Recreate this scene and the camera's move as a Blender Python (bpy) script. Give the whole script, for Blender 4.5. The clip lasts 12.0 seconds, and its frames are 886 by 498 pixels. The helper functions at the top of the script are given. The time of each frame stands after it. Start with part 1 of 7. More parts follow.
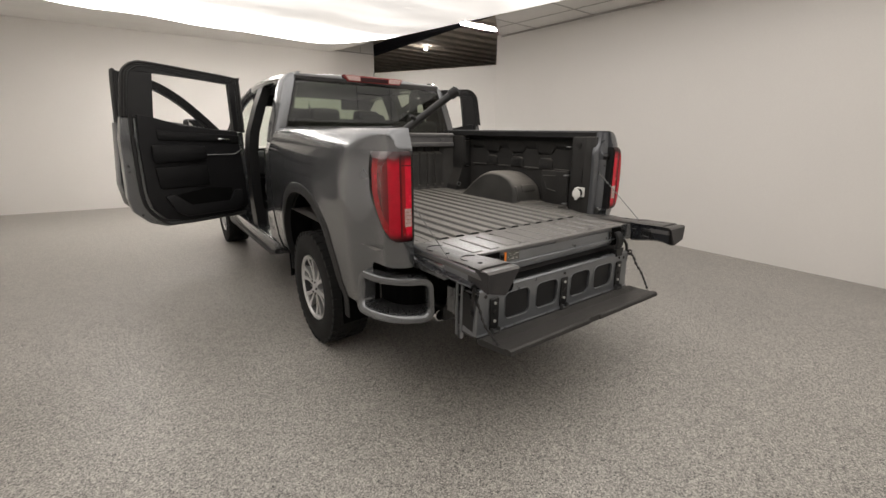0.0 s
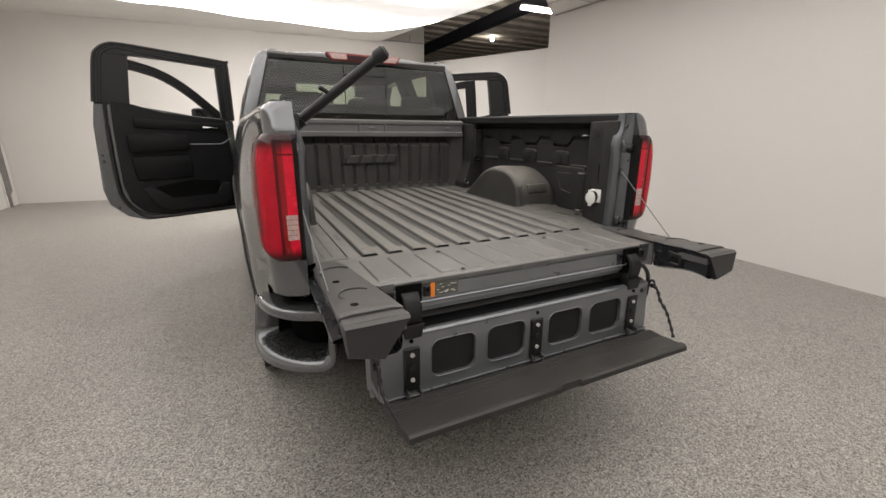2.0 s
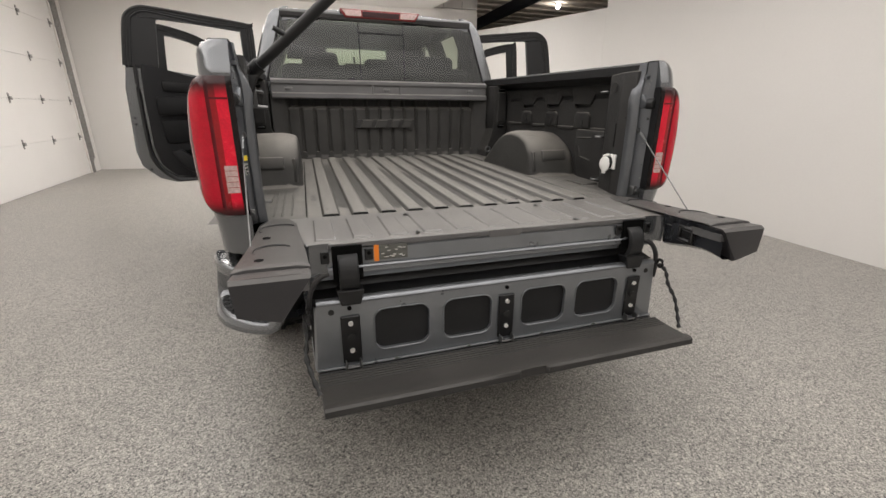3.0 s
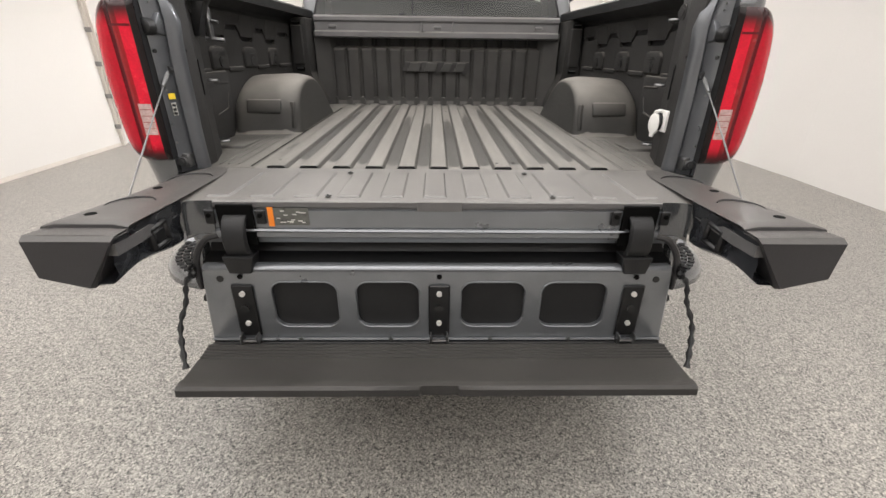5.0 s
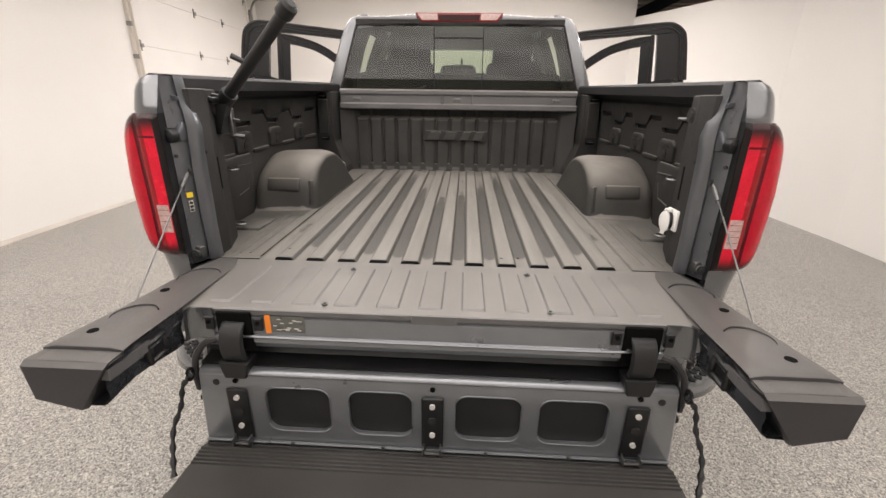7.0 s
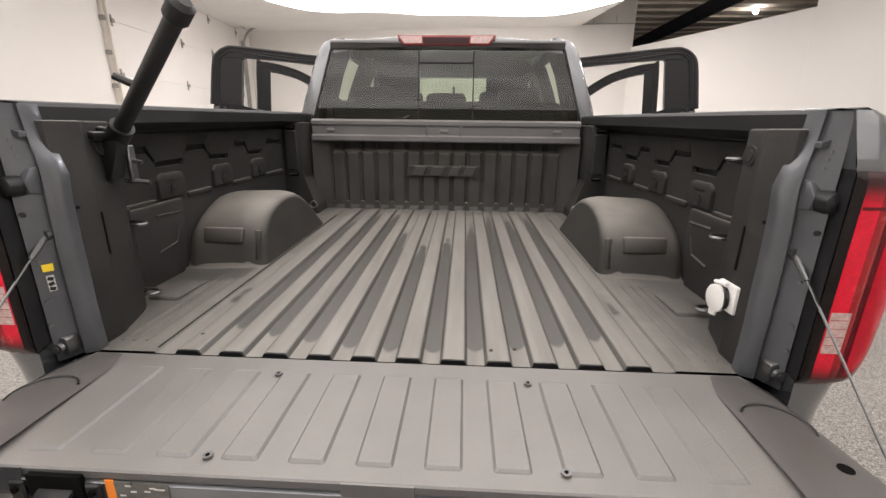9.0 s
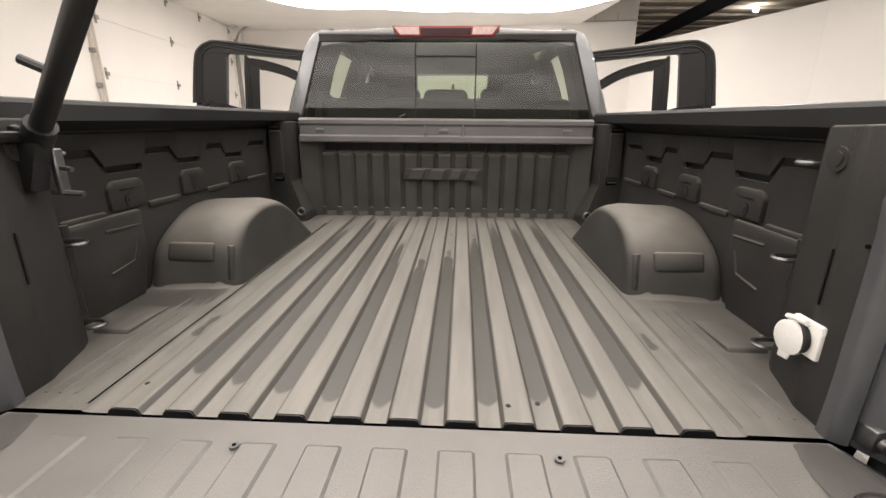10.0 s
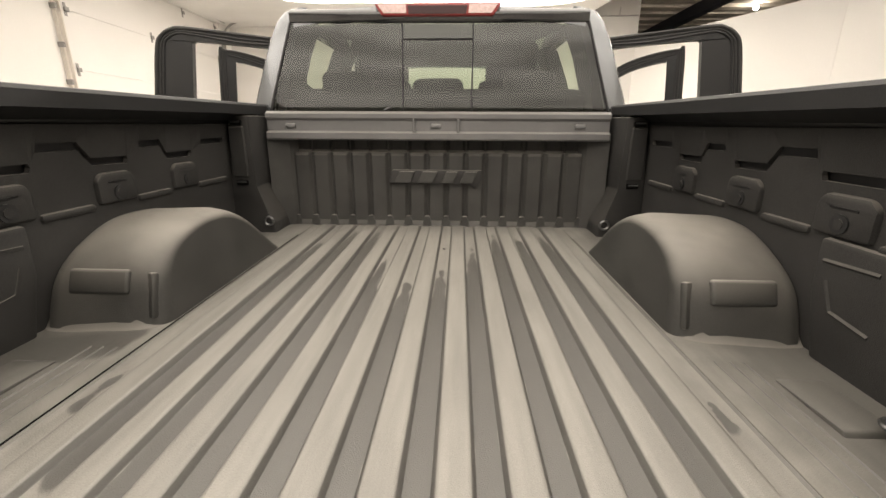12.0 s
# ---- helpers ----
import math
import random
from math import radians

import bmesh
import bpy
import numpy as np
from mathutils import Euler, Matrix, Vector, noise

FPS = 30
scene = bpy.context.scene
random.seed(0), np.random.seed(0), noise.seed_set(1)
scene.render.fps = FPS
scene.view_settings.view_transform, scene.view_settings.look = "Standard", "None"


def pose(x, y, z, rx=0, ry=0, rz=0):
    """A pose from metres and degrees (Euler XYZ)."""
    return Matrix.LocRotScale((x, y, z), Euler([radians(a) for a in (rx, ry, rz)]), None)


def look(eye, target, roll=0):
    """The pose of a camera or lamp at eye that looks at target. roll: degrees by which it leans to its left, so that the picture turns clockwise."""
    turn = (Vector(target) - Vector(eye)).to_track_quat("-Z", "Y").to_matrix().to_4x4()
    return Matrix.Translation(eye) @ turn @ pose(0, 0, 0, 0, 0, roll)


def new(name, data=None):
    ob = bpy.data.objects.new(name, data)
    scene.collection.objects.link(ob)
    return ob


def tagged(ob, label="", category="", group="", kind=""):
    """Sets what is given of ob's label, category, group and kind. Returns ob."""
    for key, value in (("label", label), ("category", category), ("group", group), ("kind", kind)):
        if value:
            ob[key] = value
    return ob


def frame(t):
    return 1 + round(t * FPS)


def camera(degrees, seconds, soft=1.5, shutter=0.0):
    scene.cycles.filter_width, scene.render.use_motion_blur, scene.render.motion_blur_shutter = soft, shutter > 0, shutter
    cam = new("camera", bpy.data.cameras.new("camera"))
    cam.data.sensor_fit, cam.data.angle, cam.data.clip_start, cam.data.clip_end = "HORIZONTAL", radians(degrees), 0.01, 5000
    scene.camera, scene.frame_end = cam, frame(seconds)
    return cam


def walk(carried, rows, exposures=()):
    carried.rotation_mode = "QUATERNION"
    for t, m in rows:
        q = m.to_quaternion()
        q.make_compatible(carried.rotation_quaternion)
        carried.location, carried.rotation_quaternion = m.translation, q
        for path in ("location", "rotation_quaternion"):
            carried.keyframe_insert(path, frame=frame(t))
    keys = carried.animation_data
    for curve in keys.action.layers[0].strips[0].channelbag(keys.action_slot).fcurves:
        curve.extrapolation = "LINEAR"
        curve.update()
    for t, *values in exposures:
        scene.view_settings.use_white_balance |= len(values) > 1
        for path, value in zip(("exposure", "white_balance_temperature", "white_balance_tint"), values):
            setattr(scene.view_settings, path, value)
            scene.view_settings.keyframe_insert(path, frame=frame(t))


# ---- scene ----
cam = camera(94.0, 12.0)
EXPOSURES = [(0.0, -0.80, 6440, 10), (1.5, -0.70, 6370, 10), (3.0, -0.46, 6290, 10), (5.0, -0.03, 6220, 10), (5.6, -0.02, 6250, 11), (6.2, -0.04, 6490, 12), (7.2, -0.12, 6480, 13), (9.0, -0.18, 6350, 13), (9.6, -0.08, 6470, 12.5), (10.5, 0.08, 6720, 10.5), (11.5, 0.13, 6890, 9.5), (12.0, 0.15, 6910, 9)]
PATH = [
    (0, (-1.879, -1.739, 1.447), (-0.742, -0.177, 0.931), 0.1),
    (0.5, (-1.668, -1.65, 1.452), (-0.583, -0.052, 0.937), 0.1),
    (1, (-1.43, -1.604, 1.441), (-0.405, 0.034, 0.927), 0.1),
    (1.5, (-1.214, -1.577, 1.421), (-0.266, 0.106, 0.901), 0.1),
    (2, (-1.013, -1.53, 1.392), (-0.158, 0.196, 0.856), 0.2),
    (2.5, (-0.819, -1.518, 1.339), (-0.088, 0.252, 0.764), 0.2),
    (3, (-0.625, -1.53, 1.293), (-0.038, 0.273, 0.657), 0.3),
    (3.2, (-0.555, -1.515, 1.281), (-0.033, 0.296, 0.61), 0.3),
    (4.8, (-0.047, -1.361, 1.257), (0.031, 0.454, 0.42), 0.6),
    (5, (-0.013, -1.333, 1.254), (0.027, 0.481, 0.413), 0.7),
    (5.5, (0.057, -1.27, 1.272), (0.035, 0.543, 0.428), 0.7),
    (6, (0.062, -1.26, 1.353), (0.007, 0.565, 0.537), 0.7),
    (6.5, (0.06, -1.262, 1.408), (-0.018, 0.591, 0.662), 0.7),
    (7, (0.067, -1.246, 1.44), (-0.025, 0.632, 0.758), 0.8),
    (7.2, (0.07, -1.234, 1.45), (-0.025, 0.652, 0.792), 0.8),
    (8.8, (0.101, -0.874, 1.448), (0.011, 1.043, 0.887), 0.7),
    (9, (0.124, -0.819, 1.455), (0.034, 1.098, 0.893), 0.7),
    (9.5, (0.126, -0.715, 1.455), (0.039, 1.202, 0.893), 0.6),
    (10, (0.102, -0.595, 1.449), (0.02, 1.323, 0.889), 0.5),
    (10.5, (0.091, -0.492, 1.44), (0.014, 1.427, 0.881), 0.5),
    (11, (0.113, -0.363, 1.428), (0.035, 1.556, 0.87), 0.4),
    (11.5, (0.111, -0.289, 1.424), (0.038, 1.631, 0.867), 0.4),
    (12, (0.111, -0.254, 1.42), (0.041, 1.666, 0.865), 0.3),
]
walk(cam, [(t, look(eye, target, roll)) for t, eye, target, roll in PATH], EXPOSURES)

# ---------------- light ----------------
world = bpy.data.worlds.new("world")
scene.world = world
world.use_nodes = True
world.node_tree.nodes["Background"].inputs[0].default_value = (0.9, 0.92, 1.0, 1)
world.node_tree.nodes["Background"].inputs[1].default_value = 0.012


# ---------------- materials ----------------
def mk(name, col, rough=0.5, metal=0.0, var=0.12, scale=6.0, grain=0.0, gscale=250.0, bump=0.0, bscale=300.0, coat=0.0, dust=0.0, spec=0.5):
    """A procedural surface: colour with broad stains and fine grain, relief and uneven gloss."""
    m = bpy.data.materials.new(name)
    m.use_nodes = True
    nt = m.node_tree
    b = nt.nodes["Principled BSDF"]
    tc = nt.nodes.new("ShaderNodeTexCoord")
    n1 = nt.nodes.new("ShaderNodeTexNoise")
    n1.inputs["Scale"].default_value = scale
    n1.inputs["Detail"].default_value = 6
    n2 = nt.nodes.new("ShaderNodeTexNoise")
    n2.inputs["Scale"].default_value = gscale
    n2.inputs["Detail"].default_value = 3
    for n in (n1, n2):
        nt.links.new(tc.outputs["Object"], n.inputs["Vector"])
    ramp = nt.nodes.new("ShaderNodeMapRange")
    ramp.inputs[1].default_value, ramp.inputs[2].default_value = 0.3, 0.7
    ramp.inputs[3].default_value, ramp.inputs[4].default_value = 1 - var, 1 + var
    nt.links.new(n1.outputs["Fac"], ramp.inputs[0])
    r2 = nt.nodes.new("ShaderNodeMapRange")
    r2.inputs[1].default_value, r2.inputs[2].default_value = 0.3, 0.7
    r2.inputs[3].default_value, r2.inputs[4].default_value = 1 - grain, 1 + grain
    nt.links.new(n2.outputs["Fac"], r2.inputs[0])
    mul = nt.nodes.new("ShaderNodeMath")
    mul.operation = "MULTIPLY"
    nt.links.new(ramp.outputs[0], mul.inputs[0])
    nt.links.new(r2.outputs[0], mul.inputs[1])
    mix = nt.nodes.new("ShaderNodeVectorMath")
    mix.operation = "SCALE"
    mix.inputs[0].default_value = col
    nt.links.new(mul.outputs[0], mix.inputs["Scale"])
    out = mix.outputs[0]
    if dust:
        geo = nt.nodes.new("ShaderNodeNewGeometry")
        sep = nt.nodes.new("ShaderNodeSeparateXYZ")
        nt.links.new(geo.outputs["Normal"], sep.inputs[0])
        up = nt.nodes.new("ShaderNodeMapRange")
        up.inputs[1].default_value, up.inputs[2].default_value = 0.2, 1.0
        up.inputs[3].default_value, up.inputs[4].default_value = 0.0, dust
        nt.links.new(sep.outputs[2], up.inputs[0])
        dm = nt.nodes.new("ShaderNodeMath")
        dm.operation = "MULTIPLY"
        nt.links.new(up.outputs[0], dm.inputs[0])
        nt.links.new(ramp.outputs[0], dm.inputs[1])
        dmix = nt.nodes.new("ShaderNodeMix")
        dmix.data_type = "RGBA"
        dmix.inputs[7].default_value = (0.34, 0.315, 0.28, 1)
        nt.links.new(dm.outputs[0], dmix.inputs[0])
        nt.links.new(out, dmix.inputs[6])
        out = dmix.outputs[2]
    nt.links.new(out, b.inputs["Base Color"])
    rr = nt.nodes.new("ShaderNodeMapRange")
    rr.inputs[3].default_value, rr.inputs[4].default_value = max(rough - 0.08, 0.02), min(rough + 0.08, 1)
    nt.links.new(n1.outputs["Fac"], rr.inputs[0])
    nt.links.new(rr.outputs[0], b.inputs["Roughness"])
    b.inputs["Metallic"].default_value = metal
    b.inputs["Specular IOR Level"].default_value = spec
    b.inputs["Coat Weight"].default_value = coat
    b.inputs["Coat Roughness"].default_value = 0.06
    if bump:
        n3 = nt.nodes.new("ShaderNodeTexNoise")
        n3.inputs["Scale"].default_value = bscale
        n3.inputs["Detail"].default_value = 2
        nt.links.new(tc.outputs["Object"], n3.inputs["Vector"])
        bp = nt.nodes.new("ShaderNodeBump")
        bp.inputs["Strength"].default_value = bump
        bp.inputs["Distance"].default_value = 0.002
        nt.links.new(n3.outputs["Fac"], bp.inputs["Height"])
        nt.links.new(bp.outputs[0], b.inputs["Normal"])
    return m


def nodes_of(m):
    return m.node_tree.nodes, m.node_tree.links, m.node_tree.nodes["Principled BSDF"]


def glow(name, col, strength):
    m = bpy.data.materials.new(name)
    m.use_nodes = True
    b = m.node_tree.nodes["Principled BSDF"]
    b.inputs["Base Color"].default_value = (*col, 1)
    b.inputs["Emission Color"].default_value = (*col, 1)
    b.inputs["Emission Strength"].default_value = strength
    return m


def glass(name, col, rough=0.02, film=0.06):
    """Thin tinted glass: see-through tint with a mirror film on it."""
    m = bpy.data.materials.new(name)
    m.use_nodes = True
    nt = m.node_tree
    nt.nodes.remove(nt.nodes["Principled BSDF"])
    out = nt.nodes["Material Output"]
    tr = nt.nodes.new("ShaderNodeBsdfTransparent")
    tr.inputs[0].default_value = (*col, 1)
    gl = nt.nodes.new("ShaderNodeBsdfGlossy")
    gl.inputs["Roughness"].default_value = rough
    lw = nt.nodes.new("ShaderNodeLayerWeight")
    pw = nt.nodes.new("ShaderNodeMath")
    pw.operation = "POWER"
    pw.inputs[1].default_value = 4.0
    nt.links.new(lw.outputs["Facing"], pw.inputs[0])
    fr = nt.nodes.new("ShaderNodeMapRange")
    fr.inputs[3].default_value, fr.inputs[4].default_value = film, 0.75
    nt.links.new(pw.outputs[0], fr.inputs[0])
    mx = nt.nodes.new("ShaderNodeMixShader")
    nt.links.new(fr.outputs[0], mx.inputs[0])
    nt.links.new(tr.outputs[0], mx.inputs[1])
    nt.links.new(gl.outputs[0], mx.inputs[2])
    nt.links.new(mx.outputs[0], out.inputs[0])
    return m


PAINT = mk("grey_metallic_paint", (0.150, 0.156, 0.164), 0.24, 0.75, 0.03, 3, 0.05, 900, coat=0.9)
JAMB = mk("grey_jamb_paint", (0.215, 0.224, 0.238), 0.30, 0.6, 0.07, 9, 0.05, 500, coat=0.5)
JAMBD = mk("dark_grey_end_paint", (0.125, 0.131, 0.141), 0.36, 0.6, 0.12, 9, 0.06, 500, coat=0.4)
FRONTL = mk("dusty_front_liner", (0.042, 0.0405, 0.038), 0.6, 0, 0.22, 6, 0.12, 320, 0.5, 420, dust=0.42, spec=0.3)
HOUSE = mk("dusty_wheelhouse", (0.036, 0.035, 0.0325), 0.55, 0, 0.24, 6, 0.12, 320, 0.5, 420, dust=0.54, spec=0.4)
LINER = mk("textured_bed_liner", (0.030, 0.029, 0.028), 0.62, 0, 0.2, 5, 0.14, 320, 0.55, 420, dust=0.34, spec=0.22)
PLASTIC = mk("black_grained_plastic", (0.019, 0.019, 0.0195), 0.5, 0, 0.12, 8, 0.08, 300, 0.25, 500, spec=0.3)
GATE = mk("grey_gate_liner", (0.092, 0.090, 0.090), 0.36, 0, 0.12, 6, 0.10, 300, 0.4, 420, dust=0.26, spec=0.9)
CAPS = mk("dark_wing_plastic", (0.031, 0.030, 0.0315), 0.42, 0, 0.08, 8, 0.07, 300, 0.25, 450, dust=0.15, spec=0.4)
STEPM = mk("worn_step_plastic", (0.0225, 0.0215, 0.0205), 0.5, 0, 0.16, 5, 0.1, 300, 0.25, 500, dust=0.07, spec=0.45)
RUBBER = mk("tyre_rubber", (0.010, 0.010, 0.010), 0.8, 0, 0.2, 10, 0.15, 200, 0.3, 200, spec=0.3)
FLANK = mk("dark_glossy_flank_paint", (0.030, 0.032, 0.037), 0.28, 0.3, 0.2, 14, 0.08, 300, coat=0.6)
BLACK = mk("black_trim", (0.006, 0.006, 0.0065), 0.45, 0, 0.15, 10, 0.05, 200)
GLOSSB = mk("gloss_black_paint", (0.008, 0.008, 0.009), 0.12, 0, 0.05, 6, coat=1.0)
# VOID: near-black; stands for shade in wells, gaps, slots and holes, plus chassis
VOID = mk("underbody_shade_black", (0.003, 0.003, 0.003), 0.95, 0, 0.3, 8, 0.1, 100, spec=0.1)
STEEL = mk("zinc_steel", (0.18, 0.18, 0.18), 0.35, 0.9, 0.15, 20, 0.1, 200)
CHROME = mk("chrome", (0.72, 0.72, 0.72), 0.12, 1.0, 0.05, 8)
ALLOY = mk("machined_alloy", (0.66, 0.66, 0.66), 0.34, 0.7, 0.06, 12, 0.05, 300)
INTERIOR = mk("black_interior", (0.004, 0.004, 0.0045), 0.6, 0, 0.12, 8, 0.1, 250, 0.2, 300, spec=0.2)
INTERIOR2 = mk("charcoal_interior", (0.008, 0.008, 0.009), 0.55, 0, 0.1, 8, 0.1, 250, 0.2, 300, spec=0.25)
FRAMEB = mk("dark_frame_paint", (0.008, 0.008, 0.0085), 0.45, 0, 0.12, 8, 0.08, 250, 0.1, 300, spec=0.35)
SEALG = mk("grey_rubber_seal", (0.022, 0.0215, 0.021), 0.55, 0, 0.12, 8, 0.08, 250, 0.1, 300, spec=0.4)


def lens_tint(name, col, rough, **more):
    """Red lens pigment that runs out into a smoked tint at the top and deepens at the foot."""
    m = mk(name, col, rough, 0, 0.10, 30, 0.10, 240, **more)
    n, l, b = nodes_of(m)
    src = b.inputs["Base Color"].links[0].from_socket
    tc = n.new("ShaderNodeTexCoord")
    sep = n.new("ShaderNodeSeparateXYZ")
    l.new(tc.outputs["Object"], sep.inputs[0])
    for z0, z1, tint in ((1.318, 1.372, (0.030, 0.008, 0.009, 1)), (1.015, 0.968, (0.050, 0.003, 0.005, 1))):
        mr = n.new("ShaderNodeMapRange")
        mr.interpolation_type = "SMOOTHSTEP"
        mr.inputs[1].default_value, mr.inputs[2].default_value = z0, z1
        l.new(sep.outputs[2], mr.inputs[0])
        mix = n.new("ShaderNodeMix")
        mix.data_type = "RGBA"
        l.new(mr.outputs[0], mix.inputs[0])
        l.new(src, mix.inputs[6])
        mix.inputs[7].default_value = tint
        src = mix.outputs[2]
    l.new(src, b.inputs["Base Color"])
    return m


REDLENS = lens_tint("dark_red_lamp_lens", (0.13, 0.003, 0.006), 0.12, coat=0.5, spec=0.3)
REDMID = lens_tint("red_lamp_reflector", (0.27, 0.006, 0.010), 0.25, coat=0.3, spec=0.25)
REDLIT = lens_tint("bright_red_reflector", (0.64, 0.008, 0.030), 0.25, coat=0.3, spec=0.2)
REDBAND = lens_tint("red_corner_reflector", (0.44, 0.006, 0.020), 0.22, coat=0.3, spec=0.2)
DARKRED = lens_tint("dark_red_lens", (0.10, 0.004, 0.008), 0.2, spec=0.3)
PINKLENS = mk("dull_red_lens", (0.24, 0.035, 0.035), 0.2, 0, 0.1, 40, 0.1, 200)
SMOKE = mk("smoked_lamp_edge", (0.007, 0.004, 0.004), 0.22, 0, 0.1, 8, spec=0.3)
CLEARLENS = mk("clear_reverse_lens", (0.48, 0.33, 0.31), 0.2, 0, 0.15, 60, 0.2, 200, coat=1.0)
WALLP = mk("white_wall_paint", (0.77, 0.745, 0.715), 0.75, 0, 0.015, 0.7, 0.01, 60, 0.05, 40)
DOORP = mk("white_steel_door", (0.75, 0.725, 0.70), 0.5, 0, 0.02, 1.5, 0.015, 80)
TRIMW = mk("off_white_trim", (0.70, 0.65, 0.59), 0.6, 0, 0.06, 4, 0.04, 80)
HINGE = mk("dull_hinge_steel", (0.30, 0.29, 0.28), 0.45, 0.7, 0.15, 20)
TILE = mk("ceiling_panel", (0.76, 0.745, 0.72), 0.9, 0, 0.03, 2, 0.03, 120)
GRID = mk("ceiling_rail", (0.42, 0.40, 0.385), 0.5, 0.2, 0.05, 4)
DECK = mk("bare_roof_deck", (0.50, 0.42, 0.33), 0.8, 0, 0.15, 2, 0.1, 30)
BEAM = mk("dark_painted_beam", (0.022, 0.02, 0.024), 0.7, 0, 0.2, 2)
ORANGE = mk("orange_warning_print", (0.85, 0.24, 0.02), 0.5, 0, 0.04, 20)
YELLOW = mk("yellow_warning_print", (0.85, 0.62, 0.03), 0.5, 0, 0.04, 20)
DECAL = mk("dark_decal_film", (0.10, 0.10, 0.09), 0.3, 0, 0.3, 60)
DECALW = mk("pale_decal_print", (0.60, 0.59, 0.56), 0.4, 0, 0.1, 40)
BOLT = mk("pale_zinc_bolt", (0.62, 0.61, 0.58), 0.4, 0.2, 0.1, 30)
WHITEP = mk("white_plastic", (0.78, 0.77, 0.74), 0.4, 0, 0.04, 20, 0.03, 200)
GLASS = glass("tinted_glass", (0.34, 0.39, 0.305), 0.0, 0.060)
CLEAR = glass("clear_glass", (0.86, 0.92, 0.86))
MIRROR = mk("mirror_glass", (0.85, 0.86, 0.86), 0.03, 1.0, 0.0, 5)


def floor_material():
    """Grey epoxy floor with mineral flakes of two sizes, soft worn patches and a satin seal."""
    m = mk("flaked_epoxy_floor", (0.3, 0.3, 0.3), 0.4)
    n, l, b = nodes_of(m)
    tc = n.new("ShaderNodeTexCoord")
    cols = []
    for sc, rnd in ((240.0, 1.0), (150.0, 1.0)):
        v = n.new("ShaderNodeTexVoronoi")
        v.inputs["Scale"].default_value = sc
        v.inputs["Randomness"].default_value = rnd
        l.new(tc.outputs["Object"], v.inputs["Vector"])
        sep = n.new("ShaderNodeSeparateColor")
        l.new(v.outputs["Color"], sep.inputs[0])
        cols.append(sep.outputs[0])
    ramp = n.new("ShaderNodeValToRGB")
    e = ramp.color_ramp.elements
    e[0].position, e[0].color = 0.0, (0.05, 0.0485, 0.0465, 1)
    e[1].position, e[1].color = 1.0, (0.60, 0.57, 0.515, 1)
    for p, c in ((0.21, (0.163, 0.156, 0.144, 1)), (0.55, (0.315, 0.299, 0.274, 1)), (0.85, (0.43, 0.408, 0.372, 1))):
        x = e.new(p)
        x.color = c
    add = n.new("ShaderNodeMix")
    add.inputs[0].default_value = 0.42
    l.new(cols[0], add.inputs[2])
    l.new(cols[1], add.inputs[3])
    mr = n.new("ShaderNodeMapRange")
    mr.inputs[1].default_value, mr.inputs[2].default_value = 0.12, 0.88
    l.new(add.outputs[0], mr.inputs[0])
    l.new(mr.outputs[0], ramp.inputs[0])
    big = n.new("ShaderNodeTexNoise")
    big.inputs["Scale"].default_value = 0.9
    big.inputs["Detail"].default_value = 5
    l.new(tc.outputs["Object"], big.inputs["Vector"])
    br = n.new("ShaderNodeMapRange")
    br.inputs[1].default_value, br.inputs[2].default_value, br.inputs[3].default_value, br.inputs[4].default_value = 0.3, 0.7, 0.9, 1.08
    l.new(big.outputs["Fac"], br.inputs[0])
    sc = n.new("ShaderNodeVectorMath")
    sc.operation = "SCALE"
    l.new(ramp.outputs[0], sc.inputs[0])
    l.new(br.outputs[0], sc.inputs["Scale"])
    l.new(sc.outputs[0], b.inputs["Base Color"])
    rg = n.new("ShaderNodeMapRange")
    b.inputs["Specular IOR Level"].default_value = 0.55
    rg.inputs[3].default_value, rg.inputs[4].default_value = 0.30, 0.44
    l.new(big.outputs["Fac"], rg.inputs[0])
    l.new(rg.outputs[0], b.inputs["Roughness"])
    bp = n.new("ShaderNodeBump")
    bp.inputs["Strength"].default_value = 0.25
    bp.inputs["Distance"].default_value = 0.002
    l.new(cols[1], bp.inputs["Height"])
    l.new(bp.outputs[0], b.inputs["Normal"])
    return m


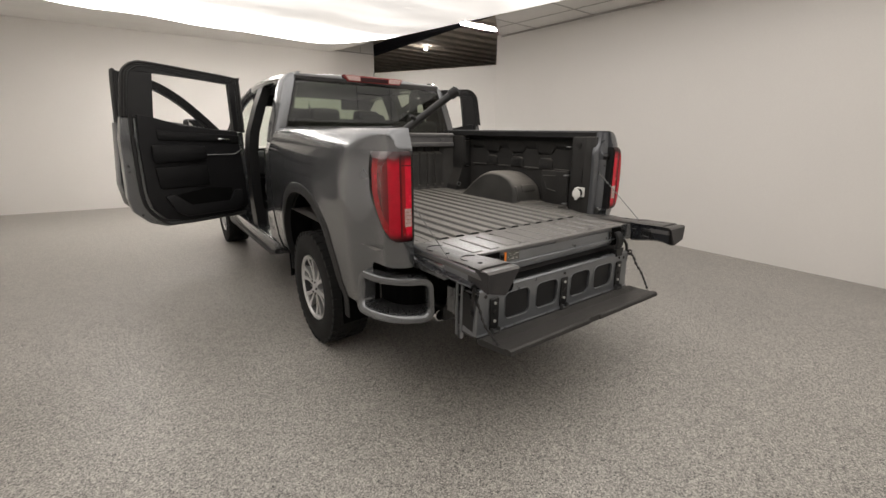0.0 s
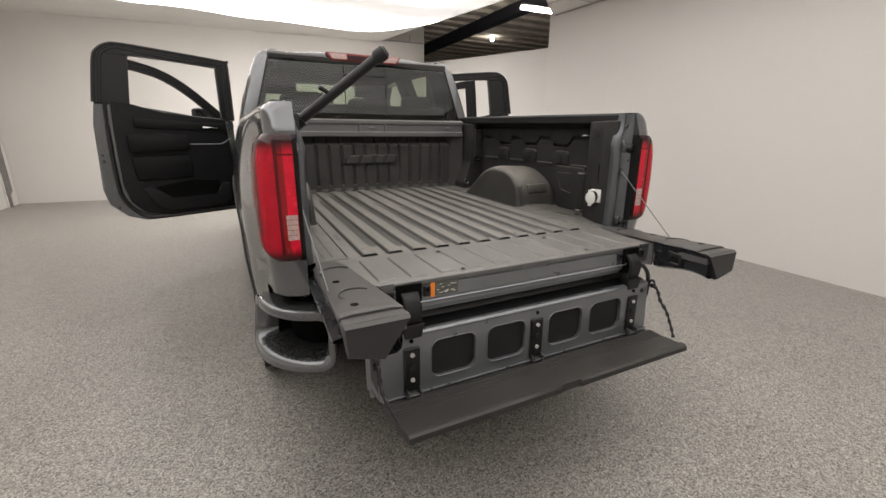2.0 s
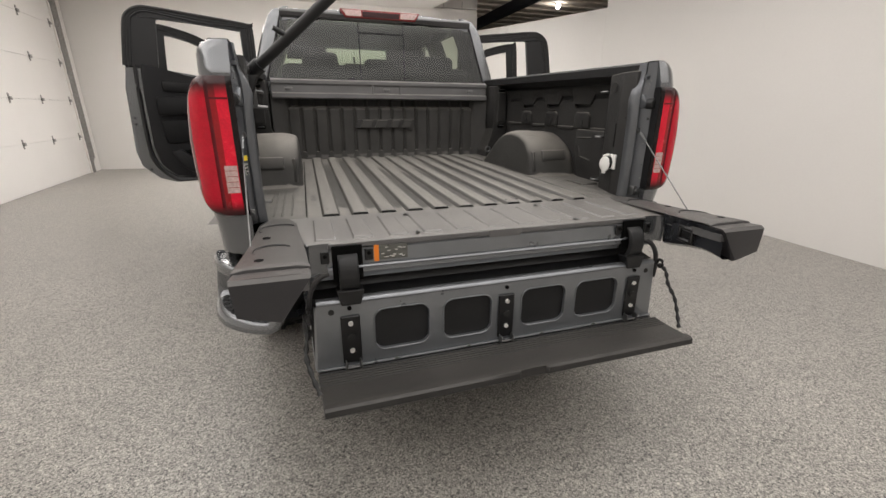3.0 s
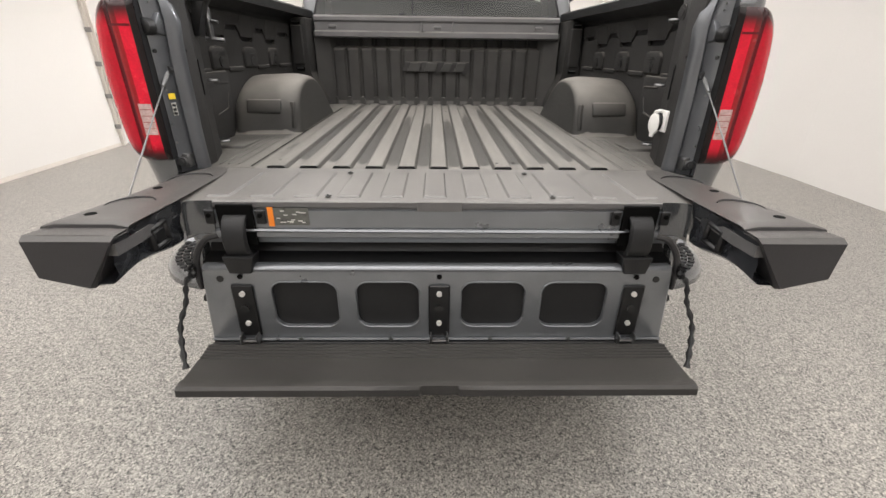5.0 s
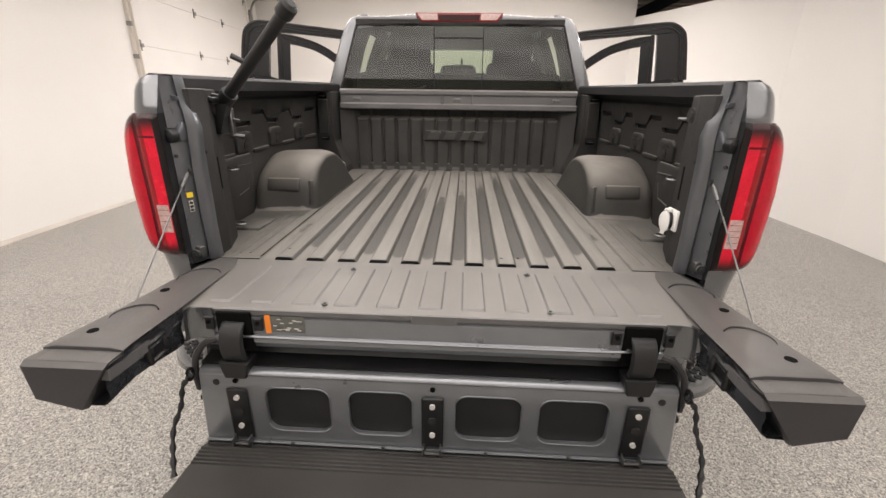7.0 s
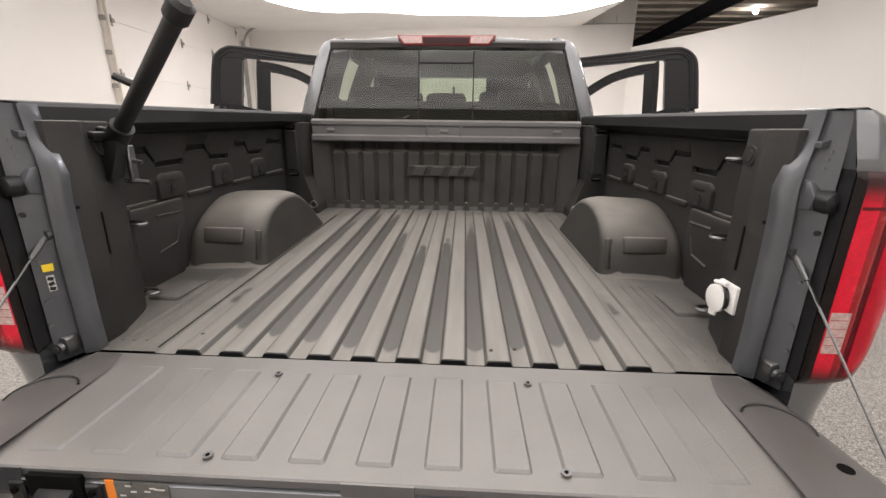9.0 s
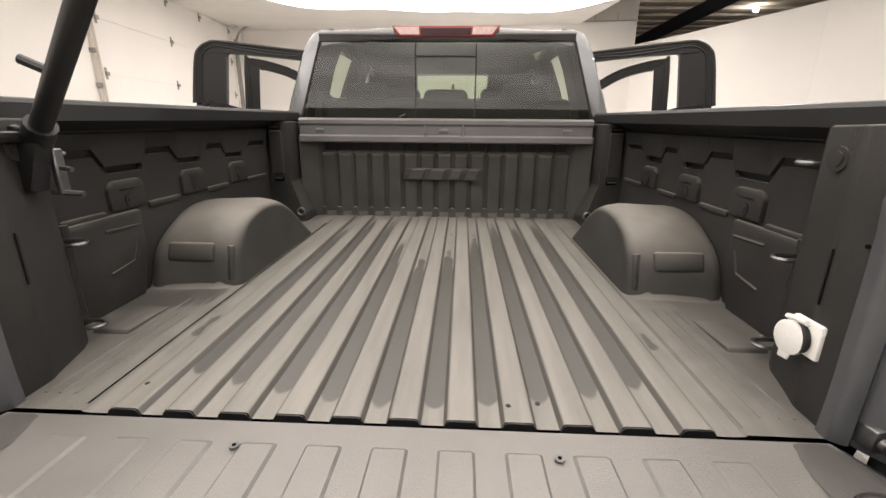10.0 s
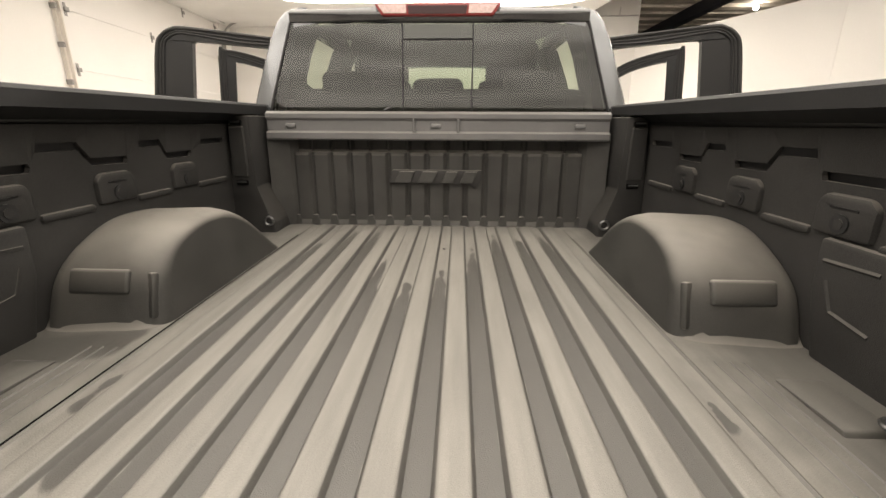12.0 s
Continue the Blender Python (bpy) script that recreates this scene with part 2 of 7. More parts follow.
def bed_floor_material():
    """Liner with pale dust on the ridges and long damp stains lying in the troughs."""
    m = mk("dusty_ribbed_liner", (0.09, 0.09, 0.09), 0.6, 0, 0.1, 5, 0.1, 300, 0.45, 420)
    n, l, b = nodes_of(m)
    tc = n.new("ShaderNodeTexCoord")
    sep = n.new("ShaderNodeSeparateXYZ")
    l.new(tc.outputs["Object"], sep.inputs[0])

    def math_(op, a, c, d=None):
        x = n.new("ShaderNodeMath")
        x.operation = op
        for i, v in enumerate((a, c, d)):
            if v is None:
                continue
            if isinstance(v, (int, float)):
                x.inputs[i].default_value = v
            else:
                l.new(v, x.inputs[i])
        return x.outputs[0]

    # trough number and the offset from its middle
    u = math_("DIVIDE", math_("ADD", sep.outputs[0], GROOVE0 * -1 + PITCH / 2), PITCH)
    cell = math_("FLOOR", u, 0)
    off = math_("ABSOLUTE", math_("SUBTRACT", math_("FRACT", u, 0), 0.5), 0)
    wn = n.new("ShaderNodeTexWhiteNoise")
    wn.noise_dimensions = "1D"
    l.new(cell, wn.inputs["W"])
    wob = n.new("ShaderNodeTexNoise")
    wob.inputs["Scale"].default_value = 14
    wob.inputs["Detail"].default_value = 5
    l.new(tc.outputs["Object"], wob.inputs["Vector"])
    wv = math_("SUBTRACT", wob.outputs["Fac"], 0.5)
    # near ends lie on a shallow curve; the middle pair dries up early, the outermost hold one short patch
    ax = math_("ABSOLUTE", sep.outputs[0], 0)
    outer = math_("GREATER_THAN", ax, 0.56)
    edge = math_("MULTIPLY", math_("MULTIPLY", off, off), 0.55)
    near = math_("ADD", math_("ADD", math_("MULTIPLY", math_("MULTIPLY", ax, ax), 0.36), 0.115), math_("ADD", edge, math_("MULTIPLY", wv, 0.03)))
    near = math_("ADD", near, math_("MULTIPLY", outer, 0.12))
    grow = n.new("ShaderNodeClamp")
    l.new(math_("MULTIPLY", math_("SUBTRACT", ax, 0.08), 7.0), grow.inputs[0])
    far = math_("ADD", math_("MULTIPLY", grow.outputs[0], 0.55), math_("MULTIPLY_ADD", wn.outputs["Value"], 0.28, 0.92))
    far = math_("SUBTRACT", far, math_("MULTIPLY", outer, 1.10))
    far = math_("SUBTRACT", far, math_("ADD", math_("MULTIPLY", edge, 11.0), math_("MULTIPLY", wv, 0.5)))
    a1 = math_("MULTIPLY", math_("SUBTRACT", sep.outputs[1], near), 90.0)
    a2 = math_("MULTIPLY", math_("SUBTRACT", far, sep.outputs[1]), 60.0)
    a3 = math_("MULTIPLY", math_("SUBTRACT", math_("ADD", math_("MULTIPLY", wv, 0.16), 0.215), off), 60.0)
    clamp = []
    for a in (a1, a2, a3):
        c = n.new("ShaderNodeClamp")
        l.new(a, c.inputs[0])
        clamp.append(c.outputs[0])
    stain = math_("MULTIPLY", math_("MULTIPLY", clamp[0], clamp[1]), clamp[2])
    inx = n.new("ShaderNodeClamp")
    l.new(math_("MULTIPLY", math_("SUBTRACT", 0.64, ax), 60.0), inx.inputs[0])
    stain = math_("MULTIPLY", stain, inx.outputs[0])
    lx = n.new("ShaderNodeClamp")
    l.new(math_("MULTIPLY", math_("SUBTRACT", math_("MULTIPLY_ADD", wv, 0.10, -0.665), sep.outputs[0]), 50.0), lx.inputs[0])
    ly = n.new("ShaderNodeClamp")
    l.new(math_("MULTIPLY", math_("SUBTRACT", 0.075, math_("ABSOLUTE", math_("SUBTRACT", math_("MULTIPLY_ADD", sep.outputs[0], 0.25, 0.795), sep.outputs[1]), 0)), 60.0), ly.inputs[0])
    stain = math_("MAXIMUM", stain, math_("MULTIPLY", math_("MULTIPLY", lx.outputs[0], ly.outputs[0]), 0.8))
    # dust, thicker on the flats, streaky along the bed; bare ridge sides paint occlusion
    mp = n.new("ShaderNodeMapping")
    mp.inputs["Scale"].default_value = (26, 2.2, 1)
    l.new(tc.outputs["Object"], mp.inputs[0])
    st = n.new("ShaderNodeTexNoise")
    st.inputs["Scale"].default_value = 1.4
    st.inputs["Detail"].default_value = 6
    l.new(mp.outputs[0], st.inputs["Vector"])
    fine = n.new("ShaderNodeTexNoise")
    fine.inputs["Scale"].default_value = 380
    l.new(tc.outputs["Object"], fine.inputs["Vector"])
    dust = math_("MULTIPLY_ADD", st.outputs["Fac"], 0.55, 0.22)
    dust = math_("MULTIPLY", dust, math_("MULTIPLY_ADD", fine.outputs["Fac"], 0.6, 0.7))
    geo = n.new("ShaderNodeNewGeometry")
    sn = n.new("ShaderNodeSeparateXYZ")
    l.new(geo.outputs["Normal"], sn.inputs[0])
    # no dust on steep faces, so ridge sides darken as if shaded
    cu = n.new("ShaderNodeClamp")
    l.new(math_("MULTIPLY", math_("SUBTRACT", sn.outputs[2], 0.55), 2.2), cu.inputs[0])
    dust = math_("MULTIPLY", dust, cu.outputs[0])
    dust = math_("MULTIPLY", dust, math_("SUBTRACT", 1.0, math_("MULTIPLY", stain, 0.92)))
    side = n.new("ShaderNodeMapRange")
    side.inputs[1].default_value, side.inputs[2].default_value = 0.62, 0.80
    side.inputs[3].default_value, side.inputs[4].default_value = 1.0, 0.45
    l.new(math_("ADD", math_("ABSOLUTE", sep.outputs[0], 0), math_("MULTIPLY", wv, 0.3)), side.inputs[0])
    dust = math_("MULTIPLY", dust, side.outputs[0])
    mx = n.new("ShaderNodeMix")
    mx.data_type = "RGBA"
    mx.inputs[6].default_value = (0.058, 0.055, 0.050, 1)
    mx.inputs[7].default_value = (0.31, 0.293, 0.264, 1)
    l.new(dust, mx.inputs[0])
    l.new(mx.outputs[2], b.inputs["Base Color"])
    rg = math_("SUBTRACT", 0.46, math_("MULTIPLY", stain, 0.08))
    b.inputs["Specular IOR Level"].default_value = 0.75
    l.new(rg, b.inputs["Roughness"])
    return m


GROOVE0, PITCH, GROOVES = -0.6094, 0.1108, 12
FLOORM = floor_material()
BEDM = bed_floor_material()


# ---------------- building tools ----------------
def thing(name, at, label, category, group=""):
    ob = new(name)
    ob.empty_display_size = 0.2
    ob.location = at
    return tagged(ob, label, category, group)


def part(name, bm, material, parent=None, label="", smooth=False, kind="", category=""):
    """Links a bmesh, made in world places, as ONE mesh object under a thing or a part."""
    bmesh.ops.recalc_face_normals(bm, faces=bm.faces)
    me = bpy.data.meshes.new(name)
    bm.to_mesh(me)
    bm.free()
    me.materials.append(material)
    if smooth:
        me.polygons.foreach_set("use_smooth", [True] * len(me.polygons))
        me.set_sharp_from_angle(angle=radians(38))
    ob = new(name, me)
    if parent is not None:
        if parent.parent is not None and parent.parent.parent is not None:
            parent = parent.parent      # thing, part, sub-part and no deeper
        ob.parent = parent
        if parent.type == "EMPTY":
            ob.matrix_parent_inverse = Matrix.Translation(-parent.location)
    return tagged(ob, label, category, "", kind)


def B():
    return bmesh.new()


def box(bm, x0, x1, y0, y1, z0, z1, bevel=0.0, m=None, seg=1):
    g = bmesh.ops.create_cube(bm, size=1.0)
    vs = g["verts"]
    for v in vs:
        v.co = Vector(((x0 + x1) / 2 + v.co.x * (x1 - x0), (y0 + y1) / 2 + v.co.y * (y1 - y0), (z0 + z1) / 2 + v.co.z * (z1 - z0)))
    if bevel:
        es = list({e for v in vs for e in v.link_edges})
        r = bmesh.ops.bevel(bm, geom=es, offset=bevel, segments=seg, affect="EDGES", profile=0.5)
        vs = list(set(r["verts"]) | {v for f in r["faces"] for v in f.verts})
    if m is not None:
        for v in set(vs):
            v.co = m @ v.co
    return vs


def prism(bm, pts, axis, a, b, bevel=0.0, m=None):
    """A polygon in the plane across an axis, drawn out from a to b. pts: (y,z) for x, (x,z) for y, (x,y) for z."""
    def at(p, w):
        return {"x": (w, p[0], p[1]), "y": (p[0], w, p[1]), "z": (p[0], p[1], w)}[axis]
    va = [bm.verts.new(at(p, a)) for p in pts]
    vb = [bm.verts.new(at(p, b)) for p in pts]
    fs = [bm.faces.new(va), bm.faces.new(vb)]
    for i in range(len(pts)):
        j = (i + 1) % len(pts)
        fs.append(bm.faces.new((va[i], va[j], vb[j], vb[i])))
    vs = va + vb
    if bevel:
        es = list({e for f in fs for e in f.edges})
        r = bmesh.ops.bevel(bm, geom=es, offset=bevel, segments=2, affect="EDGES", profile=0.5)
        vs = list(set(r["verts"]) | {v for f in r["faces"] for v in f.verts})
    if m is not None:
        for v in set(vs):
            v.co = m @ v.co
    return vs


def tube(bm, path, r, sides=8, closed=False, caps=True):
    """A round bar along a path of points; r may be one radius or one for each point."""
    pts = [Vector(p) for p in path]
    n = len(pts)
    rings = []
    up = Vector((0, 0, 1))
    for i, p in enumerate(pts):
        if closed:
            d = (pts[(i + 1) % n] - pts[i - 1]).normalized()
        else:
            d = (pts[min(i + 1, n - 1)] - pts[max(i - 1, 0)]).normalized()
        a = d.cross(up)
        if a.length < 0.05:
            a = d.cross(Vector((0, 1, 0)))
        a.normalize()
        c = a.cross(d)
        rad = r[i] if isinstance(r, (list, tuple)) else r
        rings.append([bm.verts.new(p + rad * (math.cos(2 * math.pi * k / sides) * a + math.sin(2 * math.pi * k / sides) * c)) for k in range(sides)])
    last = n if closed else n - 1
    for i in range(last):
        q, w = rings[i], rings[(i + 1) % n]
        for k in range(sides):
            j = (k + 1) % sides
            bm.faces.new((q[k], q[j], w[j], w[k]))
    if caps and not closed:
        bm.faces.new(rings[0])
        bm.faces.new(rings[-1])


def loft(bm, rings, closed=True, cap0=False, cap1=False):
    """Skins rows of points of equal number."""
    vr = [[bm.verts.new(p) for p in ring] for ring in rings]
    for q, w in zip(vr, vr[1:]):
        n = len(q)
        for k in range(n if closed else n - 1):
            j = (k + 1) % n
            bm.faces.new((q[k], q[j], w[j], w[k]))
    if cap0:
        bm.faces.new(vr[0])
    if cap1:
        bm.faces.new(vr[-1])
    return vr


def disc(bm, centre, normal, r, depth, sides=14):
    """A short round plug."""
    c, d = Vector(centre), Vector(normal).normalized()
    tube(bm, [c, c + d * depth], r, sides)


def smooth_path(pts, per=6):
    """Catmull-Rom points through a few corners."""
    p = [Vector(q) for q in pts]
    p = [2 * p[0] - p[1]] + p + [2 * p[-1] - p[-2]]
    out = []
    for i in range(1, len(p) - 2):
        for k in range(per):
            t = k / per
            a, b, c, d = p[i - 1], p[i], p[i + 1], p[i + 2]
            out.append(0.5 * ((2 * b) + (c - a) * t + (2 * a - 5 * b + 4 * c - d) * t * t + (3 * b - a - 3 * c + d) * t ** 3))
    out.append(p[-2])
    return out


def lerp_table(table, z):
    for (a, va), (b, vb) in zip(table, table[1:]):
        if z <= b:
            t = max(0.0, (z - a) / (b - a))
            return va + (vb - va) * t
    return table[-1][1]


def rake(bm, k=0.020, y0=0.07):
    """The bed rises a little towards the cab."""
    for v in bm.verts:
        if v.co.y > y0:
            v.co.z += k * (v.co.y - y0)
    return bm


# ---------------- the photo bay ----------------
def ceil_z(y):
    return 3.185 + 0.04 * y


bm = B()
box(bm, -9, 22, -9, 34, -0.2, 0.0)
tagged(part("floor", bm, FLOORM, None, "grey speckled epoxy flake floor with a satin seal", kind="structure"), category="floor")

# walls as plan lines with thickness
def wall(name, pts, z0, tops, thick, material, label):
    """A wall along plan points; tops: its height at each point; thick points outwards."""
    bm = B()
    lo_in = [bm.verts.new((x, y, z0)) for x, y in pts]
    hi_in = [bm.verts.new((x, y, t)) for (x, y), t in zip(pts, tops)]
    norm = []
    for i in range(len(pts)):
        a, b = Vector(pts[max(i - 1, 0)]), Vector(pts[min(i + 1, len(pts) - 1)])
        d = (b - a).normalized()
        norm.append(Vector((-d.y, d.x)) * thick)
    lo_out = [bm.verts.new((x + n.x, y + n.y, z0)) for (x, y), n in zip(pts, norm)]
    hi_out = [bm.verts.new((x + n.x, y + n.y, t)) for (x, y), n, t in zip(pts, norm, tops)]
    for i in range(len(pts) - 1):
        for q, w in ((lo_in, hi_in), (hi_in, hi_out), (hi_out, lo_out), (lo_out, lo_in)):
            bm.faces.new((q[i], q[i + 1], w[i + 1], w[i]))
    for i in (0, -1):
        bm.faces.new((lo_in[i], hi_in[i], hi_out[i], lo_out[i]))
    return tagged(part(name, bm, material, None, label, kind="structure"), category="wall")


LW = lambda y: -4.38 - 0.066 * y      # left wall's line
wall("wall_east", [(3.78, -5.5), (4.0, -1.2), (4.22, 3.4), (4.20, 4.82)], 0, [ceil_z(-5.5) + 0.02, ceil_z(-1.2) + .02, ceil_z(3.4) + .02, ceil_z(4.82) + .02], -0.15, WALLP, "smooth white painted wall of the photo bay")
wall("wall_northeast", [(4.20, 4.822), (4.1, 5.6), (3.86, 7.2), (3.58, 8.9)], 0, [2.87, 2.92, 3.02, 3.13], -0.15, WALLP, "lower white wall under an open bay to the roof")
wall("wall_north", [(3.6, 8.9), (-5.25, 9.746)], 0, [4.4, 4.4], -0.15, WALLP, "white back wall of the photo bay")
wall("wall_west", [(LW(9.7), 9.7), (LW(9.19), 9.19)], 0, [4.4, 4.4], -0.15, WALLP, "narrow white wall beside the garage door")
wall("wall_southwest", [(LW(5.13), 5.13), (LW(-5.5), -5.5)], 0, [4.4, 3.2], -0.15, WALLP, "plain white side wall of the photo bay")
wall("wall_south", [(-4.1, -5.5), (3.8, -5.5)], 0, [3.3, 3.3], -0.15, WALLP, "plain white wall behind the camera")
wall("door_header", [(LW(9.25), 9.25), (LW(5.05), 5.05)], 3.62, [4.4, 4.4], -0.15, WALLP, "white wall above the garage door")
bm = B()
prism(bm, [(LW(5.1) + 0.001, 5.1), (LW(5.1) + 0.011, 5.1), (LW(-5.4) + 0.011, -5.4), (LW(-5.4) + 0.001, -5.4)], "z", 0.0, 0.048, 0.002)
tagged(part("baseboard", bm, TRIMW, None, "low off-white baseboard along the side wall", kind="structure"), category="baseboard")
# shell of the building beyond the open bay
wall("wall_outer", [(22, -9), (22, 34), (-9, 34)], 0, [8, 8, 8], 0.2, BEAM, "dark outer wall of the building")
# ceiling panels left and right of the light cloth, with the bay left open
CEIL = [(-5.4, -5.6), (4.3, -5.6), (4.3, 4.80), (4.15, 4.72), (2.98, 3.58), (2.70, 6.2), (2.4, 9.8), (-5.4, 9.8)]
bm = B()
prism(bm, CEIL, "z", 0.0, 0.04)
for v in bm.verts:
    v.co.z += ceil_z(v.co.y)
tagged(part("ceiling", bm, TILE, None, "white panel ceiling with an open dark bay", kind="structure"), category="ceiling")
bm = B()
for x, y1 in ((3.05, 3.6), (3.65, 4.2)):
    box(bm, x - 0.006, x + 0.006, -5.4, y1, 0, 0.006)
for y in (-3.4, -2.2, -1.0, 0.2, 1.4, 2.6, 3.8):
    box(bm, 2.6, 4.2, y - 0.006, y + 0.006, 0, 0.007)
for v in bm.verts:
    v.co.z += ceil_z(v.co.y) - 0.0085
tagged(part("ceiling_joints", bm, GRID, None, "thin grey joints between ceiling panels", kind="structure"), category="trim")
# rail along the wall tops
bm = B()
tube(bm, [(3.55, 8.84, 3.57), (-4.9, 9.60, 3.59)], 0.014, 6)
for i in range(18):
    x = 3.2 - i * 0.45
    y = 8.84 - (x - 3.55) * 0.09
    tube(bm, [(x, y, 3.575), (x, y - 0.02, 3.72)], 0.007, 5)
tagged(part("curtain_rail", bm, GRID, None, "grey hanging rail along the back wall", kind="structure"), category="rail")
bm = B()
box(bm, 0, 0.02, 0, 1, 0, 0.022)
for v in bm.verts:
    t = v.co.y
    y = -5.4 + t * 10.1
    v.co = Vector((4.22 - 0.03 + v.co.x - (0.047 * (3.4 - y) if y < 3.4 else 0), y, ceil_z(y) - 0.03 + v.co.z))
tagged(part("wall_trim", bm, GRID, None, "grey trim where wall meets ceiling", kind="structure"), category="trim")


# the light cloth: a sagging white diffuser, lit from behind
def diffuser():
    m = bpy.data.materials.new("lit_diffuser_cloth")
    m.use_nodes = True
    n, l, b = nodes_of(m)
    tc = n.new("ShaderNodeTexCoord")
    mp = n.new("ShaderNodeMapping")
    mp.inputs["Scale"].default_value = (0.42, 0.9, 1)
    l.new(tc.outputs["Object"], mp.inputs[0])
    nz = n.new("ShaderNodeTexNoise")
    nz.inputs["Scale"].default_value = 1.15
    nz.inputs["Detail"].default_value = 2
    l.new(mp.outputs[0], nz.inputs["Vector"])
    mr = n.new("ShaderNodeMapRange")
    mr.inputs[1].default_value, mr.inputs[2].default_value = 0.36, 0.66
    mr.inputs[3].default_value, mr.inputs[4].default_value = CLOTH * 0.62, CLOTH * 1.35
    l.new(nz.outputs["Fac"], mr.inputs[0])
    sx = n.new("ShaderNodeSeparateXYZ")
    l.new(tc.outputs["Object"], sx.inputs[0])
    sl = n.new("ShaderNodeMapRange")
    sl.inputs[1].default_value, sl.inputs[2].default_value = 0.0, 4.0
    sl.inputs[3].default_value, sl.inputs[4].default_value = -0.05, -0.06
    l.new(sx.outputs[1], sl.inputs[0])
    gx = n.new("ShaderNodeMath")
    gx.operation = "MULTIPLY_ADD"
    gx.inputs[2].default_value = 1.0
    l.new(sx.outputs[0], gx.inputs[0])
    l.new(sl.outputs[0], gx.inputs[1])
    # emission shaped without known lamps: fades past the truck, peaks at the back wall
    gy = n.new("ShaderNodeMapRange")
    gy.interpolation_type = "SMOOTHSTEP"
    gy.inputs[1].default_value, gy.inputs[2].default_value = 2.0, 3.8
    gy.inputs[3].default_value, gy.inputs[4].default_value = 0.95, 0.48
    l.new(sx.outputs[1], gy.inputs[0])
    gb = n.new("ShaderNodeMapRange")
    gb.interpolation_type = "SMOOTHSTEP"
    gb.inputs[1].default_value, gb.inputs[2].default_value = 5.9, 6.7
    gb.inputs[3].default_value, gb.inputs[4].default_value = 0.0, 4.6
    l.new(sx.outputs[1], gb.inputs[0])
    # dimmed behind the camera, out of view, to deepen shade under the gate
    gr = n.new("ShaderNodeMapRange")
    gr.interpolation_type = "SMOOTHSTEP"
    gr.inputs[1].default_value, gr.inputs[2].default_value = -3.6, -1.0
    gr.inputs[3].default_value, gr.inputs[4].default_value = 0.60, 1.0
    l.new(sx.outputs[1], gr.inputs[0])
    gq = n.new("ShaderNodeMath")
    gq.operation = "MULTIPLY"
    l.new(gy.outputs[0], gq.inputs[0])
    l.new(gr.outputs[0], gq.inputs[1])
    gs = n.new("ShaderNodeMath")
    gs.operation = "ADD"
    l.new(gq.outputs[0], gs.inputs[0])
    l.new(gb.outputs[0], gs.inputs[1])
    gxy = n.new("ShaderNodeMath")
    gxy.operation = "MULTIPLY"
    l.new(gx.outputs[0], gxy.inputs[0])
    l.new(gs.outputs[0], gxy.inputs[1])
    gm = n.new("ShaderNodeMath")
    gm.operation = "MULTIPLY"
    l.new(mr.outputs[0], gm.inputs[0])
    l.new(gxy.outputs[0], gm.inputs[1])
    b.inputs["Base Color"].default_value = (0.8, 0.8, 0.79, 1)
    b.inputs["Roughness"].default_value = 0.8
    b.inputs["Emission Color"].default_value = (1.0, 0.94, 0.88, 1)
    l.new(gm.outputs[0], b.inputs["Emission Strength"])
    bm = B()
    nx, ny = 34, 60
    rows = []
    for j in range(ny + 1):
        # cloth carried on unseen behind the camera to add light
        y = -4.4 + (7.42 + 4.4) * j / ny
        row = []
        for i in range(nx + 1):
            u = i / nx
            # rounded far corners
            inset = 0.0
            if y > 6.2:
                inset = 1.05 * (1 - math.sqrt(max(0.0, 1 - ((y - 6.2) / 1.26) ** 2)))
            xl, xr = -3.25 - 0.15 * min(1, max(0, (5.8 - y) / 1.2)) + inset, 2.62 + 0.11 * (6.9 - y) - inset
            x = xl + (xr - xl) * u
            edge = min(u, 1 - u) * 6
            sag = 0.05 * math.sin(y * 2.3 + 0.6 * math.sin(x)) + 0.035 * noise.noise((x * 0.9, y * 0.8, 3.0))
            z = 3.30 + 0.012 * (y - 4) + sag * min(edge, 1) + 0.10 * (1 - min(edge, 1)) ** 2 + 0.17 * max(0, (y - 6.98) / 0.44) ** 2 + 0.10 * max(0, (-4.0 - y) / 0.4) ** 2
            row.append((x, y, min(z, ceil_z(y) - 0.02)))
        rows.append(row)
    loft(bm, rows, closed=False)
    lo = list(bm.faces)
    r = bmesh.ops.extrude_face_region(bm, geom=lo)
    for v in r["geom"]:
        if isinstance(v, bmesh.types.BMVert):
            v.co.z += 0.006
    return tagged(part("ceiling_light_cloth", bm, m, None, "large sagging white diffuser cloth lit from above", smooth=True), category="light")


CLOTH = 3.0
diffuser()

# roof space seen through the open bay
bm = B()
box(bm, -6, 22, 3, 34, 6.75, 6.85)
tagged(part("roof_deck", bm, BEAM, None, "dark roof deck over brown joists", kind="structure"), category="roof")
bm = B()
for i in range(28):
    y = 4.0 + i * 1.05
    box(bm, -4, 22, y, y + 0.5, 6.45, 6.748)
tagged(part("roof_joists", bm, DECK, None, "row of brown primed roof joists", kind="structure"), category="joists")
bm = B()
box(bm, 9.72, 10.12, 4, 34, 6.02, 6.448)
tagged(part("roof_beam", bm, BEAM, None, "deep dark steel main beam", kind="structure"), category="beam")


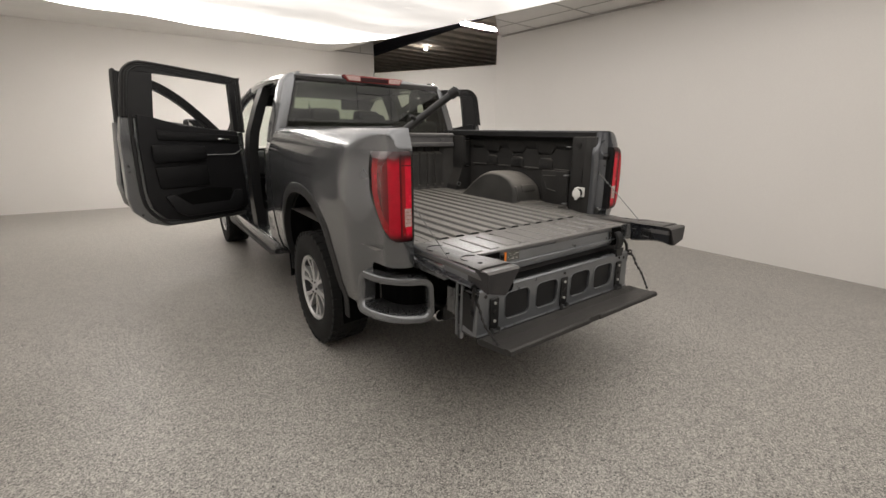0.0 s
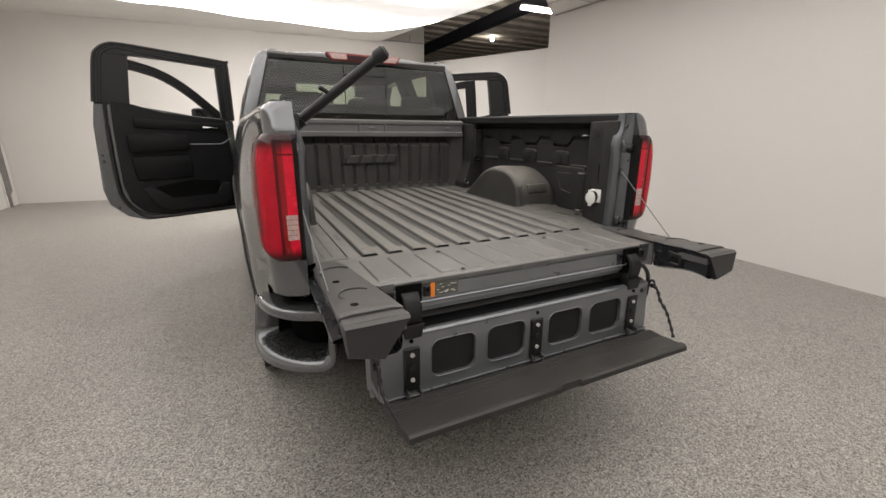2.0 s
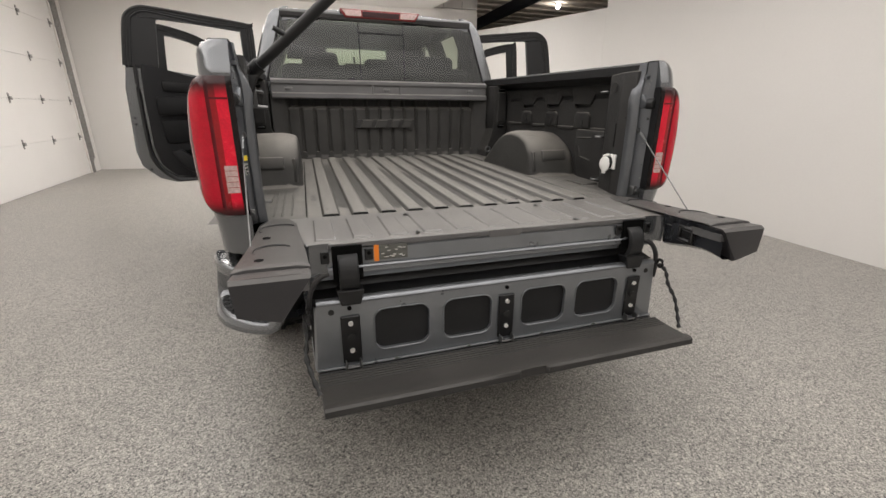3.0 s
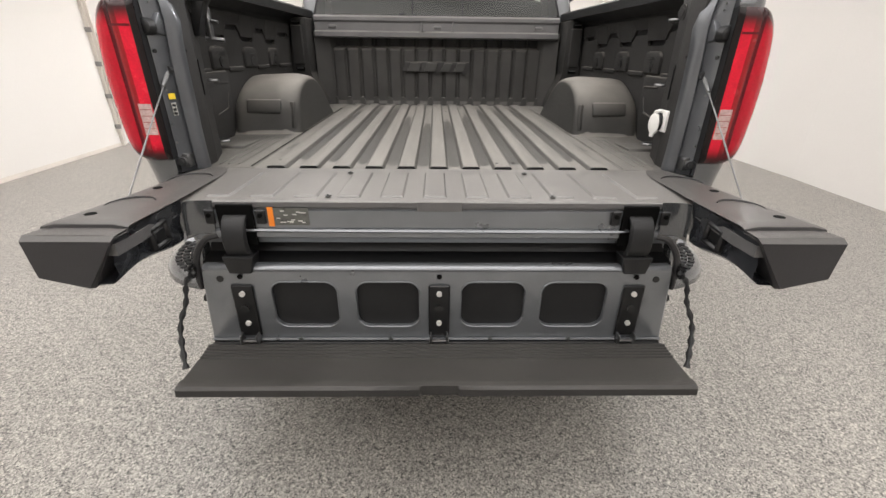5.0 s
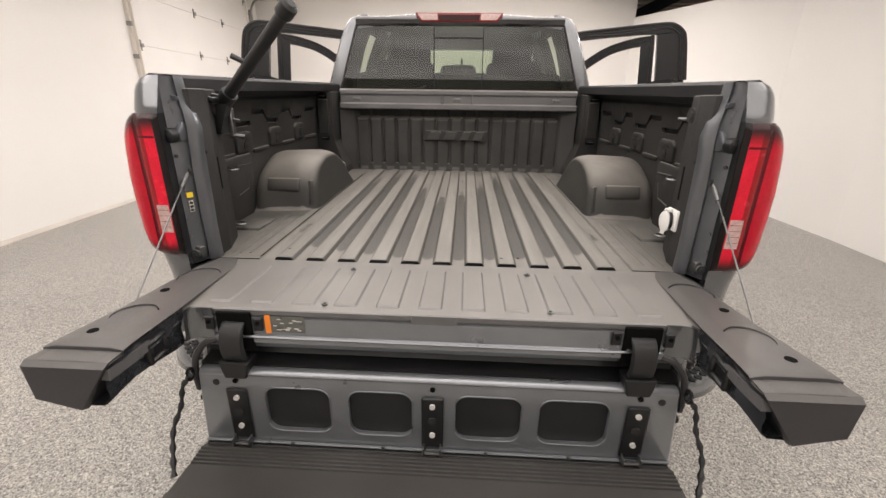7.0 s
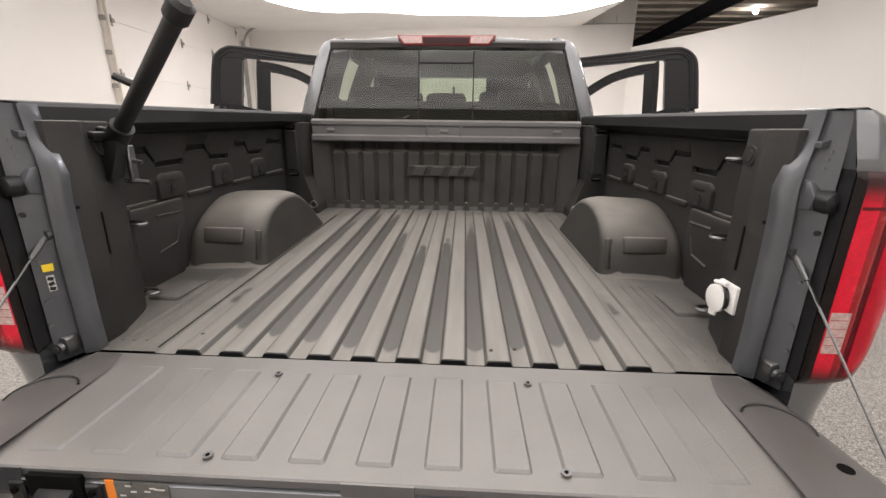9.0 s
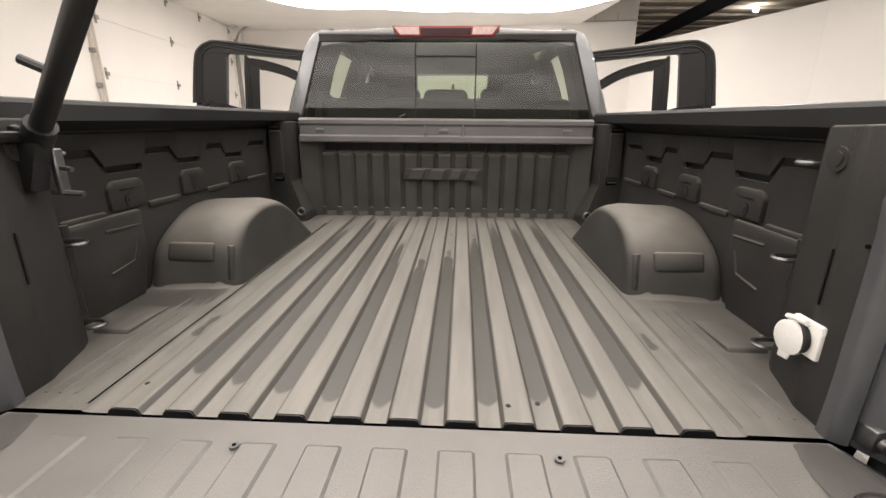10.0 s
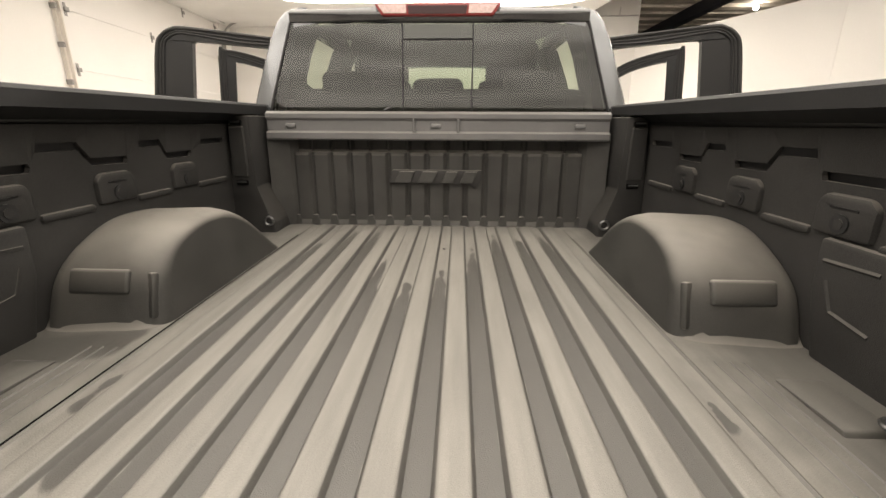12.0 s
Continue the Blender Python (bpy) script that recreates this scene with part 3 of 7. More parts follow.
# garage door in the left wall
def garage_door():
    t = thing("door_1", (LW(7.1), 7.1, 0), "closed white sectional garage door with steel hinges", "garage door")
    tagged(t, kind="structure")
    m = Matrix.Translation((LW(5.1), 5.1, 0)) @ Matrix.Rotation(math.atan(0.066), 4, "Z")
    L = 4.12
    joints = (0.0, 0.75, 1.44, 2.13, 2.82, 3.52)
    for i in range(5):
        bm = B()
        box(bm, -0.075, -0.03, 0.0, L, joints[i] + 0.0012, joints[i + 1] - 0.0012, 0.0025, m)
        p = part("door_panel", bm, DOORP, t)
        for k in range(4):
            bm = B()
            y = (0.16, 1.80, 2.83, 3.98)[k]
            z = joints[i + 1]
            if i == 4:
                z -= 0.09
            box(bm, -0.03, -0.022, y - 0.02, y + 0.02, z - 0.075, z + 0.075, 0.002, m)
            box(bm, -0.024, 0.004, y - 0.03, y + 0.03, z - 0.025, z + 0.025, 0.003, m)
            part("hinge", bm, HINGE, p, "small steel hinge")
    for y, hh, mt in ((-0.05, 3.62, TRIMW), (L + 0.03, 3.3, HINGE)):
        bm = B()
        w = 0.03 if mt is TRIMW else 0.014
        box(bm, 0.0, 0.05, y - w, y + w, 0.0, hh, 0.004, m)
        box(bm, 0.05, 0.09, y - 0.008, y + 0.008, 0.3, hh, 0.0, m)
        k = part("door_track", bm, mt, t, "off-white vertical door track" if mt is TRIMW else "galvanised vertical door track")
        for i in range(8):
            bm = B()
            z = 0.28 + i * 0.42
            box(bm, 0.0, 0.075, y - w - 0.022, y - w + 0.006, z - 0.03, z + 0.03, 0.004, m)
            part("track_bracket", bm, HINGE, k)
    bm = B()
    z0 = 3.2
    for y in (0.02, L + 0.03):
        path = [m @ Vector((0.06 + 0.38 * (1 - math.cos(q)), y, z0 + 0.38 * math.sin(q))) for q in [k * math.pi / 16 for k in range(9)]]
        tube(bm, path, 0.022, 6)
    part("door_track", bm, HINGE, t, "bent galvanised track")
    bm = B()
    tube(bm, [m @ Vector((0.13, 0.1, 3.56)), m @ Vector((0.13, L, 3.56))], 0.02, 8)
    part("torsion_bar", bm, HINGE, t)


garage_door()

# lamps in the roof space
def tube_light():
    t = thing("tube_light", TUBE[0], "lit white fluorescent tube light under the roof", "light")
    a, b = Vector(TUBE[0]), Vector(TUBE[1])
    bm = B()
    tube(bm, [a, b], 0.034, 8)
    part("tube", bm, glow("lit_tube", (1, 0.98, 0.95), 1100), t)
    bm = B()
    up = Vector((0, 0, 0.07))
    tube(bm, [a + up, b + up], 0.05, 4)
    part("fitting", bm, WALLP, t)


def spot_light():
    c = Vector((12.19, 19.24, 6.3))
    t = thing("pendant_bulb", c, "small lit white bulb hanging under the roof", "light")
    bm = B()
    bmesh.ops.create_uvsphere(bm, u_segments=10, v_segments=8, radius=0.10, matrix=Matrix.Translation(c))
    part("bulb", bm, glow("lit_bulb", (1, 0.98, 0.95), 120), t)
    bm = B()
    tube(bm, [c + Vector((0, 0, 0.12)), c + Vector((0, 0, 0.7))], 0.05, 6)
    part("socket", bm, BEAM, t)


TUBE = ((6.67, 9.1, 4.8), (8.05, 9.06, 4.8))
tube_light()
spot_light()


# ---------------- the pickup ----------------
TRUCK = thing("pickup_truck", (0, 2.4, 0), "dark grey metallic crew-cab pickup with open doors and tailgate", "pickup truck")

BODY_W = [(0.50, 0.950), (0.62, 0.980), (0.80, 1.000), (1.0, 1.006), (1.12, 1.006), (1.20, 1.002), (1.28, 0.993), (1.34, 0.982), (1.38, 0.972), (1.42, 0.958), (1.45, 0.944), (1.475, 0.926), (1.488, 0.908), (1.497, 0.884)]
TUCK = [(0.50, 0.066), (0.80, 0.062), (1.0, 0.056), (1.20, 0.045), (1.32, 0.041), (1.35, 0.044), (1.39, 0.050), (1.43, 0.034), (1.50, 0.0)]
LAMP_EDGE = [(0.956, 0.095), (0.970, 0.125), (0.985, 0.148), (1.03, 0.198), (1.08, 0.238), (1.14, 0.272), (1.20, 0.292), (1.30, 0.298), (1.36, 0.294), (1.392, 0.284)]
ARCH_Y, ARCH_Z, ARCH_A, ARCH_B = 1.08, 0.42, 0.53, 0.655


def bulge(y, z):
    """Crown of the box side along its length, and the flare round the wheel."""
    k = max(0.0, min(1.0, (y - 0.10) / 0.35)) * max(0.0, min(1.0, (1.90 - y) / 0.40))
    k = k * k * (3 - 2 * k)
    crown = 0.010 * k * max(0.0, 1 - ((z - 1.20) / 0.26) ** 2)
    flare = 0.014 * k * math.exp(-((arch_val(y, z) - 1.02) / 0.24) ** 2)
    return crown + flare


def body_point(s, u, z, out=0.0):
    """A point of the box's outer skin: u runs from the inner rear edge round the corner and forwards."""
    w = lerp_table(BODY_W, z) + out - lerp_table(TUCK, z)      # the side draws in towards the rear corner
    k = max(0.0, min(1.0, (1.05 - z) / 0.19))
    r = 0.055 + 0.05 * k * k * (3 - 2 * k)
    r = min(r, w - 0.825)
    y0 = -0.038 - out + 0.03 * max(0, z - 1.40) / 0.09
    flat = max(w - r - 0.821, 0.0)
    if u < flat:
        return Vector((s * (0.821 + u), y0, z))
    u -= flat
    arc = r * math.pi / 2
    if u < arc:
        q = u / r
        return Vector((s * (w - r + r * math.sin(q)), y0 + r - r * math.cos(q), z))
    y = y0 + r + (u - arc)
    k = max(0.0, min(1.0, (y - 0.08) / 0.28))
    return Vector((s * (w + lerp_table(TUCK, z) * k * k * (3 - 2 * k) + bulge(y, z)), y, z))


def arch_val(y, z):
    dy, dz = abs(y - ARCH_Y) / ARCH_A, (z - ARCH_Z) / ARCH_B
    if dz < 0:
        return dy
    return (dy ** 2.25 + dz ** 2.25) ** (1 / 2.25)


def arch_point(q, grow=0.0):
    """A point of the wheel opening; q in radians from the rear sill over the top to the front."""
    c, t = math.cos(q), math.sin(q)
    a, b = ARCH_A + grow, ARCH_B + grow
    k = (abs(c) ** 2.25 + abs(max(t, 0)) ** 2.25) ** (-1 / 2.25)
    return ARCH_Y - a * c * k, ARCH_Z + b * t * k


def box_side(s):
    """Outer panel of the load box, with its wheel opening."""
    bm = B()
    us = [0.0125 * i for i in range(26)]
    us += [us[-1] + 0.0275 * (i + 1) for i in range(72)]
    us = [u for u in us if u < 2.16]
    zs = [0.50 + 0.025 * i for i in range(39)] + [0.9375, 0.955, 0.9625, 0.9875, 1.3875, 1.3935, 1.4125, 1.4375, 1.4625, 1.468, 1.485, 1.495]
    zs = sorted({round(z, 3) for z in zs if z <= 1.50})
    grid, clipped = {}, set()
    for i, u in enumerate(us):
        for j, z in enumerate(zs):
            p = body_point(s, u, z)
            zc = 0.82 - 0.30 * max(0, min(1, (p.y - 0.16) / 0.10))
            if p.z < zc:
                p = body_point(s, u, zc)
                clipped.add((i, j))
            if p.y > 1.875:
                p.y = 1.875
            v = arch_val(p.y, p.z)
            if v < 1.0 and p.z < 1.12 and abs(p.x) > 0.9 and p.y > 0.4:
                if v > 0.9:
                    k = 1 / max(v, 1e-3)
                    dy = (p.y - ARCH_Y) * k
                    dz = (p.z - ARCH_Z) * (k if p.z > ARCH_Z else 1)
                    p.y, p.z = ARCH_Y + dy, ARCH_Z + dz
                else:
                    continue
            grid[i, j] = bm.verts.new(p)
    for i in range(len(us) - 1):
        for j in range(len(zs) - 1):
            q = [(i, j), (i + 1, j), (i + 1, j + 1), (i, j + 1)]
            if not all(k in grid for k in q):
                continue
            mid = sum((grid[k].co for k in q), Vector()) / 4
            # room for the lamp and the bumper corner
            if 0.958 < mid.z < 1.388 and us[i + 1] < lerp_table(LAMP_EDGE, mid.z) - 0.014:
                continue
            if (i, j + 1) in clipped and (i + 1, j + 1) in clipped:
                continue
            bm.faces.new([grid[k] for k in q])
    for v in [v for v in bm.verts if not v.link_faces]:
        bm.verts.remove(v)
    rake(bm)
    side = part("box_side", bm, PAINT, TRUCK, smooth=True)
    # raised lip round the wheel opening
    bm = B()
    rows = []
    for k in range(41):
        q = -0.06 + (math.pi + 0.12) * k / 40
        row = []
        for grow, dx in ((0.066, 0.001), (0.061, 0.006), (0.035, 0.008), (0.002, 0.009), (-0.002, 0.006), (-0.002, -0.04)):
            y, z = arch_point(q, grow)
            w = lerp_table(BODY_W, min(max(z, 0.5), 1.2)) + bulge(y, z)
            row.append((s * (w + dx), y, z))
        rows.append(row)
    loft(bm, rows, closed=False)
    rake(bm)
    part("wheel_arch", bm, PLASTIC, TRUCK, "dark satin lip round the wheel opening", smooth=True)
    # well behind the opening; its shade is put into a near-black colour
    bm = B()
    rows = []
    for k in range(25):
        q = -0.15 + (math.pi + 0.3) * k / 24
        row = []
        for x, grow in ((0.985, 0.01), (0.962, 0.01), (0.85, 0.0), (0.705, -0.03)):
            y, z = arch_point(q, grow)
            row.append((s * x, y, z))
        rows.append(row)
    loft(bm, rows, closed=False)
    bm.faces.new([bm.verts.new(row[-1]) for row in rows])
    rake(bm)
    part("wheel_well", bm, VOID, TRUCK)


def jamb(s):
    """Painted end of the load box beside the gate, with its latch gear."""
    def on_plate(u, z):
        """Places what lies on the slanted plate: u runs across it."""
        return Matrix.Translation((s * 0.8255, 0.033, z)) @ Matrix.Rotation(s * radians(-60), 4, "Z") @ Matrix.Translation((s * u, 0, 0))
    bm = B()
    zs = (0.905, 0.97, 1.03, 1.10, 1.19, 1.29, 1.345, 1.39, 1.42, 1.465, 1.495)
    xi = (0.781, 0.784, 0.785, 0.784, 0.784, 0.782, 0.777, 0.790, 0.804, 0.811, 0.814)
    xo = (0.810, 0.811, 0.812, 0.813, 0.813, 0.809, 0.806, 0.809, 0.814, 0.819, 0.821)
    rows = []
    for k, (z, a, b) in enumerate(zip(zs, xi, xo)):
        e = 0.003 * math.sin(k * 2.4)
        rows.append([(s * (a + 0.002), 0.095, z), (s * a, 0.074, z), (s * (a + 0.003), 0.066 + e, z), (s * (a * 0.5 + b * 0.5), 0.057 + e, z), (s * (b - 0.003), 0.052, z), (s * b, 0.054, z), (s * (b + 0.004), 0.056, z), (s * (b * 0.6 + 0.4 * 0.836), 0.038, z), (s * 0.834, 0.016, z), (s * 0.838, 0.011, z), (s * 0.842, 0.018, z), (s * 0.858, 0.062, z)])
    loft(bm, rows, closed=False)
    j = part("box_end", bm, JAMBD, TRUCK, "grey painted end plate of the load box", smooth=True)
    # latch striker: a sloped block with a round knob beside it
    bm = B()
    prism(bm, [(0.064, 1.302), (0.024, 1.308), (0.020, 1.335), (0.038, 1.362), (0.064, 1.366)], "x", s * 0.808, s * 0.832, 0.004)
    st = part("latch_striker", bm, JAMBD, j, "grey latch block with a black knob", smooth=True)
    bm = B()
    tube(bm, [(s * 0.834, 0.050, 1.325), (s * 0.834, 0.010, 1.325), (s * 0.834, -0.006, 1.325), (s * 0.834, -0.012, 1.325)], [0.023, 0.023, 0.020, 0.010], 14)
    part("knob", bm, BLACK, st, "black striker knob", smooth=True)
    bm = B()
    disc(bm, (s * 0.820, 0.021, 1.322), (0, -1, 0), 0.006, 0.006, 8)
    part("bolt", bm, BLACK, st)
    bm = B()
    prism(bm, [(s * 0.808, 1.425), (s * 0.850, 1.432), (s * 0.850, 1.455), (s * 0.836, 1.452), (s * 0.826, 1.440), (s * 0.808, 1.438)], "y", 0.034, 0.050, 0.002)
    part("pressed_rib", bm, JAMBD, j)
    for z, x, r, mt in ((1.262, 0.840, 0.006, BLACK), (1.055, 0.838, 0.008, JAMBD), (1.42, 0.832, 0.0028, STEEL), (1.405, 0.830, 0.0028, STEEL), (1.388, 0.828, 0.0028, STEEL), (1.375, 0.860, 0.0028, STEEL), (1.155, 0.836, 0.0035, STEEL), (1.00, 0.842, 0.004, STEEL)):
        bm = B()
        disc(bm, (0, 0, 0), (0, -1, 0), r, 0.005, 8)
        bm.transform(on_plate((x - 0.828) * 1.4, z))
        part("bolt", bm, mt, j)
    if s < 0:
        bm = B()
        box(bm, -0.0100, 0.0100, -0.0035, -0.002, 1.128, 1.145)
        bm.transform(on_plate(0.0, 0.0))
        part("warning_label", bm, YELLOW, j, "yellow warning label")
        bm = B()
        box(bm, -0.0070, 0.0070, -0.0035, -0.002, 1.080, 1.118)
        bm.transform(on_plate(0.0, 0.0))
        part("warning_label", bm, DECALW, j, "pale pictogram label")
        bm = B()
        for z, a in ((1.110, 0.4), (1.098, -0.3), (1.086, 0.3)):
            box(bm, -0.0058, 0.0048, -0.0042, -0.0036, -0.0042, 0.0042, 0, Matrix.Translation((0, 0, z)) @ Matrix.Rotation(a, 4, "Y"))
        bm.transform(on_plate(0.0, 0.0))
        part("pictogram", bm, BLACK, j)
    # hinge cup for the gate at the bottom
    bm = B()
    prism(bm, [(s * 0.812, 0.918), (s * 0.850, 0.918), (s * 0.850, 0.952), (s * 0.838, 0.966), (s * 0.814, 0.960)], "y", 0.020, 0.060, 0.005)
    disc(bm, (s * 0.828, 0.016, 0.940), (0, -1, 0), 0.014, 0.010, 12)
    disc(bm, (s * 0.828, 0.010, 0.940), (0, -1, 0), 0.007, 0.008, 8)
    part("gate_pivot", bm, STEEL, j, "bare steel gate pivot", smooth=True)
    return j


def tail_lamp(s):
    """Wrap-round lamp of one smooth lens: bright panel with a clear foot, groove, corner band, smoked rim."""
    def lens(u, z):
        """A point of the lens, rolled over at its rim and sunk along the groove beside the panel."""
        e = lerp_table(LAMP_EDGE, z)
        d = min(u + 0.003, e - u, (z - 0.957) * 0.9, (1.391 - z) * 0.75)
        k = max(0.0, min(1.0, d / 0.030))
        out = 0.001 + 0.0125 * math.sqrt(k * (2 - k))
        out -= 0.0045 * math.exp(-((u - 0.073) / 0.006) ** 2) * k
        return body_point(s, u, z, out)

    def cell(u0, u1, z0, z1, n, m, lift=0.0):
        """A piece of the lens; negative bounds are counted back from the front edge."""
        rows = []
        for j in range(m + 1):
            z = z0 + (z1 - z0) * j / m
            e = lerp_table(LAMP_EDGE, z)
            a, b = (min(u if u >= 0 else e + u, e) for u in (u0, u1))
            rows.append([lens(a + (max(b, a) - a) * i / n, z) + Vector((0, -lift, 0)) for i in range(n + 1)])
        bm = B()
        loft(bm, rows, closed=False)
        return bm
    top, low = 1.3895, 0.9575
    lamp = part("tail_lamp", cell(0.138, -0.075, low, top, 12, 44), REDLENS, TRUCK, "dark red tail lamp with a bright panel and clear foot", smooth=True)
    part("smoked_edge", cell(0.0, 0.017, low, top, 4, 44), SMOKE, lamp, "smoked black lens edge", smooth=True)
    part("bright_panel", cell(0.017, 0.050, low, top, 6, 44), REDLIT, lamp, "bright red ribbed panel", smooth=True)
    part("bright_panel", cell(0.050, 0.068, low, top, 4, 44), REDMID, lamp, "duller red edge of the panel", smooth=True)
    part("dark_groove", cell(0.068, 0.079, low, top, 5, 44), DARKRED, lamp, "dark groove beside the panel", smooth=True)
    part("corner_band", cell(0.079, 0.138, low, top, 9, 44), REDBAND, lamp, "red corner reflector", smooth=True)
    part("side_reflector", cell(-0.075, -0.018, low, top, 6, 44), REDMID, lamp, "red side reflector", smooth=True)
    part("smoked_edge", cell(-0.018, 0.9, low, top, 4, 44), SMOKE, lamp, smooth=True)
    part("dark_groove", cell(0.018, 0.076, 1.322, 1.328, 6, 3, 0.0012), DARKRED, lamp, smooth=True)
    part("side_marker", cell(-0.066, -0.042, 1.25, 1.29, 3, 3, 0.0015), REDLIT, lamp, smooth=True)
    r = part("reverse_lens", cell(0.019, 0.056, 1.034, 1.122, 5, 8, 0.0012), CLEARLENS, lamp, "clear ribbed reverse lens", smooth=True)
    for z in (1.052, 1.070, 1.088, 1.106):
        bm = B()
        tube(bm, [lens(0.021, z) + Vector((0, -0.0016, 0)), lens(0.054, z) + Vector((0, -0.0016, 0))], 0.0008, 4)
        part("lens_rib", bm, PINKLENS, r)
    bm = B()
    loft(bm, [[(s * 0.8215, -0.041, z), (s * 0.823, -0.036, z), (s * 0.838, 0.004, z), (s * 0.853, 0.049, z), (s * 0.86, 0.06, z)] for z in (0.957, 1.1, 1.25, 1.392)], closed=False)
    part("inner_side", bm, BLACK, lamp, "black inner flank", smooth=True)
    # body-coloured cheeks above and below the lens
    for z0, z1 in ((0.835, 0.955), (1.391, 1.496)):
        bm = B()
        plan = ((0.8215, -0.037), (0.826, -0.030), (0.845, 0.030), (0.857, 0.058))
        loft(bm, [[(s * x, y + 0.03 * max(0, z - 1.40) / 0.09 * (y < -0.02), z) for x, y in plan] for z in (z0, (z0 + z1) / 2, z1)], closed=False)
        part("body_cheek", bm, PAINT if z0 < 1 else JAMBD, TRUCK, smooth=True)
    # shell behind the lens
    bm = B()
    prism(bm, [(s * 0.842, -0.028), (s * 0.89, -0.030), (s * 0.935, 0.03), (s * 0.94, 0.12), (s * 0.895, 0.13), (s * 0.89, 0.05)], "z", 0.964, 1.37)
    part("lamp_housing", bm, BLACK, lamp)


def over_arch(y):
    """Lower edge of the liner: the bed floor, or clear of the wheel opening."""
    d = min(1.0, abs(y - ARCH_Y) / ARCH_A)
    return max(0.88, ARCH_Z + ARCH_B * (1 - d ** 2.25) ** (1 / 2.25) + 0.008)


def box_inside(s):
    """Inner side of the load box: liner wall, wheelhouse, pillars and rail."""
    def X(a, b):
        return min(s * a, s * b), max(s * a, s * b)
    # wall sheet; black paints in the shade under the rail and in the slots
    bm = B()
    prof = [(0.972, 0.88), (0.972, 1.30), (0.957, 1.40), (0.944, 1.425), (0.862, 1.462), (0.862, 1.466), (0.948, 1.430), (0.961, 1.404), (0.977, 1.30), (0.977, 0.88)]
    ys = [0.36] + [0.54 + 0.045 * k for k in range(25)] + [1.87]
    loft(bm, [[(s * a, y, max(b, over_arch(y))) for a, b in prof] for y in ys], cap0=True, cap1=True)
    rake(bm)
    wallp = part("box_liner", bm, BLACK, TRUCK, "liner sheet of the box side, blackened for shade under rail and in slots")
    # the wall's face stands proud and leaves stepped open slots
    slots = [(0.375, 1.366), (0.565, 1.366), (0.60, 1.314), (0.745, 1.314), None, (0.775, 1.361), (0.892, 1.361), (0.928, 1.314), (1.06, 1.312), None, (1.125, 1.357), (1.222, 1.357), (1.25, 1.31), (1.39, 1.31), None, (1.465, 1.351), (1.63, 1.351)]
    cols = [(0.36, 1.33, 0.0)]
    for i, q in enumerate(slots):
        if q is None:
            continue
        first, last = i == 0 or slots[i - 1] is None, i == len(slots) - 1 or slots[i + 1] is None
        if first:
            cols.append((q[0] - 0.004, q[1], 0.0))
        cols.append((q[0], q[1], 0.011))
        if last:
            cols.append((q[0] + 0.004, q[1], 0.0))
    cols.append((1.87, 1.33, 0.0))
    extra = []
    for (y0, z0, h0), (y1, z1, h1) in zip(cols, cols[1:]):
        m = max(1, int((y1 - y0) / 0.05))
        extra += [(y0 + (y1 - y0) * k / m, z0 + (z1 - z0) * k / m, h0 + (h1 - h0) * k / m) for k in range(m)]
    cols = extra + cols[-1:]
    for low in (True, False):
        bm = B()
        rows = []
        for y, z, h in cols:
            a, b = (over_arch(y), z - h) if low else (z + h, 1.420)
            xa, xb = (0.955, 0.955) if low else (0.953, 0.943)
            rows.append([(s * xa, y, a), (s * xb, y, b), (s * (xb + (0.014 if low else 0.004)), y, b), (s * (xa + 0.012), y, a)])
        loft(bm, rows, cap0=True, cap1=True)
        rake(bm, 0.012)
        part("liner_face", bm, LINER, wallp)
    # tie-down bosses with their dark sockets
    for yc, zc in ((0.655, 1.232), (0.99, 1.232), (1.325, 1.232)):
        bm = B()
        prism(bm, [(yc - 0.072, zc - 0.04), (yc - 0.072, zc + 0.032), (yc - 0.05, zc + 0.052), (yc + 0.06, zc + 0.052), (yc + 0.075, zc + 0.03), (yc + 0.075, zc - 0.04)], "x", s * 0.940, s * 0.966, 0.011)
        rake(bm, 0.008)
        boss = part("boss", bm, LINER, wallp, smooth=True)
        bm = B()
        disc(bm, (s * 0.940, yc, zc - 0.010), (-s, 0, 0), 0.022, 0.004, 14)
        rake(bm, 0.008)
        part("socket", bm, PLASTIC, boss, "dark round socket")
        bm = B()
        disc(bm, (s * 0.938, yc, zc - 0.010), (-s, 0, 0), 0.012, 0.004, 12)
        rake(bm, 0.008)
        part("socket_eye", bm, LINER, boss)
        # slot drawn as a black strip, its shade in the colour
        bm = B()
        box(bm, *X(0.9385, 0.944), yc - 0.035, yc + 0.035, zc + 0.021, zc + 0.026)
        rake(bm, 0.008)
        part("slot", bm, BLACK, boss)
    # waist rib between the bosses
    for y0, y1 in ((0.42, 0.57), (0.74, 0.905), (1.075, 1.24), (1.41, 1.62)):
        bm = B()
        box(bm, *X(0.945, 0.967), y0, y1, 1.178, 1.200, 0.0085, seg=2)
        rake(bm, 0.008)
        part("waist_rib", bm, LINER, wallp, smooth=True)
    # lower plate beside the rear pillar
    bm = B()
    prism(bm, [(0.405, 0.90), (0.405, 1.165), (0.425, 1.190), (0.69, 1.192), (0.685, 1.06), (0.64, 0.90)], "x", s * 0.936, s * 0.96, 0.012)
    lp = part("lower_plate", bm, LINER, wallp, smooth=True)
    bm = B()
    for a, b in (((0.665, 1.142), (0.535, 1.148)), ((0.648, 1.10), (0.62, 1.035)), ((0.62, 1.035), (0.525, 1.02))):
        tube(bm, [(s * 0.938, *a), (s * 0.938, *b)], 0.006, 5)
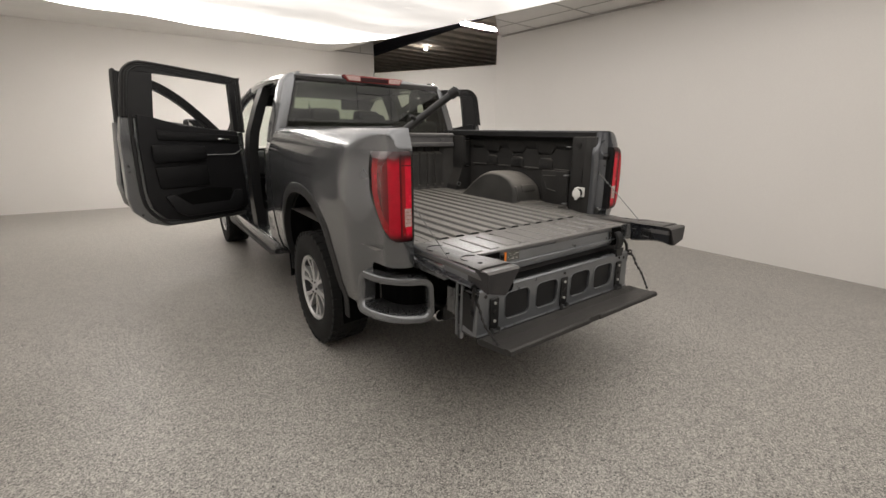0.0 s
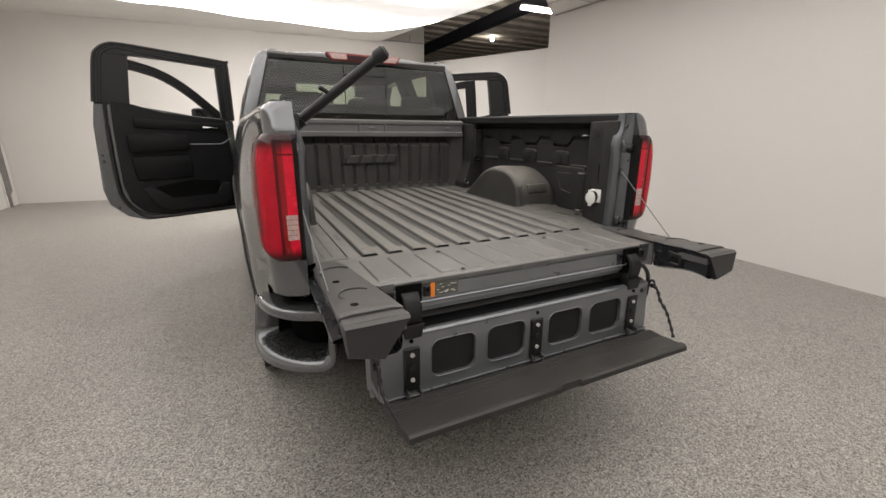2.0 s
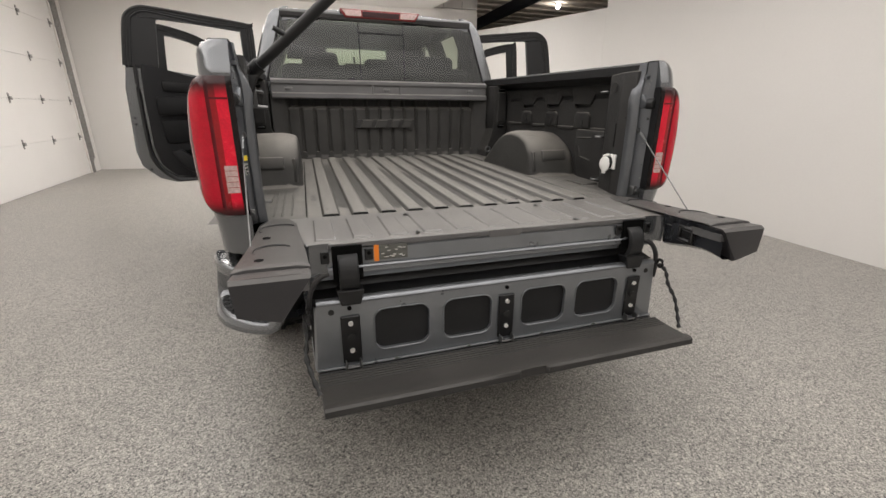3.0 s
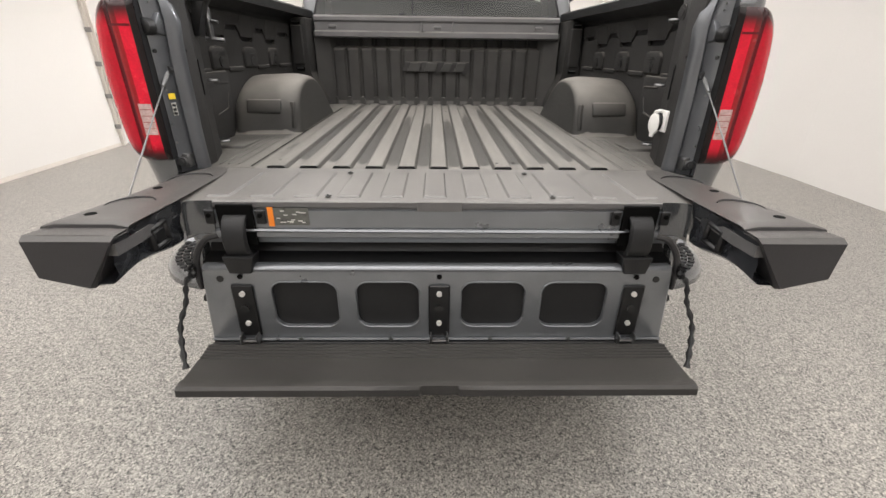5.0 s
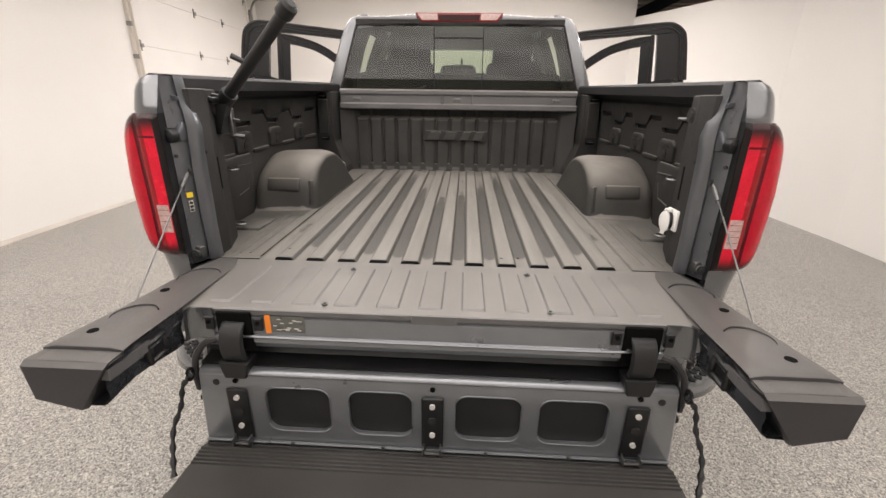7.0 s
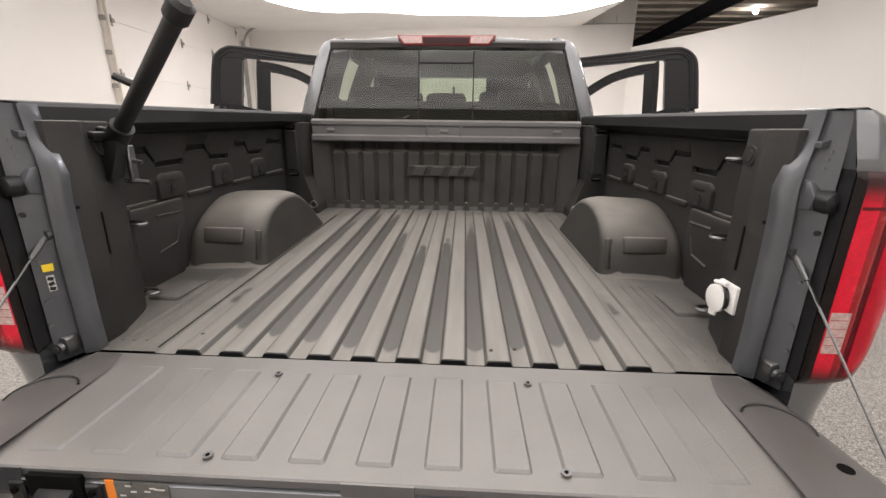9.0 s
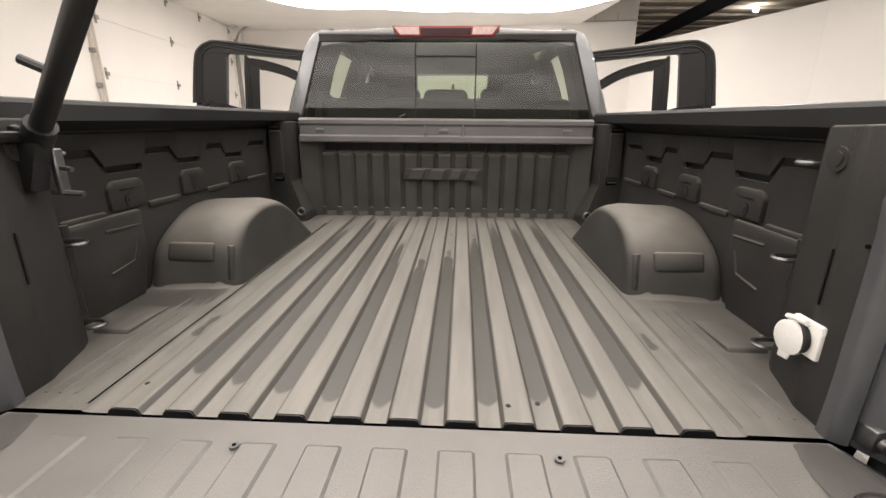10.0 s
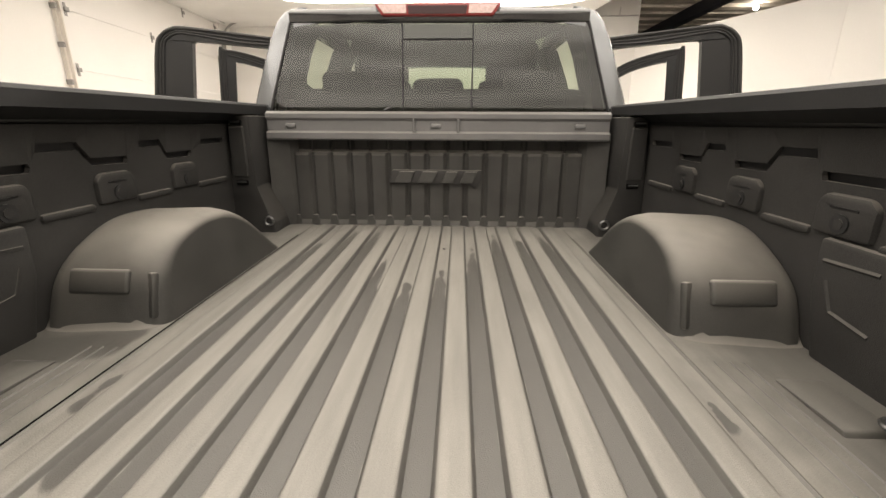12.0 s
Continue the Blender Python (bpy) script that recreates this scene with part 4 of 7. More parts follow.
    part("pressed_line", bm, LINER, lp)
    # bar along the rear of the wall with its two loops
    bm = B()
    tube(bm, [(s * 0.925, 0.395, 0.93), (s * 0.925, 0.40, 1.20)], 0.012, 6)
    part("corner_bead", bm, LINER, wallp)
    for y, z in ((0.335, 1.167), (0.335, 0.945), (0.33, 1.385)):
        bm = B()
        c = Vector((s * 0.86, y + 0.02, z))
        path = [c + Vector((-s * 0.028 * math.sin(q), 0.0, 0.0)) + Vector((0, 0.022 * math.cos(q), 0)) for q in [k * math.pi / 8 for k in range(9)]]
        tube(bm, [c + Vector((s * 0.07, 0.022, 0))] + path + [c + Vector((s * 0.07, -0.022, 0))], 0.0055, 6)
        part("tie_loop", bm, STEEL, wallp, "small steel tie-down loop", smooth=True)
    # rear pillar
    bm = B()
    prism(bm, [(s * 0.791, 0.073), (s * 0.793, 0.165), (s * 0.804, 0.19), (s * 0.838, 0.295), (s * 0.86, 0.33), (s * 0.910, 0.368), (s * 0.915, 0.365), (s * 0.900, 0.12), (s * 0.880, 0.073)], "z", 0.895, 1.462, 0.006)
    pil = part("rear_pillar", bm, LINER, wallp, smooth=True)
    # black strip nearly flush with the pillar paints the groove's shade
    bm = B()
    prism(bm, [(0.170, 1.13), (0.170, 1.235), (0.172, 1.24), (0.174, 1.235), (0.174, 1.13)], "x", s * 0.7910, s * 0.796)
    part("pressed_groove", bm, BLACK, pil)
    bm = B()
    disc(bm, (s * 0.813, 0.235, 1.40), (-s, 0, 0), 0.024, 0.003, 16)
    disc(bm, (s * 0.811, 0.235, 1.40), (-s, 0, 0), 0.014, 0.003, 14)
    part("plug", bm, LINER, pil, smooth=True)
    bm = B()
    disc(bm, (s * 0.789, 0.105, 1.264), (-s, 0, 0), 0.004, 0.003, 10)
    part("hole", bm, VOID, pil)
    # front pillar with slots
    bm = B()
    prism(bm, [(s * 0.97, 0.90), (s * 0.765, 0.90), (s * 0.772, 0.95), (s * 0.845, 1.125), (s * 0.838, 1.445), (s * 0.936, 1.445)], "y", 1.66, 1.872, 0.008)
    rake(bm)
    fp = part("front_pillar", bm, LINER, wallp, smooth=True)
    bm = B()
    box(bm, *X(0.866, 0.938), 1.652, 1.67, 1.17, 1.40, 0.006)
    rake(bm)
    part("pillar_pad", bm, LINER, fp)
    # slots are near-black boxes on the face, coloured as their inner shade
    for z in (1.145, 1.415):
        bm = B()
        box(bm, *X(0.872, 0.925), 1.652, 1.664, z - 0.011, z + 0.011, 0.003)
        rake(bm)
        part("slot", bm, VOID, fp, "dark slot")
        bm = B()
        tube(bm, [(s * 0.878, 1.648, z + 0.004), (s * 0.92, 1.648, z + 0.004)], 0.004, 5)
        rake(bm)
        part("slot_bar", bm, STEEL, fp)
    bm = B()
    path = [(s * (0.79 + 0.02 * math.cos(q)), 1.648, 0.965 + 0.02 * math.sin(q)) for q in [k * math.pi / 6 for k in range(12)]]
    tube(bm, path, 0.0055, 6, closed=True)
    rake(bm)
    part("tie_ring", bm, STEEL, fp, "steel tie-down ring", smooth=True)
    bm = B()
    disc(bm, (s * 0.845, 1.70, 1.42), (-s, 0, 0), 0.012, 0.006)
    rake(bm)
    part("plug", bm, LINER, fp)
    # wheelhouse
    inner = [(0.688, 0.89), (0.699, 0.945), (0.717, 1.02), (0.744, 1.07), (0.79, 1.113), (0.85, 1.137), (0.93, 1.151), (1.03, 1.153), (1.12, 1.140), (1.21, 1.102), (1.30, 1.040), (1.38, 0.975), (1.50, 0.89)]
    outer = [(0.664, 0.89), (0.684, 0.955), (0.712, 1.02), (0.758, 1.068), (0.830, 1.108), (0.915, 1.138), (1.00, 1.147), (1.10, 1.140), (1.20, 1.110), (1.30, 1.070), (1.38, 1.020), (1.47, 0.95), (1.54, 0.89)]
    inner = [(v.x, v.y) for v in smooth_path([(a, b, 0) for a, b in inner], 3)]
    outer = [(v.x, v.y) for v in smooth_path([(a, b, 0) for a, b in outer], 3)]
    n = len(inner)
    norm = []
    for k in range(n):
        a, b = Vector(inner[max(k - 1, 0)]), Vector(inner[min(k + 1, n - 1)])
        d = (b - a).normalized()
        norm.append(Vector((d.y, -d.x)))      # points into the house
    # from the liner wall over the top to a sloped band along the inner corner
    steps = [(0.957, -0.05, 0.024), (0.942, 0.02, 0.008), (0.915, 0.15, 0.001), (0.86, 0.5, 0.0), (0.78, 0.95, 0.0), (0.738, 1.0, 0.0), (0.724, 1.0, 0.005)]
    steps += [(0.712, 1.0, 0.007), (0.694, 1.0, 0.014), (0.682, 1.0, 0.021), (0.673, 1.0, 0.030), (0.667, 1.0, 0.041), (0.664, 1.0, 0.056)]
    rings = []
    for x, mixv, inset in steps:
        ring = []
        for (a, b), (c, d), nn in zip(outer, inner, norm):
            inset_ = inset * (0.55 + 0.45 * abs(nn.x))
            y, z = a + (c - a) * mixv + nn.x * inset_, b + (d - b) * mixv + nn.y * inset_
            ring.append((s * (x - (0.012 * (1.17 - z) / 0.28 if x < 0.72 else 0)), y, max(z, 0.885)))
        rings.append(ring)
    bm = B()
    loft(bm, rings, closed=False)
    bm.faces.new([v for v in bm.verts][-len(inner):])
    rake(bm, 0.018)
    wh = part("wheelhouse", bm, HOUSE, wallp, "rounded liner-coated wheelhouse", smooth=True)
    bm = B()
    m = Matrix.Translation((s * 0.815, 0.721, 1.036)) @ Matrix.Rotation(radians(-20), 4, "X")
    box(bm, -0.080, 0.080, -0.011, 0.02, -0.033, 0.033, 0.0095, m, 3)
    part("raised_pad", bm, HOUSE, wh, smooth=True)
    bm = B()
    m = Matrix.Translation((s * 0.690, 0.727, 0.998)) @ Matrix.Rotation(radians(-14), 4, "X") @ Matrix.Rotation(radians(s * 28), 4, "Z")
    box(bm, -0.014, 0.014, -0.008, 0.012, -0.060, 0.060, 0.006, m, 2)
    part("raised_pad", bm, HOUSE, wh, smooth=True)
    # foot flange turned out along the floor
    path = smooth_path([(0.952, 0.683, 0), (0.90, 0.677, 0), (0.84, 0.682, 0), (0.78, 0.688, 0), (0.73, 0.691, 0), (0.70, 0.700, 0), (0.677, 0.716, 0), (0.663, 0.742, 0)], 4)
    rows = []
    for k, p in enumerate(path):
        d = path[min(k + 1, len(path) - 1)] - path[max(k - 1, 0)]
        d.normalize()
        nx, ny = -d.y, d.x
        if ny > 0:
            nx, ny = -nx, -ny
        rows.append([(s * (p.x + nx * o), p.y + ny * o, z) for o, z in ((-0.020, 0.946), (-0.006, 0.924), (0.003, 0.911), (0.011, 0.905), (0.018, 0.902), (0.020, 0.886))])
    bm = B()
    loft(bm, rows, closed=False)
    rake(bm, 0.018)
    part("foot_flange", bm, HOUSE, wh, smooth=True)
    # rail cap
    bm = B()
    prof = [(0.852, 1.452), (0.85, 1.490), (0.858, 1.499), (0.876, 1.502), (0.885, 1.498), (0.885, 1.48), (0.87, 1.468), (0.868, 1.452)]
    prism(bm, [(s * a, b) for a, b in prof], "y", 0.035, 1.90)
    rake(bm, 0.020)
    part("bed_rail_cap", bm, PLASTIC, TRUCK, "black plastic bed rail cap", smooth=True)
    # corner cap of body colour at the rail's end
    bm = B()
    edge = [body_point(s, 0.012 * k, 1.4965) for k in range(22)]
    rows = []
    for k, p in enumerate(edge):
        a = min(k / 8, 1.0)
        inner = Vector((s * (0.823 + 0.034 * a), 0.062 + max(0, p.y - 0.062) * (k / 21), 1.4965))
        rows.append([(p.x, p.y, p.z), ((p.x + inner.x) / 2, (p.y + inner.y) / 2, 1.499), (inner.x, inner.y, 1.4975), (inner.x, inner.y, 1.47)])
    loft(bm, rows, closed=False)
    part("rail_end_cap", bm, PAINT, TRUCK, smooth=True)


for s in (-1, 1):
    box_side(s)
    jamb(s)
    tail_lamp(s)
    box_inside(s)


def bed_floor():
    """Ribbed floor: eleven broad flat ridges with narrow troughs between, flat panels at the sides."""
    lo, hi = 0.901, 0.915
    xs = [(-0.98, 0.905), (-0.80, 0.905), (-0.644, 0.906), (-0.640, 0.902), (-0.634, 0.902), (-0.628, lo)]
    for i in range(GROOVES - 1):
        c = GROOVE0 + (i + 0.5) * PITCH
        for d, z in ((-0.0345, lo), (-0.0325, lo + 0.002), (-0.0285, hi - 0.003), (-0.0255, hi - 0.0005), (-0.02, hi), (0.02, hi), (0.0255, hi - 0.0005), (0.0285, hi - 0.003), (0.0325, lo + 0.002), (0.0345, lo)):
            xs.append((c + d, z))
    xs += [(0.628, lo), (0.634, 0.902), (0.640, 0.902), (0.644, 0.906), (0.80, 0.905), (0.98, 0.905)]
    rows = []
    for y in (0.0705, 0.08, 0.10, 0.4, 0.8, 1.2, 1.6, 1.80, 1.815, 1.86):
        rows.append([(x, y, min(z, 0.904) if y > 1.81 else z) for x, z in xs])
    bm = B()
    loft(bm, rows, closed=False)
    rake(bm)
    f = part("bed_floor", bm, BEDM, TRUCK, "ribbed bed floor with dusty ridges and dark damp troughs", smooth=True)
    # seams and pressings beside the ribs
    for s in (-1, 1):
        bm = B()
        w = 0.0022 if s < 0 else 0.001
        box(bm, s * 0.646 - w, s * 0.646 + w, 0.09, 1.62, 0.9058, 0.9072)
        rake(bm)
        part("seam", bm, VOID if s < 0 else LINER, f, "dark seam beside the ribs" if s < 0 else "")
        bm = B()
        prism(bm, [(0.365, 0.902), (0.375, 0.915), (0.53, 0.909), (0.545, 0.902)], "x", s * 0.785, s * 0.885, 0.004)
        rake(bm)
        part("pressed_pad", bm, BEDM, f, smooth=True)
        for x in (0.70, 0.735, 0.765):
            bm = B()
            prism(bm, [(s * (x - 0.006), 0.903), (s * (x - 0.002), 0.9075), (s * (x + 0.002), 0.9075), (s * (x + 0.006), 0.903)], "y", 0.12, 0.60)
            rake(bm)
            part("pressed_line", bm, BEDM, f)
    for x, y in ((-0.565, 0.150), (0.265, 0.128), (0.205, 0.118), (0.055, 1.40)):
        bm = B()
        disc(bm, (x, y, 0.915 + 0.02 * (y - 0.07) * (y > 1)), (0, 0, 1), 0.0055, 0.002, 8)
        part("bolt", bm, BLACK, f)
    # black plates on the ridge ends, painted as the shade inside them
    for i in range(GROOVES - 1):
        c = GROOVE0 + (i + 0.5) * PITCH
        bm = B()
        prism(bm, [(c - 0.035, 0.890), (c + 0.035, 0.890), (c + 0.033, 0.9025), (c + 0.0275, 0.912), (c + 0.022, 0.9145), (c - 0.022, 0.9145), (c - 0.0275, 0.912), (c - 0.033, 0.9025)], "y", 0.066, 0.0695)
        part("ridge_end", bm, BLACK, f, "black plate for the shaded end of a ridge")
    # box added in the gap under the rear edge, near-black as its shade
    bm = B()
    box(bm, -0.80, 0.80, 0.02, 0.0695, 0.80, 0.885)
    part("rear_gap_shade", bm, VOID, TRUCK)


bed_floor()


def bed_front():
    bm = B()
    n = 15
    half = 0.80
    xs = [(-half, 0.03)]
    pitch = 2 * 0.73 / n
    for i in range(n):
        c = -0.73 + (i + 0.5) * pitch
        xs += [(c - 0.046, 0.006), (c - 0.042, 0.012), (c - 0.032, 0.022), (c + 0.032, 0.022), (c + 0.042, 0.012), (c + 0.046, 0.006)]
    xs.append((half, 0.03))
    rows = []
    for z, k in ((0.905, 1.0), (0.93, 1.0), (0.945, 1.0), (1.258, 1.0), (1.272, 0.7), (1.279, -0.6), (1.284, -1.2), (1.40, -1.2)):
        rows.append([(x, 1.872 - d * k + (0.0 if z > 0.92 else -0.01), z) for x, d in xs])
    loft(bm, rows, closed=False)
    rake(bm)
    f = part("bed_front", bm, FRONTL, TRUCK, "fluted liner-coated front wall of the bed", smooth=False)
    for i in range(n + 1):
        c = -0.73 + i * pitch
        bm = B()
        pts = [(c - 0.028, 0.90), (c + 0.028, 0.90), (c + 0.012, 0.955), (c - 0.012, 0.955)]
        prism(bm, pts, "y", 1.842, 1.872, 0.003)
        rake(bm)
        part("foot_pressing", bm, FRONTL, f)
    for s in (-1, 1):
        bm = B()
        prism(bm, [(s * 0.70, 1.875), (s * 0.735, 1.84), (s * 0.83, 1.80), (s * 0.85, 1.875)], "z", 0.90, 1.37, 0.004)
        rake(bm)
        part("corner_fillet", bm, FRONTL, f)
    # raised badge: plain slanted bars in an outline
    bm = B()
    prism(bm, [(-0.245, 1.122), (-0.222, 1.190), (0.225, 1.190), (0.228, 1.140), (0.196, 1.096), (0.165, 1.122)], "y", 1.836, 1.86, 0.004)
    rake(bm)
    badge = part("badge", bm, LINER, f, "embossed badge of plain slanted bars", smooth=True)
    for x, w in ((-0.165, 0.09), (-0.05, 0.09), (0.06, 0.07), (0.155, 0.075)):
        bm = B()
        prism(bm, [(x - w / 2, 1.128), (x - w / 2 + 0.025, 1.184), (x + w / 2 + 0.012, 1.184), (x + w / 2 - 0.012, 1.128)], "y", 1.820, 1.837, 0.003)
        rake(bm)
        part("badge_bar", bm, FRONTL, badge)
    # header along the top
    bm = B()
    prism(bm, [(1.785, 1.345), (1.777, 1.352), (1.777, 1.378), (1.792, 1.388), (1.792, 1.435), (1.780, 1.447), (1.780, 1.466), (1.80, 1.478), (1.90, 1.478), (1.90, 1.345)], "x", -0.815, 0.815)
    rake(bm, 0.014)
    h = part("bed_header", bm, GATE, TRUCK, "dark grey bed header with pressed channel", smooth=True)
    for x in (-0.70, 0.0, 0.68):
        bm = B()
        box(bm, x - 0.026, x + 0.026, 1.784, 1.796, 1.423, 1.447, 0.008, None, 2)
        part("pressed_boss", bm, GATE, h, smooth=True)
    for x in (-0.105, 0.105):
        bm = B()
        box(bm, x - 0.006, x + 0.006, 1.779, 1.80, 1.405, 1.468, 0.003)
        part("pressed_rib", bm, GATE, h)


bed_front()


def tailgate():
    t = None
    # main leaf lying flat, with a wide notch between two wings
    bm = B()
    out = [(-0.775, 0.052), (0.775, 0.052), (0.800, -0.03), (0.800, -0.30), (0.806, -0.42), (0.812, -0.55), (0.812, -0.575), (0.648, -0.575), (0.645, -0.50),
           (0.665, -0.315), (0.655, -0.295), (0.065, -0.295), (0.058, -0.303), (-0.058, -0.303), (-0.065, -0.295), (-0.655, -0.295), (-0.665, -0.315), (-0.645, -0.50), (-0.648, -0.575), (-0.812, -0.575),
           (-0.812, -0.55), (-0.806, -0.42), (-0.800, -0.30), (-0.800, -0.03)]
    prism(bm, out, "z", 0.885, 0.910)
    t = part("tailgate", bm, GATE, TRUCK, "folded-down grey tailgate with two wings and ribbed top")
    # ribs of the middle
    for i in range(11):
        c = -0.5935 + i * 0.116
        bm = B()
        top, foot = rounded(c - 0.0275, c + 0.0275, -0.260, -0.010, 0.004, 2), rounded(c - 0.0325, c + 0.0325, -0.265, -0.002, 0.006, 2)
        loft(bm, [[(x, y, 0.909) for x, y in foot], [(x, y, 0.9105) for x, y in foot], [(x, y, 0.9150) for x, y in top]], cap1=True)
        part("gate_rib", bm, GATE, t)
    for s in (-1, 1):
        # wing top skin, curved up to the tip
        bm = B()
        rows = []
        for y, xi, xo, z in ((0.045, 0.70, 0.775, 0.914), (-0.03, 0.68, 0.801, 0.918), (-0.17, 0.67, 0.803, 0.923), (-0.30, 0.658, 0.805, 0.928), (-0.42, 0.649, 0.810, 0.934), (-0.50, 0.645, 0.816, 0.938), (-0.531, 0.642, 0.818, 0.939), (-0.535, 0.641, 0.819, 0.937), (-0.537, 0.641, 0.819, 0.930), (-0.577, 0.640, 0.819, 0.931)):
            rows.append([(s * (xi + (xo - xi) * k / 6), y, z - (0.006 if k in (0, 6) else 0.0)) for k in range(7)])
        loft(bm, rows, closed=False)
        w = part("wing", bm, CAPS, t, "dark moulded gate wing", smooth=True)
        for y, r in ((-0.125, 0.058), (-0.385, 0.05)):
            # black line on the skin paints the crease shade of the pressing
            bm = B()
            path = [(s * (0.735 + r * math.cos(q)), y + r * math.sin(q), 0.9325 if y < -0.2 else 0.9220) for q in [-0.55 + k * 3.1 / 13 for k in range(14)]]
            tube(bm, path, 0.0022, 4)
            part("pressed_ring", bm, BLACK, w)
        # holes are near-black discs on top, standing for shaded depth
        for y in (-0.238, -0.473):
            bm = B()
            disc(bm, (s * 0.762, y, 0.925 if y > -0.3 else 0.9355), (0, 0, 1), 0.012, 0.002, 12)
            part("drain_hole", bm, VOID, w, "dark oval drain hole")
        # end cap sloping down at the tip
        bm = B()
        rings = [[(s * 0.655, -0.44, 0.925), (s * 0.803, -0.44, 0.925), (s * 0.80, -0.44, 0.86), (s * 0.68, -0.44, 0.86)],
                 [(s * 0.640, -0.577, 0.930), (s * 0.819, -0.577, 0.930), (s * 0.812, -0.577, 0.838), (s * 0.715, -0.577, 0.812)],
                 [(s * 0.642, -0.590, 0.922), (s * 0.817, -0.590, 0.922), (s * 0.810, -0.590, 0.842), (s * 0.716, -0.590, 0.818)]]
        loft(bm, rings, cap0=True, cap1=True)
        part("wing_tip", bm, CAPS, w)
        # inner flank of the wing: painted, with a latch block
        bm = B()
        rows = []
        for y, x, zlow in ((-0.325, 0.6560, 0.800), (-0.36, 0.6535, 0.804), (-0.40, 0.6510, 0.812), (-0.45, 0.6480, 0.822), (-0.50, 0.6460, 0.828), (-0.54, 0.6450, 0.826), (-0.575, 0.648, 0.818)):
            h = 0.93 - zlow
            rows.append([(s * (x - 0.004), y, 0.926), (s * x, y, 0.920), (s * (x + 0.003), y, 0.90), (s * (x + 0.012 + 0.006 * math.sin(y * 50)), y, zlow + h * 0.45), (s * (x + 0.012), y, zlow + 0.03), (s * (x + 0.016), y, zlow + 0.012), (s * (x + 0.03), y, zlow + 0.002), (s * (x + 0.07), y, zlow)])
        loft(bm, rows, closed=False)
        part("wing_flank", bm, FLANK, w, "glossy dark inner flank of the wing", smooth=True)
        bm = B()
        m = Matrix.Translation((s * 0.660, -0.435, 0.872)) @ Matrix.Rotation(radians(4), 4, "X")
        for a in (-1, 1):
            box(bm, -0.013, 0.013, a * 0.027 - 0.007, a * 0.027 + 0.007, -0.030, 0.030, 0.005, m)
            box(bm, -0.013, 0.013, -0.034, 0.034, a * 0.023 - 0.007, a * 0.023 + 0.007, 0.005, m)
        blk = part("latch_block", bm, BLACK, w, "black framed latch block", smooth=True)
        bm = B()
        box(bm, -0.006, 0.010, -0.020, 0.020, -0.016, 0.016, 0.004, m)
        part("latch_claw", bm, BLACK, blk, smooth=True)
        # rounded corner where the wing meets the gate's face
        bm = B()
        rows = []
        for y, x in ((-0.3065, 0.590), (-0.3070, 0.615), (-0.3085, 0.632), (-0.3130, 0.645), (-0.3200, 0.652), (-0.3290, 0.655)):
            rows.append([(s * (x - 0.004), y, 0.914), (s * x, y, 0.905), (s * (x + 0.004), y, 0.86), (s * (x + 0.006), y, 0.822), (s * (x + 0.016), y + 0.012, 0.808)])
        loft(bm, rows, closed=False)
        part("gate_corner", bm, PAINT, w, "grey painted rounded inner corner", smooth=True)
        # outer side, recessed above a painted lower lip
        bm = B()
        rows, lip = [], []
        for y, x, zl in ((0.03, 0.780, 0.862), (-0.03, 0.802, 0.855), (-0.17, 0.804, 0.846), (-0.30, 0.806, 0.842), (-0.42, 0.811, 0.842), (-0.50, 0.815, 0.846)):
            rows.append([(s * (x - 0.006), y, 0.917), (s * x, y, 0.911), (s * (x - 0.001), y, 0.902), (s * (x - 0.012), y, 0.896), (s * (x - 0.014), y, zl + 0.012), (s * (x - 0.03), y, zl)])
            lip.append((s * (x + 0.012), y, zl + 0.004))
        loft(bm, rows, closed=False)
        side = part("gate_side", bm, JAMB, w, "grey recessed outer gate edge", smooth=True)
        bm = B()
        lip = smooth_path(lip, 4)
        loft(bm, [[(p.x - s * 0.026, p.y, p.z + 0.010), (p.x - s * 0.004, p.y, p.z + 0.006), (p.x + s * 0.006, p.y, p.z + 0.004), (p.x + s * 0.009, p.y, p.z), (p.x + s * 0.006, p.y, p.z - 0.005), (p.x - s * 0.04, p.y, p.z - 0.010)] for p in lip], closed=False)
        part("gate_lip", bm, FLANK, side, "grey painted lower lip", smooth=True)
    # edge lip along the notch
    bm = B()
    box(bm, -0.655, 0.655, -0.301, -0.292, 0.892, 0.911, 0.003)
    part("edge_lip", bm, GATE, t)
    # recessed painted face below the lip
    bm = B()
    rows = []
    for y, z in ((-0.285, 0.892), (-0.302, 0.885), (-0.302, 0.838), (-0.298, 0.834), (-0.305, 0.828), (-0.306, 0.812), (-0.296, 0.806), (-0.290, 0.79), (-0.26, 0.782)):
        rows.append([(x, y, z) for x in (-0.655, -0.4, 0, 0.4, 0.655)])
    loft(bm, rows, closed=False)
    face = part("gate_face", bm, JAMB, t, "grey painted recessed gate face", smooth=True)
    bm = B()
    path = smooth_path([(-0.56, -0.305, 0.872), (-0.545, -0.306, 0.836), (-0.50, -0.308, 0.832), (0.0, -0.308, 0.830), (0.47, -0.308, 0.830), (0.50, -0.306, 0.84)], 5)
    tube(bm, path, 0.0045, 5)
    part("pressed_bead", bm, JAMB, face, smooth=True)
    # warning label
    bm = B()
    box(bm, -0.452, -0.437, -0.3042, -0.3025, 0.842, 0.895)
    part("warning_label", bm, ORANGE, face, "orange strip of a warning label")
    bm = B()
    box(bm, -0.4365, -0.345, -0.3042, -0.3025, 0.846, 0.893)
    d = part("warning_label", bm, DECAL, face, "dark pictogram part of a warning label")
    bm = B()
